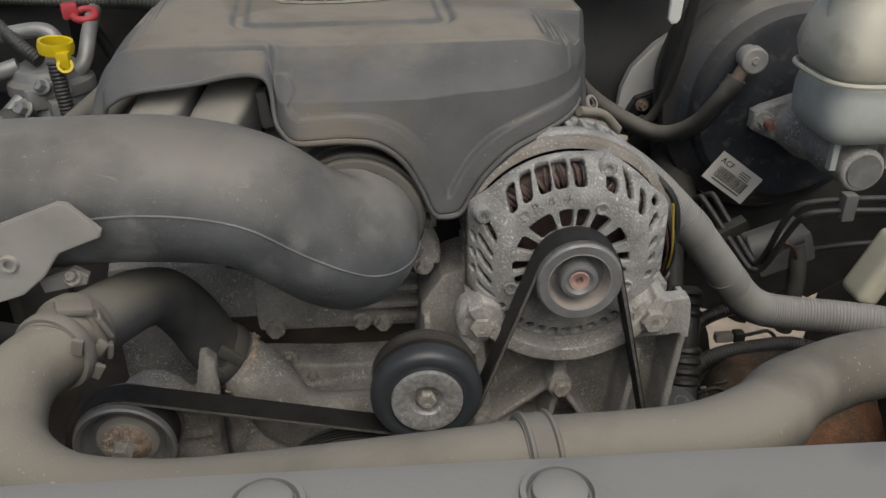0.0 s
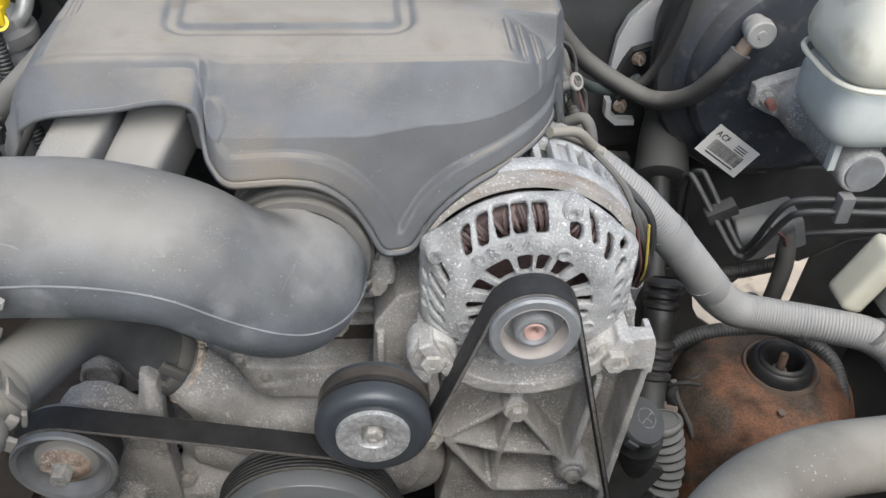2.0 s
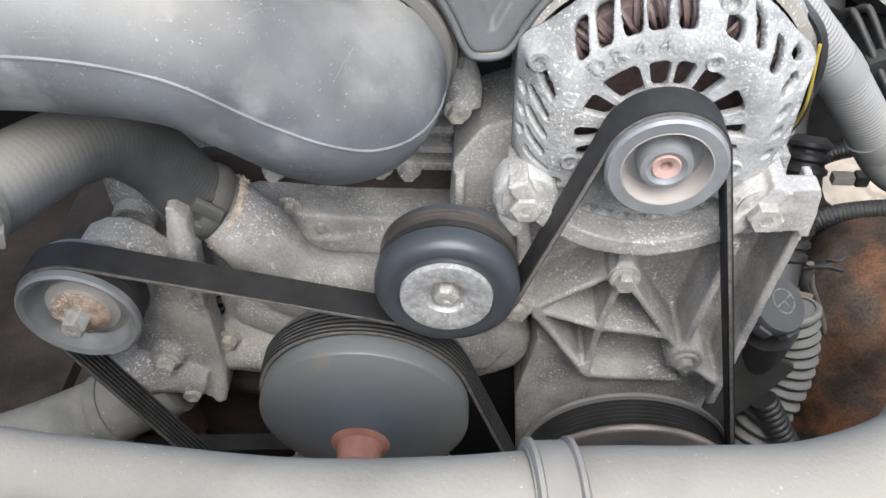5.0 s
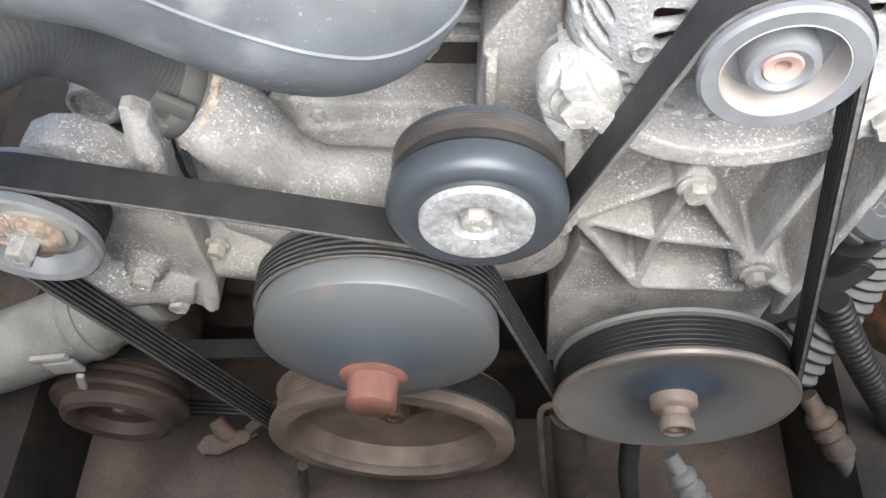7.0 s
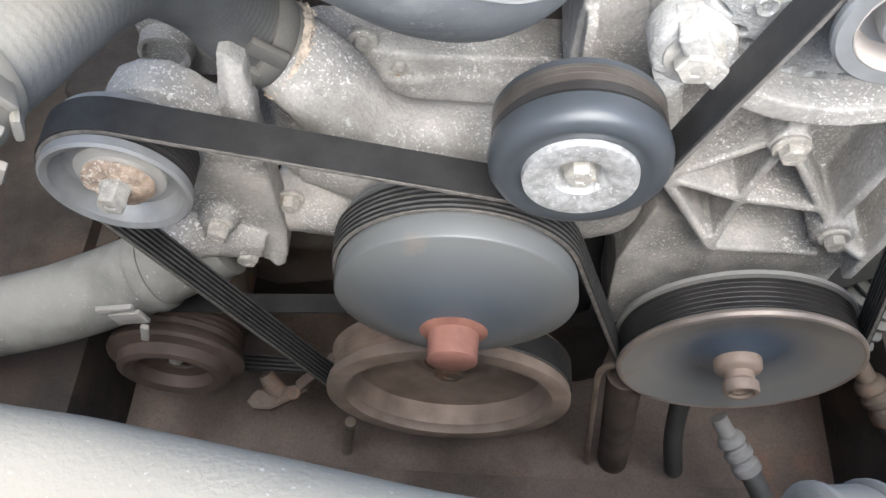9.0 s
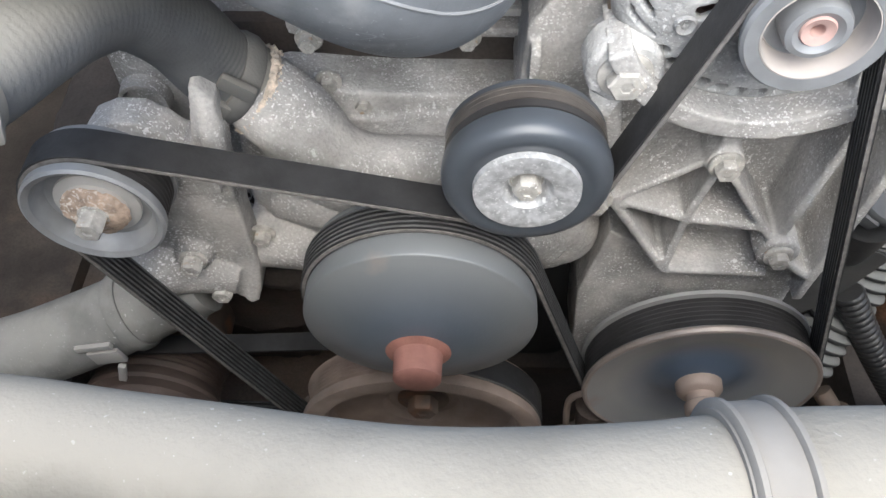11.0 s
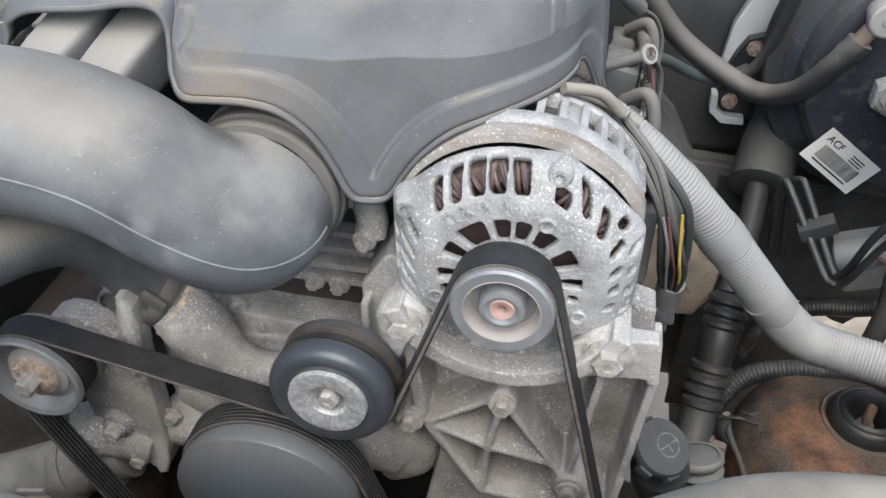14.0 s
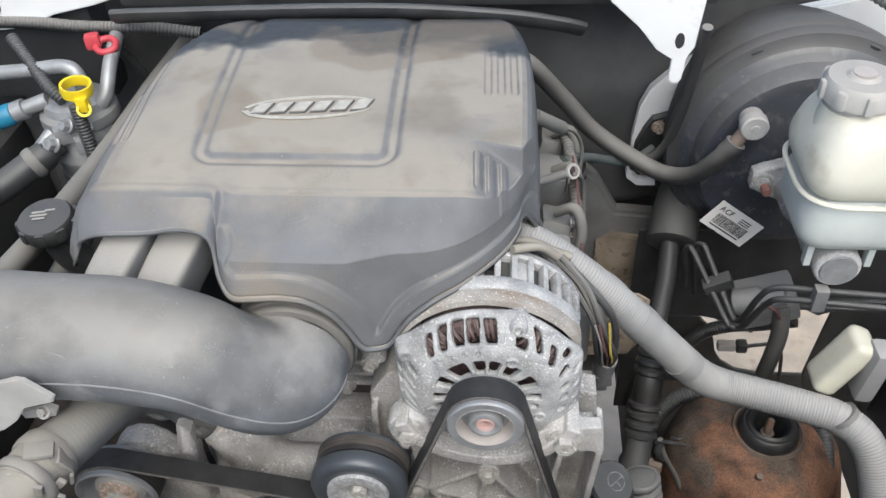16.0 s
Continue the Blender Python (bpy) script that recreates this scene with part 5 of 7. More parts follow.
bm = sweep(bmesh.new(), [(-0.1290, 0.630, 0.9770, 0.0258), (-0.147, 0.627, 0.997, 0.0252), (-0.159, 0.614, 1.036, 0.0240), (-0.169, 0.586, 1.074, 0.0226), (-0.178, 0.556, 1.092, 0.0225), (-0.185, 0.530, 1.101, 0.0230), (-0.192, 0.503, 1.108, 0.0232), (-0.199, 0.482, 1.1135, 0.0232)], 0.0238, n=40, step=10, rib=(0.00013, 0.0042))
part("elbow_hose", bm, "sleeve", t, "dark wrinkled rubber elbow hose")
bm = sweep(bmesh.new(), [(-0.195, 0.495, 1.110, 0.0220), (-0.198, 0.484, 1.113, 0.0226), (-0.203, 0.467, 1.1155, 0.0230), (-0.205, 0.455, 1.115, 0.0230)], 0.0222, n=36, step=8)
part("connector_pipe", bm, "hose", t)


def band(at, along, r, width, material, name, parent, label=""):
    bm = lathe(bmesh.new(), [(r - 0.003, -width / 2), (r, -width / 2), (r + 0.0014, -width / 4), (r + 0.0014, width / 4), (r, width / 2), (r - 0.003, width / 2)], at, along, 40)
    return part(name, bm, material, parent, label)


b = band((-0.1995, 0.480, 1.1140), (-0.30, -0.93, 0.20), 0.0246, 0.018, "hose_clip", "clip", t, "grey plastic quick-connect clip")
for at, size, lean in (((-0.1920, 0.472, 1.1380), (0.022, 0.016, 0.005), 14), ((-0.1765, 0.474, 1.1240), (0.004, 0.016, 0.018), -20), ((-0.1760, 0.472, 1.1060), (0.004, 0.012, 0.011), 14)):
    bm = block(bmesh.new(), at, size, Matrix.Rotation(radians(22), 4, "Z") @ Matrix.Rotation(radians(lean), 4, "Y"), 0.002)
    part("latch", bm, "hose_clip", b)
b = band((-0.204, 0.458, 1.1145), (-0.25, -0.96, 0.10), 0.0254, 0.010, "hose_clip", "clamp", t, "grey spring clamp")
for dx, dz in ((-0.007, 0.0), (0.006, -0.010), (0.001, -0.024)):
    bm = block(bmesh.new(), (-0.180 + dx * 0.6, 0.452 + dx, 1.126 + dz), (0.011, 0.004, 0.007), Matrix.Rotation(radians(-60 + dx * 2000), 4, "Y"), 0.0012)
    part("clamp_ear", bm, "hose_clip", b)
b = band((-0.1400, 0.6280, 0.9885), (-0.70, -0.20, 0.68), 0.0270, 0.013, "dark_hose", "clamp", t, "dark dusty spring clamp")
bm = bmesh.new()
block(bm, (-0.130, 0.602, 1.004), (0.022, 0.006, 0.010), Matrix.Rotation(radians(36), 4, "Y"), 0.002)
block(bm, (-0.146, 0.601, 0.986), (0.013, 0.006, 0.018), Matrix.Rotation(radians(36), 4, "Y"), 0.002)
part("clamp_ear", bm, "dark_hose", b)
b = band((0.078, 0.3312, 1.1155), (1, 0.11, -0.06), 0.0252, 0.018, "hose_clip", "clip", t, "grey plastic hose clip")
for o in (-0.0068, 0.0068):
    band((0.078 + o, 0.3312 + 0.11 * o, 1.1155 - 0.06 * o), (1, 0.11, -0.06), 0.0264, 0.0030, "hose_clip", "rim", b)

t = thing("radiator_shroud", (0, 0.25, 1.0), "dusty grey plastic radiator shroud top with round pads", "radiator shroud")
bm = bmesh.new()
NX = 60
rows = [(0.305, 1.04), (0.303, 1.148), (0.299, 1.156), (0.290, 1.158), (0.20, 1.156), (0.12, 1.150), (0.05, 1.10)]
cols = np.linspace(-0.75, 0.75, NX)
vs = [[bm.verts.new((float(x), y + 0.006 * math.sin(float(x) * 3.0), z - 0.006 - 0.030 * float(x) - 0.012 * max(0.0, abs(float(x)) - 0.3))) for y, z in rows] for x in cols]
for a, b in zip(vs, vs[1:]):
    for j in range(len(rows) - 1):
        bm.faces.new((a[j], a[j + 1], b[j + 1], b[j]))
ob = part("panel", bm, "shroud", t)
md = ob.modifiers.new("wall", "SOLIDIFY")
md.thickness = 0.004
for x, r in ((-0.050, 0.0135), (0.0775, 0.0135)):
    bm = lathe(bmesh.new(), [(r * 1.35, -0.002), (r * 1.3, 0.001), (r * 1.12, 0.0015), (r * 1.05, -0.001), (r * 0.95, 0.0), (r * 0.9, 0.003), (r * 0.7, 0.0045), (0, 0.005)], (x, 0.2745, 1.1535 - 0.030 * x), (0, 0, 1), 36)
    part("pad", bm, "shroud", t, "round rubber pad")

t = thing("lamp_bracket", (-0.25, 0.42, 1.1), "pale grey stamped steel bracket beside the intake duct", "bracket")
bm = bmesh.new()
slab(bm, [(-0.36, 1.120), (-0.36, 1.175), (-0.25, 1.183), (-0.194, 1.203), (-0.188, 1.202), (-0.171, 1.183), (-0.173, 1.178), (-0.200, 1.168), (-0.212, 1.152), (-0.228, 1.139), (-0.255, 1.131)], 0.488, 0.492, 0.001)
part("plate", bm, "plate", t)
bm = bmesh.new()
slab(bm, [(-0.226, 1.138), (-0.202, 1.146), (-0.193, 1.140), (-0.196, 1.133), (-0.224, 1.128)], 0.508, 0.514, 0.001)
part("tab", bm, "plate", t)
part("bolt", hexhead(bmesh.new(), (-0.203, 0.508, 1.139), (0, -0.7, 0.7), 0.004, 0.004, 0.006), "bolt", t)
part("slot", lathe(bmesh.new(), [(0.003, 0.4855), (0.005, 0.4850), (0.006, 0.4885), (0.003, 0.4885)], (-0.231, 0, 1.163), n=20), "plate", t)

# ---- brake booster and master cylinder ----
BX, BZ = 0.500, 1.087
t = thing("brake_booster", (BX, 1.0, 0.95), "large black painted brake booster with dusty rim and white check valve", "brake booster")
bm = lathe(bmesh.new(), [(0.0, 0.926), (0.055, 0.926), (0.062, 0.930), (0.100, 0.9325), (0.113, 0.9365), (0.118, 0.944), (0.121, 0.958), (0.128, 0.963), (0.133, 0.966), (0.136, 0.971), (0.136, 1.0), (0.0, 1.0)], (BX, 0, BZ), n=96)
shell = part("shell", bm, "booster", t)
bm = lathe(bmesh.new(), [(0.1335, 0.9670), (0.138, 0.970), (0.147, 0.973), (0.150, 0.980), (0.1485, 0.990), (0.143, 0.994), (0.146, 1.00), (0.147, 1.012), (0.142, 1.03), (0.12, 1.10), (0.0, 1.12)], (BX, 0, BZ), n=96)
part("rim", bm, "booster_rim", t, "dusty brown-grey rim and rear shell")
for k in range(7):
    a = 2 * math.pi * (k + 0.3) / 7
    bm = block(bmesh.new(), (BX + 0.1425 * math.cos(a), 0.9705, BZ + 0.1425 * math.sin(a)), (0.003, 0.003, 0.012), Matrix.Rotation(-a, 4, "Y"), 0.0012)
    part("crimp", bm, "booster_rim", shell)
bm = lathe(bmesh.new(), [(0, 0.904), (0.004, 0.9035), (0.005, 0.905), (0.0130, 0.9045), (0.0150, 0.906), (0.0155, 0.916), (0.0140, 0.918), (0.013, 0.930), (0, 0.931)], (0.429, 0, 1.155), n=48)
v = part("check_valve", bm, "plate", t, "white plastic check valve")
bm = sweep(bmesh.new(), [(0.424, 0.917, 1.147), (0.417, 0.913, 1.139), (0.410, 0.909, 1.129)], 0.0078, n=16)
part("nipple", bm, "rust", v, "rusty valve nipple")

lab = thing("barcode_label", (0.43, 0.93, 0.97), "white barcode label stuck on the brake booster", "label")
LP = Matrix.Translation((0.4360, 0.9290, 1.0020)) @ Matrix.Rotation(radians(36.5), 4, "Y") @ Matrix.Rotation(radians(90), 4, "X")


def on_label(x, y, w, h, material, name, lift=0.0006):
    bm = bmesh.new()
    bmesh.ops.create_cube(bm, size=1, matrix=LP @ Matrix.Translation((x, y, lift)) @ Matrix.Diagonal((w, h, 0.0006, 1)))
    return part(name, bm, material, lab)


on_label(0, 0, 0.0690, 0.0400, "paper", "paper", 0.0)
rnd = random.Random(4)
x = -0.024
while x < 0.024:
    w = rnd.choice((0.0005, 0.0007, 0.0012))
    on_label(x + w / 2, -0.0035, w, 0.0150, "ink", "bar")
    x += w + rnd.choice((0.0009, 0.0014))
for k in range(3):
    on_label(0.012, 0.0125 - 0.003 * k, 0.016, 0.0012, "ink", "text_bar")
on_label(0.0, -0.0140, 0.046, 0.0016, "ink", "text_bar")
lettering("ACF", 0.0105, 0.0003, lambda x: LP @ Matrix.Translation((-0.0290 + x, 0.0075, 0.0008)), "ink", lab)

t = thing("master_cylinder", (0.51, 0.85, 1.05), "grey cast brake master cylinder with a yellowed fluid reservoir", "master cylinder")
bm = bmesh.new()
lathe(bm, [(0, 0.768), (0.021, 0.768), (0.0235, 0.771), (0.0235, 0.80), (0.0260, 0.803), (0.0265, 0.86), (0.032, 0.88), (0.033, 0.925), (0, 0.925)], (0.500, 0, 1.076), n=40)
slab(bm, [(0.440, 1.094), (0.452, 1.100), (0.49, 1.112), (0.53, 1.112), (0.565, 1.098), (0.575, 1.085), (0.565, 1.066), (0.53, 1.048), (0.49, 1.048), (0.455, 1.064), (0.440, 1.072)], 0.908, 0.924, 0.002)
rect(bm, 0.480, 0.525, 0.79, 0.89, 1.085, 1.116, 0.004)
part("body", bm, "cast", t, remesh=0.002, relax=2)
bm = lathe(bmesh.new(), [(0, 0.766), (0.018, 0.766), (0.019, 0.768), (0, 0.769)], (0.500, 0, 1.076), n=32)
part("end_cap", bm, "silver", t)
part("nut", hexhead(bmesh.new(), (0.452, 0.908, 1.083), FRONT, 0.0085, 0.008, 0.012), "bolt", t)
part("stud", lathe(bmesh.new(), [(0, 0.885), (0.0045, 0.885), (0.005, 0.887), (0.005, 0.91), (0, 0.91)], (0.452, 0, 1.083), n=16), "hub", t)
for x in (0.470, 0.530):
    part("tab", rect(bmesh.new(), x - 0.0035, x + 0.0035, 0.775, 0.785, 1.075, 1.125, 0.001), "fluid", t)
bm = bmesh.new()
block(bm, (0.509, 0.809, 1.140), (0.124, 0.112, 0.074), None, 0.034, 7)
part("reservoir_base", bm, "fluid", t, "bluish translucent lower reservoir")
bm = bmesh.new()
block(bm, (0.509, 0.808, 1.209), (0.138, 0.122, 0.088), None, 0.040, 8)
for v in bm.verts:
    if v.co.z > 1.20:
        k = 1 - 0.20 * (v.co.z - 1.20) / 0.053
        v.co.x = 0.509 + (v.co.x - 0.509) * k
        v.co.y = 0.808 + (v.co.y - 0.808) * k
part("reservoir_tank", bm, "tank", t, "yellowed translucent upper reservoir")
ring = []
for k in range(49):  # welded seam round the tank
    a = 2 * math.pi * k / 48
    c, d = math.cos(a), math.sin(a)
    ring.append((0.509 + 0.0688 * math.copysign(abs(c) ** 0.55, c), 0.808 + 0.0608 * math.copysign(abs(d) ** 0.55, d), 1.172))
part("reservoir_seam", sweep(bmesh.new(), ring, 0.0028, n=8, step=2, caps=False), "tank", t)
part("reservoir_neck", lathe(bmesh.new(), [(0, -0.02), (0.033, -0.02), (0.030, -0.004), (0.029, 0.006), (0, 0.006)], (0.480, 0.806, 1.243), (0, 0, 1), 36), "tank", t)
CX, CY, CZ = 0.480, 0.806, 1.245
bm = lathe(bmesh.new(), [(0, 0), (0.026, 0), (0.026, 0.010), (0.032, 0.011), (0.0325, 0.028), (0.030, 0.032), (0.015, 0.032), (0.012, 0.035), (0, 0.035)], (CX, CY, CZ), (0, 0, 1), 36)
cap = part("reservoir_cap", bm, "plate", t, "grey ribbed screw cap")
for k in range(8):
    a = 2 * math.pi * k / 8
    part("cap_lug", block(bmesh.new(), (CX + 0.032 * math.cos(a), CY + 0.032 * math.sin(a), CZ + 0.0195), (0.008, 0.010, 0.018), Matrix.Rotation(a, 4, "Z"), 0.003), "plate", cap)
part("cap_disc", lathe(bmesh.new(), [(0, 0.0352), (0.010, 0.0352), (0.010, 0.0365), (0, 0.0365)], (CX, CY, CZ), (0, 0, 1), 24), "cup", cap)

bm = sweep(bmesh.new(), [(0.413, 0.911, 1.133), (0.398, 0.915, 1.107), (0.382, 0.935, 1.072), (0.360, 0.963, 1.050), (0.330, 0.982, 1.052), (0.269, 0.996, 1.088), (0.225, 0.995, 1.139), (0.185, 0.985, 1.188), (0.15, 0.985, 1.206)], 0.0108, n=20, step=8)
t = solo("vacuum_hose", bm, "black_hose", "dusty black rubber vacuum hose to the brake booster", "hose")
part("cuff", sweep(bmesh.new(), [(0.4135, 0.911, 1.134), (0.410, 0.911, 1.127), (0.405, 0.913, 1.119)], 0.0118, n=20), "black_hose", t)
bm = sweep(bmesh.new(), [(0.366, 0.935, 1.26), (0.364, 0.950, 1.20), (0.359, 0.965, 1.13), (0.347, 0.985, 1.070), (0.318, 1.0, 1.035)], 0.0058, n=12)
solo("bonnet_cable", bm, "black_hose", "thin black cable hanging beside the booster", "cable")

# ---- cowl, white body metal ----
t = thing("cowl", (0, 1.1, 1.2), "black plastic cowl edge with a rubber seal above the engine", "cowl")
bm = bmesh.new()
rect(bm, -0.315, 0.40, 1.045, 1.30, 1.232, 1.262, 0.006)
part("panel", bm, "black", t)
bm = sweep(bmesh.new(), [(-0.31, 1.016, 1.234), (-0.25, 1.012, 1.238), (0.0, 1.005, 1.246), (0.15, 1.010, 1.236), (0.22, 1.018, 1.222), (0.245, 1.022, 1.214)], 0.014, n=14, flat=0.55)
part("seal", bm, "black", t, "dusty rubber cowl seal")
bm = sweep(bmesh.new(), [(0.05, 1.06, 1.272), (0.20, 1.058, 1.275), (0.36, 1.05, 1.275), (0.52, 1.05, 1.268), (0.62, 1.02, 1.23), (0.75, 0.95, 1.21)], 0.013, n=16, rib=(0.002, 0.007))
solo("cowl_loom", bm, "loom", "grey corrugated wiring loom along the cowl", "wiring loom")
for x in (0.185, 0.42):
    bm = lathe(bmesh.new(), [(0.013, -0.003), (0.0148, -0.003), (0.0148, 0.003), (0.013, 0.003)], (x, 1.058 if x < 0.3 else 1.05, 1.275), (1, 0, 0), 20)
    solo("loom_tie", bm, "paper", "white cable tie round the wiring loom", "cable tie", "loom ties")

bm = bmesh.new()
slab(bm, [(0.328, 1.000), (0.328, 1.023), (0.333, 1.070), (0.344, 1.097), (0.373, 1.128), (0.434, 1.169), (0.50, 1.205), (0.75, 1.26), (0.75, 1.00)], 1.085, 1.10, 0.002)
solo("body_panel", bm, "white", "white painted body metal around the booster", "body panel")
bm = bmesh.new()
slab(bm, [(0.321, 0.999), (0.322, 0.977), (0.337, 0.964), (0.362, 0.964), (0.361, 0.972), (0.338, 0.973), (0.329, 0.982), (0.328, 0.999)], 1.055, 1.072, 0.001)
solo("panel_flange", bm, "white", "white painted flange below the steering column hole", "body panel")
t = thing("column_plate", (0.345, 1.08, 1.02), "dark steering column plate with rusty bolts", "plate")
bm = bmesh.new()
slab(bm, [(0.328, 0.98), (0.332, 1.020), (0.341, 1.044), (0.350, 1.060), (0.374, 1.068), (0.40, 1.07), (0.40, 0.96), (0.34, 0.966)], 1.068, 1.084, 0.003)
part("plate", bm, "black", t)
for x, z in ((0.357, 1.052), (0.343, 0.987)):
    part("bolt", hexhead(bmesh.new(), (x, 1.068, z), FRONT, 0.0055, 0.010, 0.009), "washer_rust", t, "rusty bolt")
bm = bmesh.new()
n0 = 36
sheet = [[bm.verts.new((0.10 + 0.45 * i / n0, 1.118 + 0.016 * noise.noise(Vector((0.10 + 0.45 * i / n0, 0.3, 0.90 + 0.34 * j / n0)) * 11), 0.90 + 0.34 * j / n0)) for j in range(n0 + 1)] for i in range(n0 + 1)]
for p, q in zip(sheet, sheet[1:]):
    for j in range(n0):
        bm.faces.new((p[j], p[j + 1], q[j + 1], q[j]))
ob = solo("insulation_sheet", bm, "insulation", "black moulded insulation sheet on the firewall", "insulation")
md = ob.modifiers.new("wall", "SOLIDIFY")
md.thickness = 0.006
bm = bmesh.new()
slab(bm, [(0.268, 0.985), (0.285, 0.968), (0.316, 0.912), (0.368, 0.908), (0.378, 0.850), (0.350, 0.78), (0.26, 0.78), (0.245, 0.93)], 1.060, 1.082, 0.006)
t = solo("heat_guard", bm, "guard", "dull grey stamped heat guard on the firewall", "heat guard")
part("lower_plate", slab(bmesh.new(), [(0.286, 0.70), (0.375, 0.70), (0.372, 0.842), (0.352, 0.872), (0.312, 0.878), (0.290, 0.862)], 1.050, 1.0595, 0.002), "mount", t, "tan dusty rust-speckled lower plate")
bm = sweep(bmesh.new(), [(0.225, 0.92, 1.10), (0.253, 0.95, 1.084), (0.285, 0.985, 1.056), (0.316, 1.0, 1.044), (0.345, 1.02, 1.05)], 0.0058, n=14, step=8)
solo("heater_tube", bm, "teal", "thin green-grey rubber tube behind the coils", "tube")
bm = rect(bmesh.new(), 0.13, 0.36, 1.0665, 1.078, 1.2625, 1.30, 0.002)
solo("cowl_flange", bm, "white", "white painted metal flange behind the cowl loom", "body panel")
t = thing("hinge_bracket", (0.335, 0.95, 1.17), "white painted steel bracket hanging above the booster", "bracket")
bm = bmesh.new()
slab(bm, [(0.255, 1.300), (0.362, 1.300), (0.357, 1.235), (0.350, 1.222), (0.3485, 1.197), (0.345, 1.192), (0.339, 1.191), (0.3345, 1.196), (0.335, 1.221), (0.318, 1.232), (0.297, 1.258), (0.266, 1.286)], 0.938, 0.943, 0.001)
rect(bm, 0.258, 0.360, 0.944, 1.03, 1.292, 1.298, 0.001)
part("plate", bm, "white", t)
bm = bmesh.new()
slab(bm, [(0.3405 + 0.005 * math.cos(a), 1.243 + 0.009 * math.sin(a)) for a in (2 * math.pi * k / 20 for k in range(20))], 0.9374, 0.9384)
part("slot", bm, "ink", t, "dark slot")
bm = bmesh.new()
rect(bm, 0.41, 0.75, 1.060, 1.083, 0.90, 1.05, 0.004)
solo("insulation_pad", bm, "insulation", "black insulation pad on the firewall", "insulation")

# ---- conduit, wires, steering ----
bm = sweep(bmesh.new(), [(0.165, 0.735, 1.150, 0.0165), (0.205, 0.725, 1.133, 0.0168), (0.245, 0.712, 1.108, 0.0170), (0.290, 0.708, 1.064, 0.0175), (0.335, 0.714, 1.008, 0.0180), (0.368, 0.722, 0.965, 0.0185), (0.395, 0.726, 0.943, 0.0185),
                         (0.430, 0.720, 0.938, 0.0180), (0.480, 0.702, 0.940, 0.0178), (0.520, 0.685, 0.938, 0.0180), (0.545, 0.66, 0.92, 0.0180), (0.56, 0.62, 0.86, 0.018)], 0.0175, n=32, step=10, rib=(0.0006, 0.0031))
t = solo("wiring_conduit", bm, "loom", "thick grey corrugated wiring conduit across the bay", "conduit")
for at, d in (((0.262, 0.711, 1.091), (0.7, -0.1, -0.65)), ((0.352, 0.718, 0.985), (0.6, 0.15, -0.7)), ((0.300, 0.709, 1.052), (0.65, 0, -0.75))):
    bm = lathe(bmesh.new(), [(0.0170, -0.011), (0.0184, -0.011), (0.0187, 0.0), (0.0184, 0.011), (0.0170, 0.011)], at, d, 32)
    part("tape", bm, "loom", t)
bm = sweep(bmesh.new(), [(0.515, 0.688, 0.945, 0.018), (0.545, 0.672, 0.915, 0.014), (0.565, 0.66, 0.87, 0.011), (0.585, 0.65, 0.80, 0.009)], 0.015, n=20)
solo("conduit_branch", bm, "guard", "grey taped branch of the wiring conduit", "conduit")

t = thing("alternator_harness", (0.25, 0.66, 1.0), "black alternator wiring bundle with yellow and red wires", "wiring harness")
path = [(0.205, 0.700, 1.150), (0.232, 0.682, 1.128), (0.250, 0.667, 1.100), (0.259, 0.667, 1.066), (0.264, 0.680, 1.036), (0.267, 0.695, 1.004)]
for k, (ox, oy, mt) in enumerate(((0, 0, "black_hose"), (0.006, -0.003, "black_hose"), (-0.006, 0.0, "black_hose"), (0.003, 0.006, "black_hose"), (0.010, 0.002, "black"), (0.008, -0.007, "wire_yellow"), (0.0015, -0.007, "wire_red"), (-0.003, -0.006, "loom"))):
    bm = sweep(bmesh.new(), [(x + ox * (1 + 0.4 * math.sin(i * 1.7 + k)) * (0.6 if i == 5 else 1), y + oy * (0.5 if i == 5 else 1), z + 0.003 * math.sin(i * 2 + k)) for i, (x, y, z) in enumerate(path) if k < 5 or i > 1], 0.0034 if k < 5 else 0.0012, n=8, step=5)
    part("wire", bm, mt, t)
bm = bmesh.new()
lathe(bm, [(0.0085, 0.016), (0.0108, 0.016), (0.0112, 0.012), (0.0104, 0.004), (0.0108, -0.012), (0.0085, -0.014)], (0.268, 0.699, 0.997), (0.05, -0.25, 1), 24)
part("sleeve", bm, "guard", t, "grey taped sleeve")
lean = Matrix.Rotation(radians(14), 4, "X") @ Matrix.Rotation(radians(-8), 4, "Y")
bm = bmesh.new()
block(bm, (0.267, 0.705, 0.976), (0.020, 0.017, 0.026), lean, 0.003)
block(bm, (0.265, 0.696, 0.978), (0.008, 0.005, 0.017), lean, 0.001)
block(bm, (0.267, 0.708, 0.958), (0.013, 0.012, 0.014), lean, 0.002)
part("plug", bm, "guard", t, "grey plastic plug with a lock tab")
bm = bmesh.new()
rect(bm, 0.226, 0.248, 0.690, 0.715, 1.01, 1.08, 0.005)
part("terminal_cover", bm, "guard", t)
for a, bb in (((0.150, 0.70, 1.165), (0.215, 0.690, 1.158)), ((0.120, 0.71, 1.16), (0.225, 0.70, 1.147)), ((0.17, 0.66, 1.19), (0.21, 0.68, 1.165))):
    bm = sweep(bmesh.new(), [a, tuple((p + q) / 2 + 0.004 for p, q in zip(a, bb)), bb], 0.0042, n=10)
    solo("sensor_wire", bm, "hose", "dusty grey wire lying behind the alternator", "wire", "sensor wires")

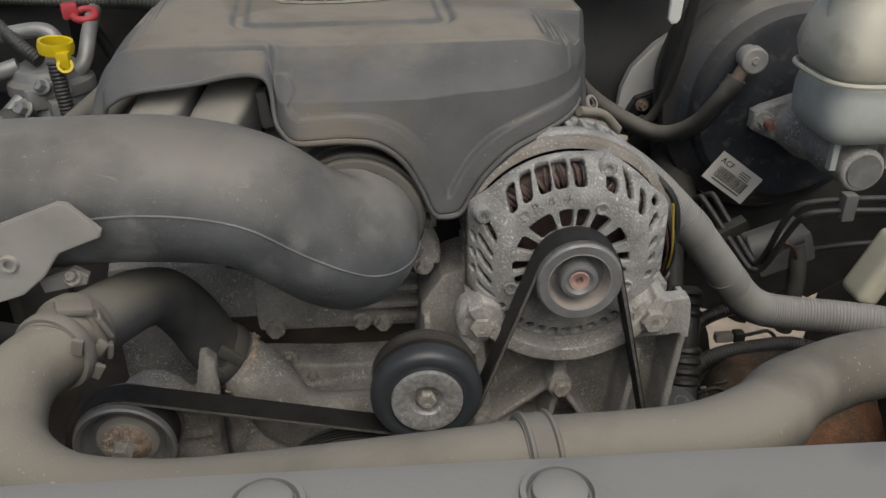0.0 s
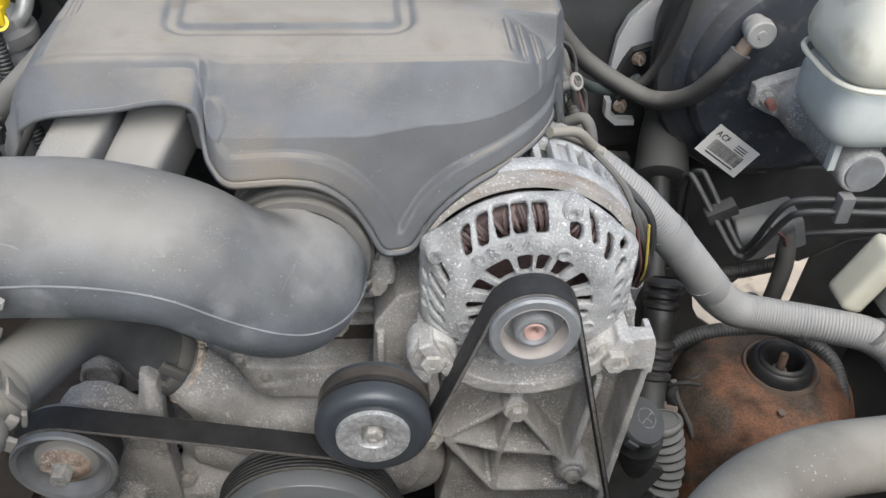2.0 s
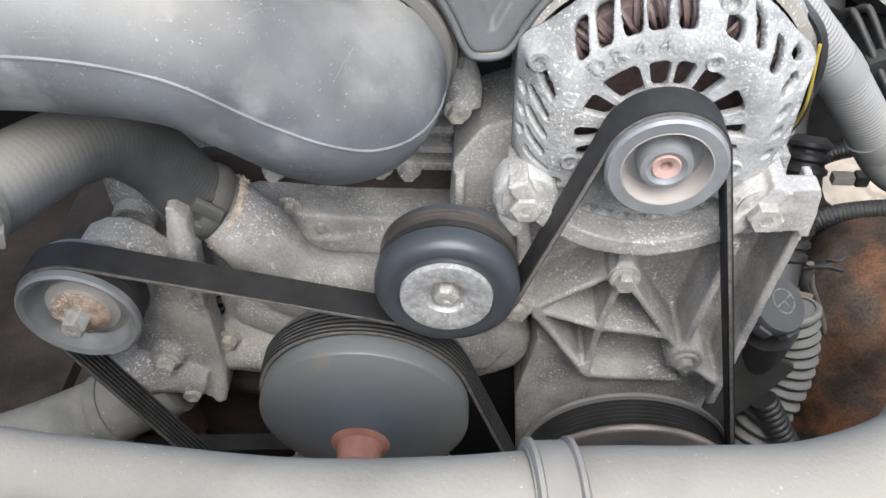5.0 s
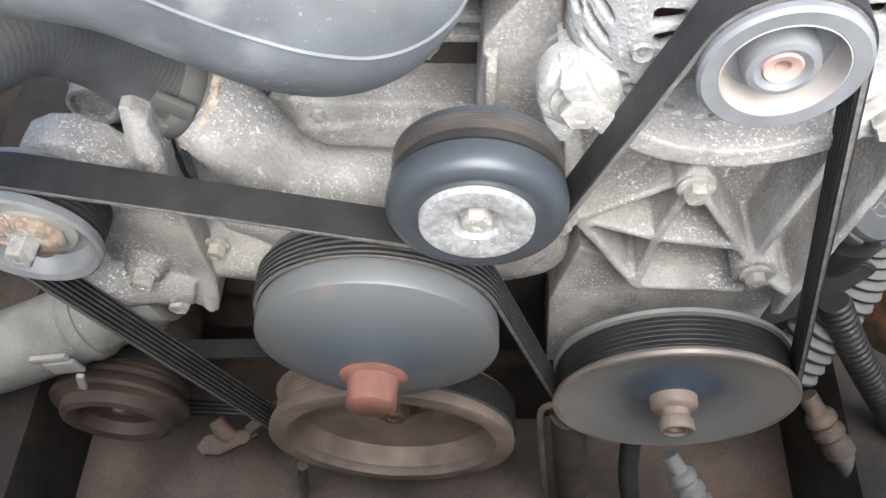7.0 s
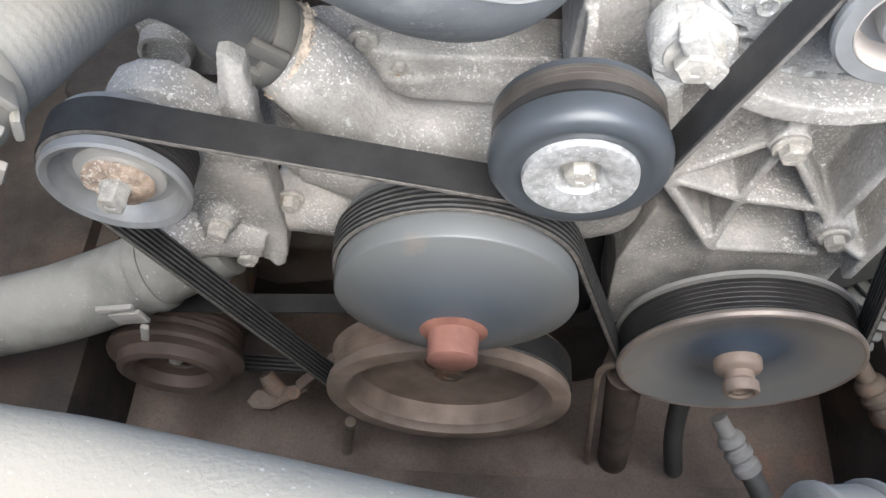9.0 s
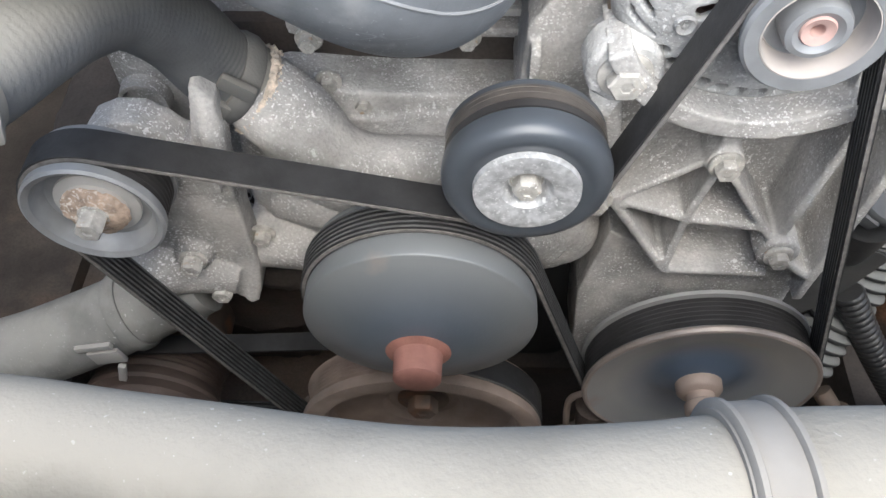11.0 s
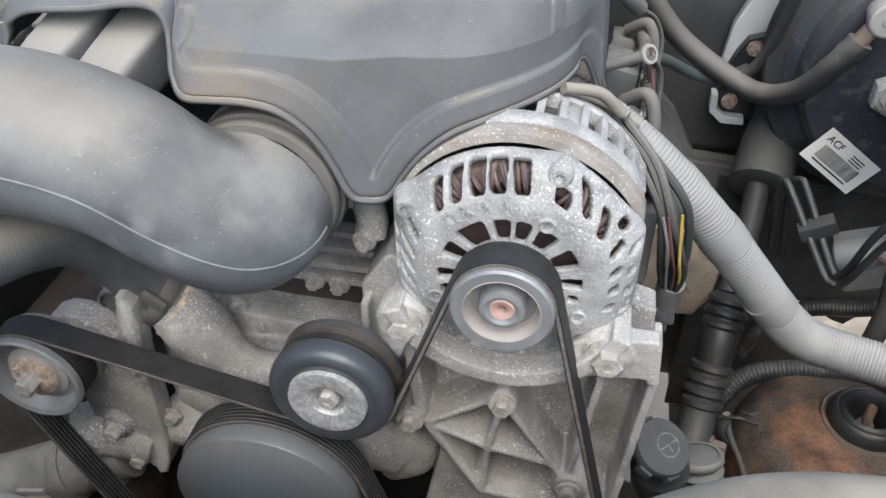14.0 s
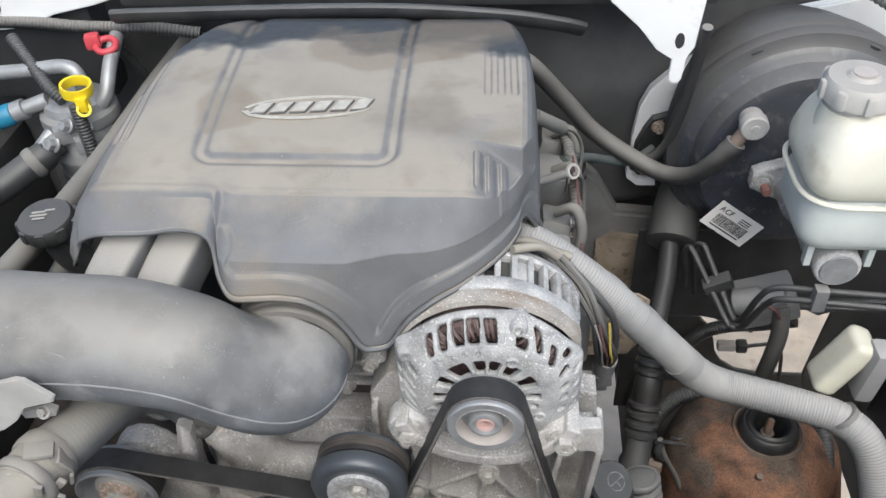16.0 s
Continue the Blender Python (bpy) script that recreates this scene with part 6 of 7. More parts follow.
t = thing("steering_shaft", (0.36, 0.9, 0.8), "black steering shaft with rubber bellows and a rusty pinch bolt", "steering shaft")
bm = sweep(bmesh.new(), [(0.385, 1.14, 1.06), (0.371, 0.945, 0.945), (0.349, 0.85, 0.895), (0.325, 0.735, 0.835), (0.318, 0.70, 0.79), (0.312, 0.68, 0.74)], 0.0125, n=20)
part("shaft", bm, "black_rib", t)
d = Vector((-0.022, -0.10, -0.055))
bm = lathe(bmesh.new(), [(0, -0.09), (0.024, -0.09), (0.030, -0.05), (0.033, 0.0), (0.033, 0.004), (0.029, 0.006), (0.017, 0.006), (0.0, 0.006)], (0.374, 0.955, 0.952), d, 36)
part("dust_cup", bm, "black", t, "dusty black rubber cup")
prof = [(0.012, -0.034)]
for k in range(3):
    h = -0.032 + 0.011 * k
    prof += [(0.0158, h + 0.001), (0.0190, h + 0.0035), (0.0192, h + 0.007), (0.0158, h + 0.010)]
prof += [(0.0165, 0.003), (0.0165, 0.030)]
for k in range(4):
    h = 0.031 + 0.0115 * k
    prof += [(0.0158, h + 0.001), (0.0193, h + 0.0035), (0.0195, h + 0.0075), (0.0158, h + 0.0105)]
prof += [(0.0150, 0.078), (0.012, 0.079)]
d2 = Vector((-0.012, -0.055, -0.085))
bm = lathe(bmesh.new(), prof, (0.331, 0.762, 0.912), d2, 36)
part("bellows", bm, "black_rib", t, "black rubber bellows")
bm = lathe(bmesh.new(), [(0, 0.07), (0.016, 0.07), (0.0165, 0.10), (0.019, 0.105), (0.019, 0.135), (0.014, 0.14), (0.014, 0.165), (0, 0.165)], (0.331, 0.762, 0.912), d2, 30)
part("joint", bm, "black", t)
part("pinch_bolt", hexhead(bmesh.new(), (0.334, 0.700, 0.822), (0.9, -0.35, 0.1), 0.0072, 0.012, 0.010), "rust", t, "rusty pinch bolt")

t = thing("shock_tower", (0.47, 0.75, 0.6), "rusty brown shock absorber tower with a rubber bushing", "shock tower")
bm = lathe(bmesh.new(), [(0.026, 0.832), (0.030, 0.832), (0.040, 0.831), (0.050, 0.829), (0.060, 0.8265), (0.070, 0.823), (0.079, 0.818), (0.087, 0.810), (0.094, 0.798), (0.099, 0.782), (0.103, 0.76), (0.106, 0.73), (0.108, 0.70), (0.111, 0.65), (0.112, 0.60), (0.09, 0.55)], (0.470, 0.752, 0), (0, 0, 1), 96)
for vv in bm.verts:
    vv.co += 0.0045 * noise.noise_vector(vv.co * 18) + 0.0012 * noise.noise_vector(vv.co * 70)
    vv.co.x = 0.470 + (vv.co.x - 0.470) * 1.05
part("tower", bm, "tower", t)
bm = lathe(bmesh.new(), [(0.017, 0.812), (0.019, 0.836), (0.0205, 0.8445), (0.0235, 0.8475), (0.0265, 0.8460), (0.0275, 0.8440), (0.0300, 0.8450), (0.0325, 0.8430), (0.0355, 0.8360), (0.0362, 0.826), (0.017, 0.810)], (0.478, 0.750, 0), (0, 0, 1), 40)
part("bushing", bm, "black_rib", t, "cracked black rubber bushing")
bm = lathe(bmesh.new(), [(0, 0.82), (0.008, 0.82), (0.008, 0.828), (0.0045, 0.829), (0.0045, 0.850), (0.003, 0.852), (0, 0.852)], (0.478, 0.750, 0), (0, 0, 1), 12)
part("stud", bm, "rust", t)
bm = lathe(bmesh.new(), [(0.0350, 0.826), (0.0385, 0.8335), (0.0405, 0.8340), (0.0425, 0.8300), (0.0430, 0.822)], (0.478, 0.750, 0), (0, 0, 1), 48)
for vv in bm.verts:
    vv.co += 0.0010 * noise.noise_vector(vv.co * 120)
part("seat_ring", bm, "rust", t, "rusty seat round the bushing")
part("grease_nipple", lathe(bmesh.new(), [(0.0135, -0.012), (0.0125, 0.000), (0.0095, 0.007), (0.0068, 0.009), (0.0060, 0.017), (0.0040, 0.018), (0.0040, 0.024), (0, 0.025)], (0.4555, 0.690, 0.806), (0.05, -0.15, 1), 20), "rust", t, "rusty threaded nipple")
bm = sweep(bmesh.new(), [(0.350, 0.790, 0.780), (0.372, 0.808, 0.803), (0.402, 0.815, 0.817), (0.45, 0.815, 0.826), (0.50, 0.808, 0.830), (0.542, 0.765, 0.825), (0.545, 0.71, 0.79), (0.54, 0.66, 0.74)], 0.0105, n=16, step=8, rib=(0.0006, 0.004))
solo("brake_loom", bm, "black", "black corrugated loom round the shock tower", "wiring loom")
bm = sweep(bmesh.new(), [(0.346, 0.72, 0.846), (0.354, 0.715, 0.820), (0.372, 0.710, 0.784), (0.386, 0.700, 0.746), (0.395, 0.690, 0.700)], 0.0034, n=10, step=8)
solo("sensor_lead", bm, "black_hose", "thin black sensor lead beside the shock tower", "wire")
t = thing("wire_clip", (0.36, 0.72, 0.84), "broken dark plastic wire clip beside the shock tower", "clip")
for pts, w in (([(0.344, 0.722, 0.838), (0.356, 0.715, 0.848), (0.366, 0.718, 0.842), (0.374, 0.720, 0.838)], 0.0052), ([(0.360, 0.720, 0.850), (0.366, 0.716, 0.854), (0.372, 0.722, 0.852)], 0.004), ([(0.348, 0.718, 0.842), (0.344, 0.714, 0.828), (0.350, 0.712, 0.816)], 0.0045)):
    part("prong", sweep(bmesh.new(), pts, w, n=10, flat=0.4), "black", t)

t = thing("steering_fluid_reservoir", (0.285, 0.66, 0.80), "black power steering fluid reservoir with a grey cap on its neck", "fluid reservoir")
RES, UP = (0.2775, 0.6185, 0.905), (0.36, -0.34, 0.87)
bm = lathe(bmesh.new(), [(0, -0.10), (0.022, -0.095), (0.024, -0.034), (0.015, -0.022), (0.015, -0.004), (0.0, -0.004)], RES, (-0.10, -0.25, 0.95), 32)
part("tank", bm, "black", t)
bm = lathe(bmesh.new(), [(0, -0.010), (0.0215, -0.010), (0.0235, -0.006), (0.0238, 0.0005), (0.0225, 0.003), (0, 0.0036)], RES, UP, 48)
cap = part("cap", bm, "cap", t, "matt dark grey cap")
turn = Matrix.Translation(RES) @ aim(UP)
for k in range(6):  # finger lugs round the rim
    a = radians(20 + 60 * k)
    block(bm := bmesh.new(), (0.0232 * math.cos(a), 0.0232 * math.sin(a), -0.007), (0.006, 0.012, 0.010), Matrix.Rotation(a, 4, "Z"), 0.0018)
    bmesh.ops.transform(bm, matrix=turn, verts=bm.verts)
    part("lug", bm, "cap", cap)
bm = lathe(bmesh.new(), [(0.0089, 0.0030), (0.0092, 0.0039), (0.0100, 0.0039), (0.0103, 0.0030)], Vector(RES) + turn.to_3x3() @ Vector((0.004, -0.001, 0)), UP, 40)
for a in (0, 180, 270):
    a = radians(a)
    arm = bmesh.ops.create_cube(bm, size=1, matrix=turn @ Matrix.Translation((0.004 + 0.0045 * math.cos(a), -0.001 + 0.0045 * math.sin(a), 0.0036)) @ Matrix.Rotation(a, 4, "Z") @ Matrix.Diagonal((0.0095, 0.0011, 0.0012, 1)))
part("steering_wheel_symbol", bm, "cap_mark", cap, "pale worn symbol")
bm = sweep(bmesh.new(), [(0.318, 0.668, 0.845), (0.326, 0.655, 0.806), (0.322, 0.640, 0.770), (0.306, 0.622, 0.735), (0.29, 0.60, 0.70)], 0.022, n=28, step=10, rib=(0.0055, 0.0105))
t = solo("rack_boot", bm, "boot", "dusty grey pleated rubber boot below the reservoir", "boot")
band((0.3185, 0.6665, 0.842), (0.2, -0.35, -0.9), 0.0215, 0.008, "guard", "boot_clamp", t, "dull grey boot clamp")
bm = bmesh.new()
slab(bm, [(0.2455, 0.855), (0.256, 0.851), (0.291, 0.838), (0.306, 0.833), (0.312, 0.828), (0.313, 0.821), (0.308, 0.809), (0.289, 0.764), (0.262, 0.735), (0.2425, 0.735)], 0.619, 0.6225, 0.0012)
solo("heat_shield", bm, "shield", "dark grey triangular plate beside the power steering pulley", "shield")

# ---- brake lines and clutter under the booster ----
for k, pts in enumerate((
        [(0.60, 0.755, 1.05), (0.529, 0.765, 1.046), (0.490, 0.772, 1.043), (0.452, 0.785, 1.033), (0.441, 0.795, 1.009), (0.438, 0.815, 0.958), (0.434, 0.825, 0.940), (0.426, 0.838, 0.948), (0.402, 0.885, 0.992), (0.396, 0.895, 0.997), (0.392, 0.905, 0.984), (0.401, 0.925, 0.93), (0.415, 0.945, 0.869)],
        [(0.60, 0.750, 1.036), (0.531, 0.760, 1.034), (0.491, 0.765, 1.033), (0.457, 0.775, 1.026), (0.448, 0.788, 1.005), (0.438, 0.812, 0.944), (0.430, 0.820, 0.934), (0.421, 0.832, 0.940), (0.387, 0.880, 0.992), (0.381, 0.892, 0.995), (0.379, 0.900, 0.981), (0.389, 0.920, 0.937), (0.399, 0.94, 0.884)],
        [(0.50, 0.78, 1.02), (0.55, 0.77, 1.03), (0.60, 0.76, 1.04)],
        [(0.46, 0.88, 0.90), (0.50, 0.86, 0.93), (0.55, 0.84, 0.95), (0.60, 0.84, 0.95)])):
    bm = sweep(bmesh.new(), pts, 0.0036, n=10, step=6)
    solo("brake_line", bm, "black", "black steel brake line below the booster", "brake line", "brake lines")
bm = block(bmesh.new(), (0.4135, 0.858, 0.969), (0.034, 0.018, 0.014), Matrix.Rotation(radians(-28), 4, "Y"), 0.002)
solo("line_clip", bm, "black", "black plastic brake line clip", "clip", "line clips")
bm = block(bmesh.new(), (0.490, 0.766, 1.038), (0.014, 0.014, 0.030), None, 0.002)
solo("line_clip", bm, "guard", "grey plastic brake line clip", "clip", "line clips")
t = thing("brake_valve_block", (0.47, 0.86, 0.90), "dark valve block with wiring under the booster", "valve block")
bm = bmesh.new()
block(bm, (0.475, 0.862, 0.940), (0.07, 0.05, 0.04), Matrix.Rotation(radians(-20), 4, "Y"), 0.006)
lathe(bm, [(0, -0.03), (0.014, -0.03), (0.016, -0.028), (0.016, 0.0), (0.013, 0.004), (0.012, 0.03), (0, 0.03)], (0.462, 0.845, 0.957), (0.8, -0.2, 0.4), 24)
part("body", bm, "guard", t)
part("wire", sweep(bmesh.new(), [(0.46, 0.83, 0.965), (0.475, 0.825, 0.958), (0.485, 0.83, 0.94)], 0.0018, n=8), "wire_red", t)
bm = sweep(bmesh.new(), [(0.487, 0.845, 0.95, 0.012), (0.492, 0.835, 0.915, 0.0105), (0.490, 0.83, 0.88, 0.010), (0.487, 0.83, 0.84, 0.010)], 0.01, n=14)
solo("drain_tube", bm, "black_hose", "dark rubber tube hanging under the valve block", "tube")
t = thing("headlamp_unit", (0.56, 0.72, 0.92), "yellowed clear lamp body with a dark clip", "lamp")
bm = block(bmesh.new(), (0.516, 0.728, 0.985), (0.026, 0.040, 0.078), Matrix.Rotation(radians(24), 4, "Y"), 0.010, 4)
part("lens", bm, "amber", t)
bm = block(bmesh.new(), (0.541, 0.712, 0.988), (0.020, 0.03, 0.070), Matrix.Rotation(radians(6), 4, "Y"), 0.006)
part("clip", bm, "loom", t)

# ---- right of the cover: coil bank and wiring ----
t = thing("ignition_coil_bank", (0.21, 0.85, 1.04), "dark ignition coils and wiring beside the engine cover", "ignition coils")
for k in range(4):
    y = 0.76 + 0.075 * k
    dz = (0.010, -0.012, 0.004, -0.006)[k]
    bm = block(bmesh.new(), (0.208 + 0.004 * (k % 2), y, 1.070 + dz), (0.034, 0.048, 0.056), Matrix.Rotation(radians((8, -14, 5, -9)[k]), 4, "X") @ Matrix.Rotation(radians(12), 4, "Y"), 0.007)
    block(bm, (0.222, y - 0.006, 1.060 + dz), (0.022, 0.022, 0.026), Matrix.Rotation(radians(25), 4, "Y"), 0.004)
    c0 = part("coil", bm, "guard", t)
    bm = sweep(bmesh.new(), [(0.215, y - 0.01, 1.10), (0.235, y - 0.02, 1.112), (0.243, y - 0.03, 1.085), (0.235, y - 0.035, 1.05)], 0.006, n=10)
    part("lead", bm, "dark_hose", c0)
    part("clip", block(bmesh.new(), (0.236, y - 0.012, 1.078 + dz), (0.010, 0.014, 0.016), Matrix.Rotation(radians(30 - 20 * k), 4, "Z"), 0.002), "plate", c0, "pale plastic clip")
    part("screw", hexhead(bmesh.new(), (0.232, y - 0.015, 1.09), (1, -0.2, 0.3), 0.004, 0.005, 0.006), "silver", c0)
t = thing("pressure_sensor", (0.22, 0.86, 1.12), "grey sensor with a pale ring beside the engine cover", "sensor")
part("body", sweep(bmesh.new(), [(0.196, 0.862, 1.112), (0.212, 0.861, 1.119), (0.228, 0.860, 1.126)], 0.0052, n=16), "guard", t)
part("ring", lathe(bmesh.new(), [(0.006, -0.002), (0.0085, -0.002), (0.0092, 0.0), (0.0085, 0.002), (0.006, 0.002)], (0.233, 0.861, 1.128), (0.6, -0.6, 0.5), 24), "plate", t, "pale ring")
part("wire", sweep(bmesh.new(), [(0.236, 0.862, 1.124), (0.246, 0.87, 1.105), (0.248, 0.86, 1.07), (0.246, 0.84, 1.03)], 0.003, n=8), "black_hose", t)
bm = sweep(bmesh.new(), [(0.190, 0.89, 1.180), (0.203, 0.90, 1.167), (0.222, 0.92, 1.145)], 0.0078, n=16)
t = solo("breather_stub", bm, "dark_hose", "grey rubber breather stub with a thin wire", "hose")
part("wire", sweep(bmesh.new(), [(0.222, 0.92, 1.145), (0.238, 0.93, 1.132), (0.247, 0.93, 1.110), (0.246, 0.92, 1.08)], 0.0022, n=8), "black_hose", t)
bm = sweep(bmesh.new(), [(0.235, 0.90, 1.12), (0.240, 0.84, 1.105), (0.243, 0.80, 1.08), (0.245, 0.78, 1.04)], 0.0014, n=8)
solo("red_lead", bm, "wire_red", "thin dull red wire beside the coils", "wire")
bm = sweep(bmesh.new(), [(0.230, 0.98, 1.10), (0.238, 0.90, 1.09), (0.240, 0.84, 1.075), (0.238, 0.78, 1.06)], 0.008, n=14, rib=(0.0015, 0.005))
solo("coil_loom", bm, "black_hose", "black corrugated coil wiring loom", "wiring loom")

# ---- behind and left of the cover ----
t = thing("oil_filler", (-0.29, 0.74, 1.05), "black oil filler cap on a filler tube", "oil filler")
part("tube", sweep(bmesh.new(), [(-0.292, 0.728, 1.148), (-0.285, 0.735, 1.10), (-0.25, 0.76, 1.04)], 0.017, n=20), "black", t)
bm = lathe(bmesh.new(), [(0, 0), (0.020, 0), (0.026, 0.003), (0.0275, 0.008), (0.0275, 0.018), (0.0255, 0.021), (0.010, 0.0225), (0, 0.0225)], (-0.293, 0.727, 1.143), (0, -0.12, 1), 36)
cap = part("cap", bm, "black", t)
for k in range(9):
    a = 2 * math.pi * k / 9
    part("grip", block(bmesh.new(), (-0.293 + 0.027 * math.cos(a), 0.727 + 0.027 * math.sin(a), 1.1535), (0.007, 0.010, 0.014), Matrix.Rotation(a, 4, "Z"), 0.003), "black", cap)
for dx, dy, w, h in ((-0.006, 0.004, 0.013, 0.002), (-0.004, -0.001, 0.016, 0.002), (-0.002, -0.006, 0.012, 0.002), (0.004, 0.008, 0.010, 0.002)):
    part("mark", block(bmesh.new(), (-0.293 + dx, 0.724 + dy, 1.1664), (w, h, 0.0008), Matrix.Rotation(radians(12), 4, "Z")), "plate", cap)
for k, pts in enumerate(([(-0.285, 1.15, 1.135), (-0.297, 1.03, 1.13), (-0.300, 0.905, 1.13), (-0.308, 0.80, 1.13), (-0.328, 0.71, 1.122), (-0.37, 0.65, 1.10), (-0.46, 0.60, 1.06)],
                         [(-0.265, 1.15, 1.135), (-0.275, 1.03, 1.13), (-0.278, 0.93, 1.13), (-0.283, 0.83, 1.125), (-0.30, 0.75, 1.09), (-0.34, 0.68, 1.04)])):
    bm = sweep(bmesh.new(), pts, 0.0125, n=18, step=8)
    solo("heater_hose", bm, "dark_hose", "dusty grey heater hose beside the engine cover", "hose", "heater hoses")
t = thing("accumulator", (-0.36, 0.95, 1.0), "bare aluminium air conditioning accumulator with pipes", "accumulator")
bm = lathe(bmesh.new(), [(0, 0.98), (0.040, 0.98), (0.043, 0.985), (0.043, 1.085), (0.0445, 1.087), (0.0445, 1.093), (0.043, 1.095), (0.043, 1.140), (0.036, 1.160), (0.018, 1.170), (0, 1.172)], (-0.360, 0.955, 0), (0, 0, 1), 40)
can = part("canister", bm, "silver", t)
band((-0.360, 0.955, 1.060), (0, 0, 1), 0.0445, 0.014, "black", "strap", t, "black strap")
for pts in ([(-0.352, 0.955, 1.145), (-0.345, 0.955, 1.18), (-0.36, 0.96, 1.198), (-0.42, 0.96, 1.192), (-0.56, 0.96, 1.18)], [(-0.335, 0.945, 1.148), (-0.320, 0.955, 1.165), (-0.318, 0.985, 1.19), (-0.322, 1.03, 1.205)], [(-0.375, 0.93, 1.14), (-0.385, 0.915, 1.13), (-0.40, 0.90, 1.115)]):
    part("pipe", sweep(bmesh.new(), pts, 0.0085, n=16, step=8), "silver", t)
part("lid", lathe(bmesh.new(), [(0.030, 1.158), (0.0455, 1.146), (0.0465, 1.142), (0.0465, 1.134), (0.043, 1.132)], (-0.360, 0.955, 0), (0, 0, 1), 48), "guard", t, "dull grey lid rim")
for x, y, z, r in ((-0.352, 0.908, 1.150, 0.0065), (-0.333, 0.916, 1.142, 0.0055), (-0.375, 0.902, 1.128, 0.008)):
    part("nut", hexhead(bmesh.new(), (x, y, z), (-0.3, -0.8, 0.5), r, 0.008, r * 1.4), "silver", t)
for x, y, z in ((-0.365, 0.915, 1.135), (-0.34, 0.91, 1.125)):
    part("fitting", block(bmesh.new(), (x, y, z), (0.022, 0.022, 0.022), Matrix.Rotation(radians(30), 4, "Z"), 0.004), "silver", t)
bm = sweep(bmesh.new(), [(-0.372, 0.912, 1.122, 0.013), (-0.384, 0.901, 1.117, 0.0135), (-0.390, 0.895, 1.114, 0.0175), (-0.44, 0.85, 1.092, 0.0175), (-0.53, 0.78, 1.055, 0.0175)], 0.0175, n=24)
t = solo("suction_hose", bm, "black", "thick dusty black air conditioning hose", "hose")
band((-0.398, 0.888, 1.110), (-0.70, -0.63, -0.31), 0.0185, 0.012, "dark_hose", "clamp_ring", t)
t = thing("service_port", (-0.41, 0.93, 1.12), "blue capped air conditioning service port", "service port")
part("cap", lathe(bmesh.new(), [(0, 0), (0.012, 0), (0.0135, 0.003), (0.0135, 0.020), (0.011, 0.030), (0, 0.030)], (-0.428, 0.930, 1.153), (-0.9, -0.25, -0.25), 20), "blue", t, "blue plastic cap")
part("stem", lathe(bmesh.new(), [(0, -0.045), (0.009, -0.045), (0.009, -0.016), (0.0125, -0.015), (0.0125, -0.001), (0, 0.0005)], (-0.428, 0.930, 1.153), (-0.9, -0.25, -0.25), 18), "silver", t)

t = thing("dipstick", (-0.332, 0.925, 1.1), "yellow looped dipstick handle on a black corrugated tube", "dipstick")
bm = lathe(bmesh.new(), [(0.0150, -0.006), (0.0178, -0.0065), (0.0190, 0.0), (0.0178, 0.0065), (0.0150, 0.006), (0.0145, 0.0), (0.0150, -0.006)], (-0.337, 0.928, 1.188), (0.12, -0.05, 1), 36)
block(bm, (-0.326, 0.912, 1.177), (0.014, 0.012, 0.018), None, 0.003)
part("handle", bm, "yellow", t, "yellow plastic loop handle")
part("small_loop", lathe(bmesh.new(), [(0.0055, -0.003), (0.0085, -0.003), (0.0085, 0.003), (0.0055, 0.003)], (-0.3245, 0.908, 1.172), (0.3, -0.8, 0.5), 24), "yellow", t)
part("tube", sweep(bmesh.new(), [(-0.336, 0.912, 1.176), (-0.332, 0.905, 1.135), (-0.325, 0.897, 1.085), (-0.305, 0.89, 1.02)], 0.0082, n=14, rib=(0.001, 0.004)), "black", t)
t = thing("transmission_dipstick", (-0.325, 1.02, 1.15), "red looped dipstick handle", "dipstick")
ring = [(-0.324 + 0.012 * math.cos(a), 1.000 + 0.010 * math.sin(a), 1.205 + 0.004 * math.sin(a)) for a in (2 * math.pi * k / 14 for k in range(15))]
bm = sweep(bmesh.new(), ring, 0.0042, n=10, step=3, caps=False)
block(bm, (-0.341, 1.003, 1.209), (0.018, 0.016, 0.018), Matrix.Rotation(radians(20), 4, "Z"), 0.004)
part("handle", bm, "red", t)
part("tube", sweep(bmesh.new(), [(-0.328, 1.01, 1.20), (-0.325, 1.04, 1.17), (-0.31, 1.07, 1.10)], 0.007, n=12), "black", t)
for pts in ([(-0.60, 1.04, 1.215), (-0.45, 1.035, 1.218), (-0.36, 1.03, 1.214), (-0.28, 1.035, 1.21), (-0.22, 1.04, 1.20)], [(-0.44, 1.0, 1.215), (-0.405, 0.965, 1.20), (-0.375, 0.935, 1.186), (-0.356, 0.924, 1.174)]):
    bm = sweep(bmesh.new(), pts, 0.0078, n=14, step=8, rib=(0.0012, 0.0045))
    solo("rear_loom", bm, "black" if pts[0][0] > -0.5 else "black_hose", "corrugated wiring loom behind the engine cover", "wiring loom", "rear looms")
bm = bmesh.new()
rect(bm, -0.75, -0.36, 1.05, 1.10, 1.10, 1.30, 0.01)
solo("bulkhead_panel", bm, "dark", "black painted bulkhead metal behind the accumulator", "body panel")
bm = bmesh.new()
slab(bm, [(-0.78, 1.32), (-0.325, 1.32), (-0.322, 1.245), (-0.345, 1.238), (-0.40, 1.226), (-0.43, 1.212), (-0.47, 1.206), (-0.78, 1.20)], 1.036, 1.044, 0.002)
t = solo("cowl_side_panel", bm, "white", "white painted body metal behind the accumulator", "body panel")
part("fold", rect(bmesh.new(), -0.70, -0.335, 1.030, 1.0355, 1.262, 1.272, 0.002), "white", t)
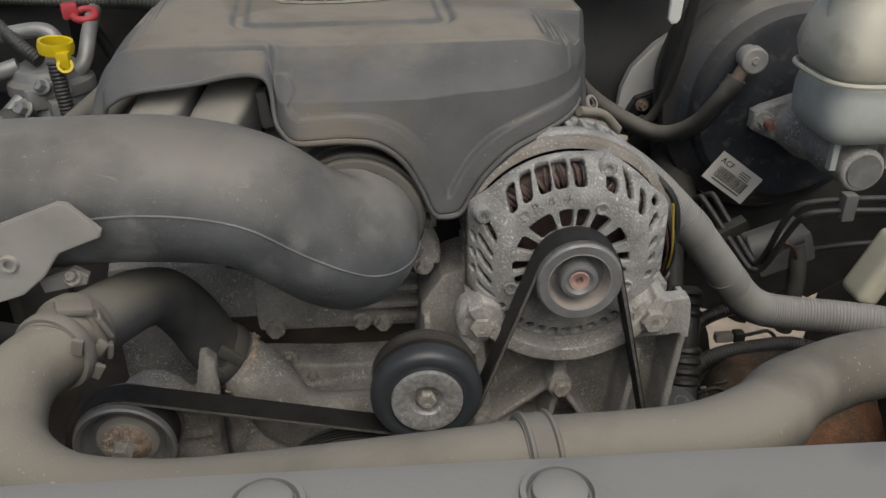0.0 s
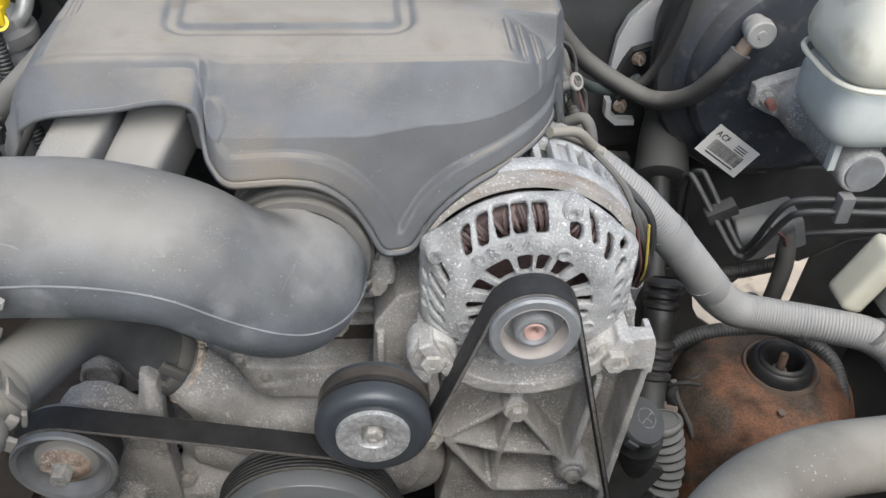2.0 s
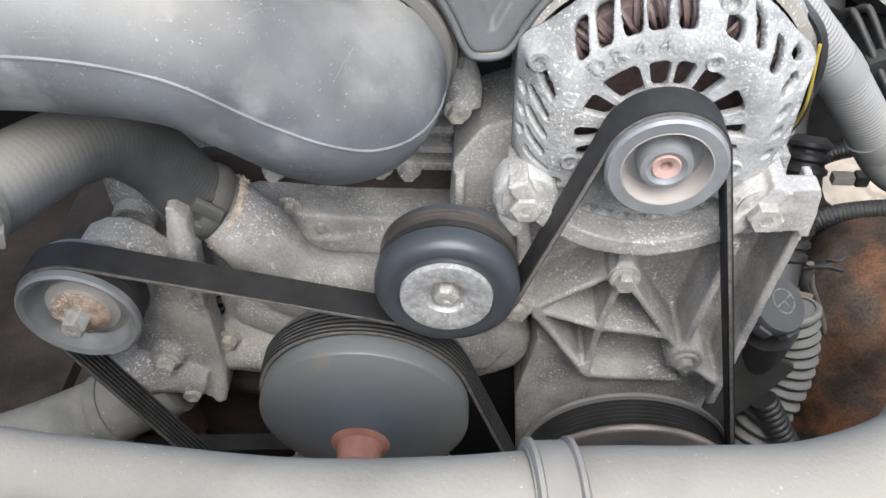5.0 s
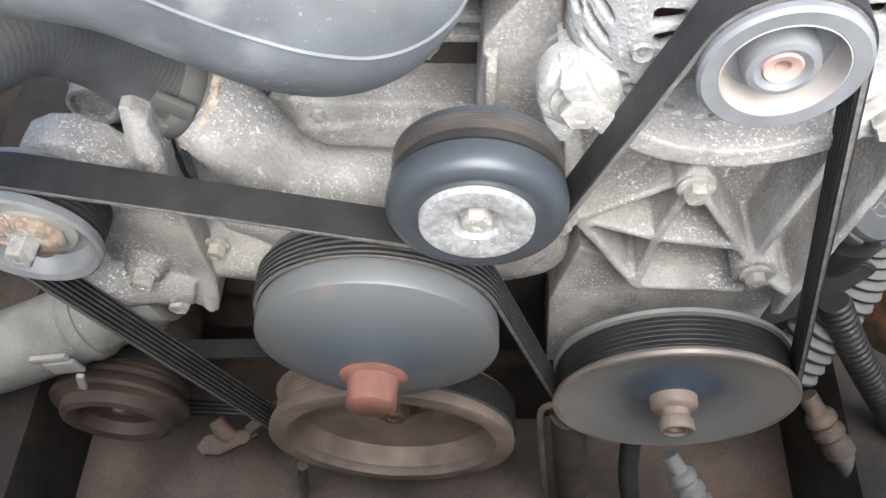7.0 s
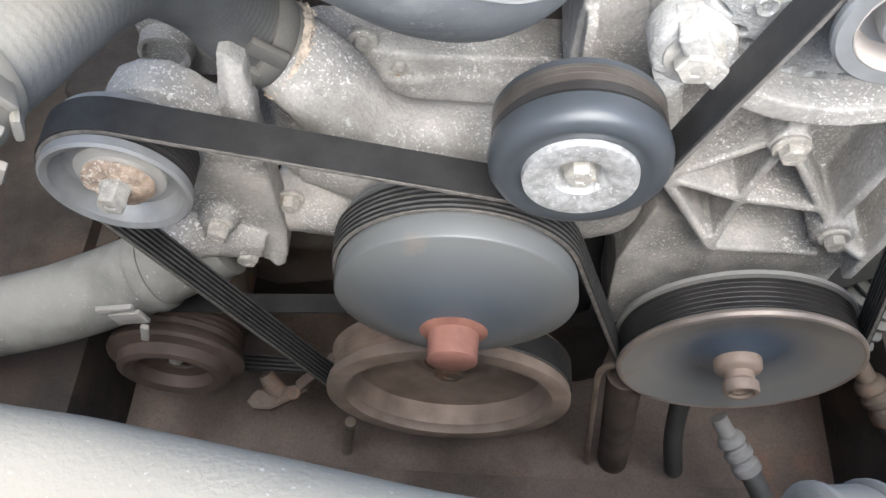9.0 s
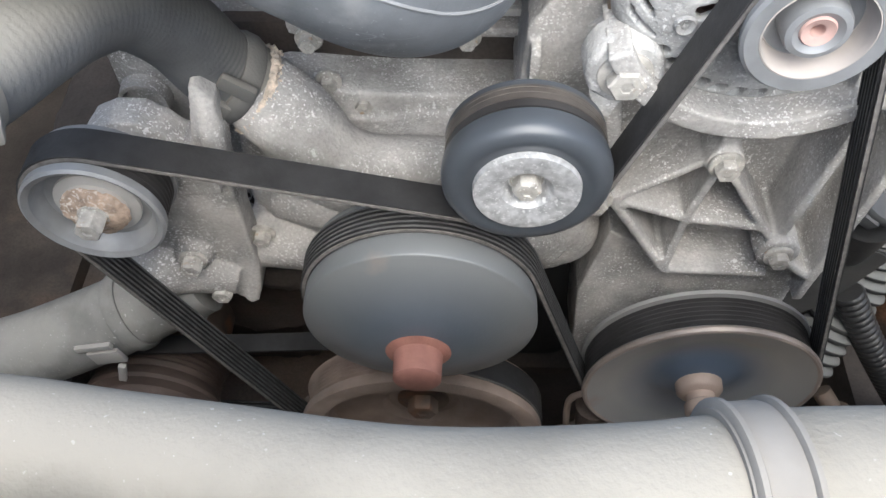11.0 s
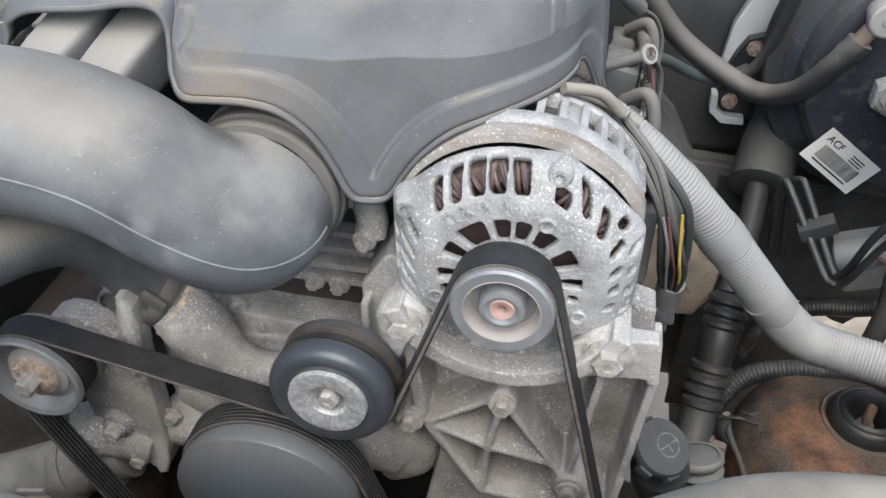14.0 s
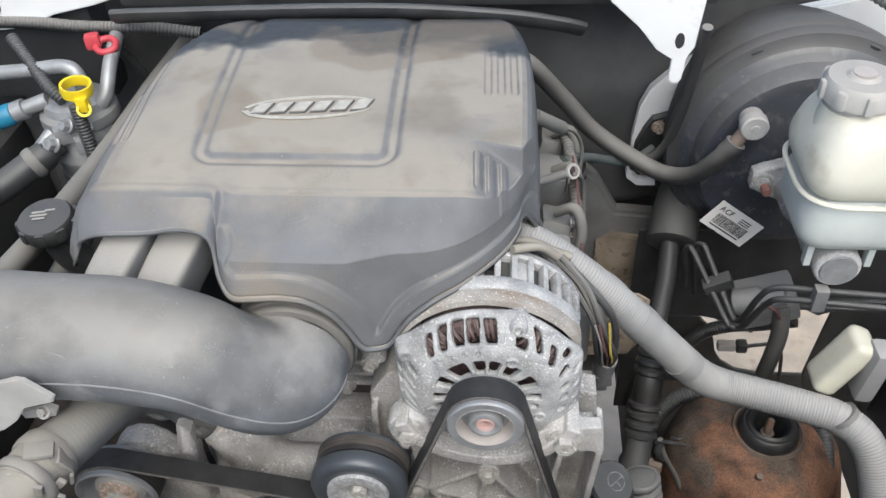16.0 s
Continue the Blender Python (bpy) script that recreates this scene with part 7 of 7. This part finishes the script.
part("plug", lathe(bmesh.new(), [(0, -0.003), (0.009, -0.003), (0.012, 0.0), (0.012, 0.004), (0, 0.004)], (-0.475, 1.034, 1.238), n=24), "black", t, "black round plug")
bm = sweep(bmesh.new(), [(-0.60, 0.66, 1.02), (-0.45, 0.64, 1.03), (-0.36, 0.64, 1.02), (-0.30, 0.66, 0.99)], 0.010, n=14)
solo("coolant_line", bm, "dark_hose", "dusty grey coolant line behind the duct", "hose")

# ---- low down: hoses, cross member, frame ----
t = thing("lower_hose", (-0.30, 0.55, 0.80), "grey lower radiator hose with a spring clamp", "radiator hose")
bm = sweep(bmesh.new(), [(-0.200, 0.605, 0.806, 0.0290), (-0.235, 0.594, 0.792, 0.0300), (-0.285, 0.580, 0.772, 0.0310), (-0.36, 0.565, 0.747, 0.0310), (-0.50, 0.55, 0.71, 0.0310)], 0.031, n=32, step=8)
part("hose", bm, "old_hose", t)
b = band((-0.256, 0.5875, 0.7835), (-0.90, -0.26, -0.35), 0.0318, 0.012, "old_hose", "clamp", t, "grey dusty spring clamp")
band((-0.215, 0.6005, 0.8000), (-0.90, -0.26, -0.35), 0.0312, 0.006, "old_hose", "pipe_bead", t)
bm = bmesh.new()
block(bm, (-0.274, 0.550, 0.790), (0.030, 0.004, 0.006), Matrix.Rotation(radians(-14), 4, "Y"), 0.0010)
block(bm, (-0.268, 0.550, 0.777), (0.026, 0.004, 0.016), Matrix.Rotation(radians(-14), 4, "Y"), 0.0010)
block(bm, (-0.262, 0.547, 0.757), (0.006, 0.004, 0.024), Matrix.Rotation(radians(16), 4, "Y"), 0.0010)
part("clamp_ear", bm, "plate", b)
t = thing("cross_member", (0, 0.6, 0.4), "dark rust-brown front cross member under the engine", "cross member")
bm = bmesh.new()
rect(bm, -0.62, 0.62, 0.44, 0.74, 0.36, 0.47, 0.02)
rect(bm, -0.62, 0.62, 0.50, 0.53, 0.465, 0.485, 0.004)
part("beam", bm, "frame", t)
bm = bmesh.new()
rect(bm, -0.50, -0.38, 0.30, 1.3, 0.45, 0.60, 0.02)
part("rail", bm, "underbody", t)
bm = bmesh.new()
rect(bm, 0.36, 0.47, 0.30, 1.3, 0.45, 0.62, 0.02)
part("rail", bm, "underbody", t)
part("strut", sweep(bmesh.new(), [(0.1085, 0.558, 0.70), (0.120, 0.557, 0.60), (0.1370, 0.556, 0.455)], 0.0150, n=24), "frame", t)
loop = [(0.096, 0.553, 0.728), (0.088, 0.552, 0.722), (0.086, 0.552, 0.70), (0.0935, 0.552, 0.62), (0.1035, 0.552, 0.52), (0.108, 0.552, 0.478), (0.113, 0.550, 0.463), (0.126, 0.548, 0.456)]
part("stay", sweep(bmesh.new(), loop, 0.0028, n=8), "damper", t)
bm = bmesh.new()
rect(bm, -0.60, 0.60, 0.235, 0.36, 0.36, 0.55, 0.02)
solo("lower_shroud", bm, "black", "black lower fan shroud behind the radiator", "shroud")
bm = bmesh.new()
rect(bm, -0.66, -0.40, 0.62, 1.17, 0.45, 0.62, 0.03)
solo("splash_shield", bm, "underbody", "black splash shield beside the frame", "splash shield")
bm = lathe(bmesh.new(), [(0, -0.03), (0.0075, -0.03), (0.0075, -0.012), (0.0100, -0.011), (0.0122, -0.008), (0.0122, -0.003), (0.0098, 0.000), (0.0098, 0.003), (0.0128, 0.006), (0.0128, 0.011), (0.0102, 0.014), (0.0102, 0.017), (0.0128, 0.020), (0.0126, 0.028), (0, 0.029)], (0.222, 0.537, 0.596), (0.52, -0.62, -0.52), 22)
t = solo("hose_fitting", bm, "plate", "crimped metal hose fitting under the steering pulley", "hose fitting", "hose fittings")
part("hose", sweep(bmesh.new(), [(0.236, 0.521, 0.583), (0.246, 0.509, 0.571), (0.268, 0.485, 0.54)], 0.0095, n=14), "black_hose", t)
bm = lathe(bmesh.new(), [(0, -0.03), (0.0085, -0.03), (0.0085, -0.012), (0.0112, -0.011), (0.0138, -0.007), (0.0138, -0.002), (0.0112, 0.001), (0.0112, 0.004), (0.0140, 0.007), (0.0140, 0.012), (0.0112, 0.015), (0.0112, 0.018), (0.0138, 0.022), (0.0135, 0.032), (0, 0.033)], (0.338, 0.583, 0.630), (0.55, -0.61, -0.56), 22)
t = solo("hose_fitting", bm, "rust", "rusty crimped hose fitting beside the steering pulley", "hose fitting", "hose fittings")
part("hose", sweep(bmesh.new(), [(0.355, 0.564, 0.612), (0.375, 0.545, 0.59), (0.43, 0.50, 0.54)], 0.0105, n=14), "black_hose", t)
bm = sweep(bmesh.new(), [(0.30, 0.62, 0.78), (0.325, 0.605, 0.74), (0.36, 0.59, 0.69), (0.41, 0.575, 0.62)], 0.0125, n=18, step=8, rib=(0.0015, 0.006))
solo("steering_loom", bm, "black_rib", "black corrugated loom beside the steering pulley", "wiring loom")
bm = sweep(bmesh.new(), [(0.180, 0.60, 0.70), (0.175, 0.575, 0.62), (0.178, 0.555, 0.56), (0.19, 0.54, 0.50)], 0.009, n=14)
solo("return_hose", bm, "black_hose", "black rubber return hose below the pulley", "hose")
t = thing("idler_lug", (-0.17, 0.56, 0.6), "rusty brown bracket lug below the pulleys", "bracket")
bm = bmesh.new()
tilt = Matrix.Translation((-0.190, 0.560, 0.600)) @ Matrix.Rotation(radians(-82), 4, "X")
slab(bm, [(-0.029, -0.008), (-0.022, -0.014), (-0.006, -0.014), (0.012, -0.004), (0.026, 0.005), (0.020, 0.011), (-0.004, 0.006), (-0.022, 0.002)], -0.004, 0.004, 0.0012, tilt)
sweep(bm, [(-0.203, 0.575, 0.612, 0.007), (-0.196, 0.567, 0.604, 0.009), (-0.188, 0.562, 0.600, 0.008)], 0.008, n=12)
beam(bm, (-0.172, 0.568, 0.603), (-0.12, 0.60, 0.64), 0.010, 0.008, 0.001)
part("lug", bm, "frame", t)
part("bolt_eye", lathe(bmesh.new(), [(0.003, -0.002), (0.006, -0.002), (0.006, 0.003), (0.003, 0.003)], (-0.176, 0.561, 0.6045), (0, -0.3, 1), 16), "rust", t)
part("stay_rod", sweep(bmesh.new(), [(-0.127, 0.55, 0.565), (-0.135, 0.55, 0.51), (-0.143, 0.55, 0.455)], 0.0052, n=10), "mount", t)

t = thing("wheelhouse_liner", (0.55, 1.0, 0.7), "black plastic wheelhouse liner with an uneven opening to the ground", "liner")
for outline in ([(0.443, 0.767), (0.462, 0.745), (0.473, 0.719), (0.480, 0.690), (0.492, 0.669), (0.517, 0.650), (0.555, 0.642), (0.621, 0.642), (0.640, 0.56), (0.34, 0.55), (0.34, 0.767)],
                [(0.626, 0.726), (0.621, 0.643), (0.641, 0.56), (0.80, 0.56), (0.80, 0.83), (0.674, 0.811), (0.630, 0.782)],
                [(0.34, 0.768), (0.443, 0.768), (0.468, 0.762), (0.490, 0.751), (0.512, 0.738), (0.526, 0.734), (0.540, 0.752), (0.552, 0.766), (0.571, 0.790), (0.595, 0.784), (0.612, 0.774), (0.629, 0.783), (0.673, 0.812), (0.80, 0.832), (0.80, 0.93), (0.34, 0.93)]):
    part("liner_panel", slab(bmesh.new(), outline, 1.000, 1.006, 0.001), "black", t)
t = thing("wheel_sensor_lead", (0.50, 0.98, 0.72), "pale grey plug on a thin black lead before the liner opening", "sensor lead")
part("plug", block(bmesh.new(), (0.487, 0.980, 0.727), (0.026, 0.014, 0.013), None, 0.003), "plate", t, "pale grey plug")
part("socket", block(bmesh.new(), (0.509, 0.980, 0.727), (0.016, 0.016, 0.016), None, 0.003), "black", t)
part("wire", sweep(bmesh.new(), [(0.516, 0.980, 0.727), (0.535, 0.980, 0.731), (0.553, 0.980, 0.733), (0.568, 0.980, 0.715), (0.575, 0.980, 0.680), (0.580, 0.98, 0.64)], 0.0028, n=8), "black", t)
bm = sweep(bmesh.new(), [(0.405, 0.96, 0.70), (0.420, 0.965, 0.735), (0.447, 0.970, 0.765), (0.480, 0.970, 0.780), (0.520, 0.965, 0.790), (0.56, 0.95, 0.815)], 0.010, n=14, step=8, rib=(0.0005, 0.004))
solo("liner_loom", bm, "black_rib", "black corrugated loom along the liner opening", "wiring loom")
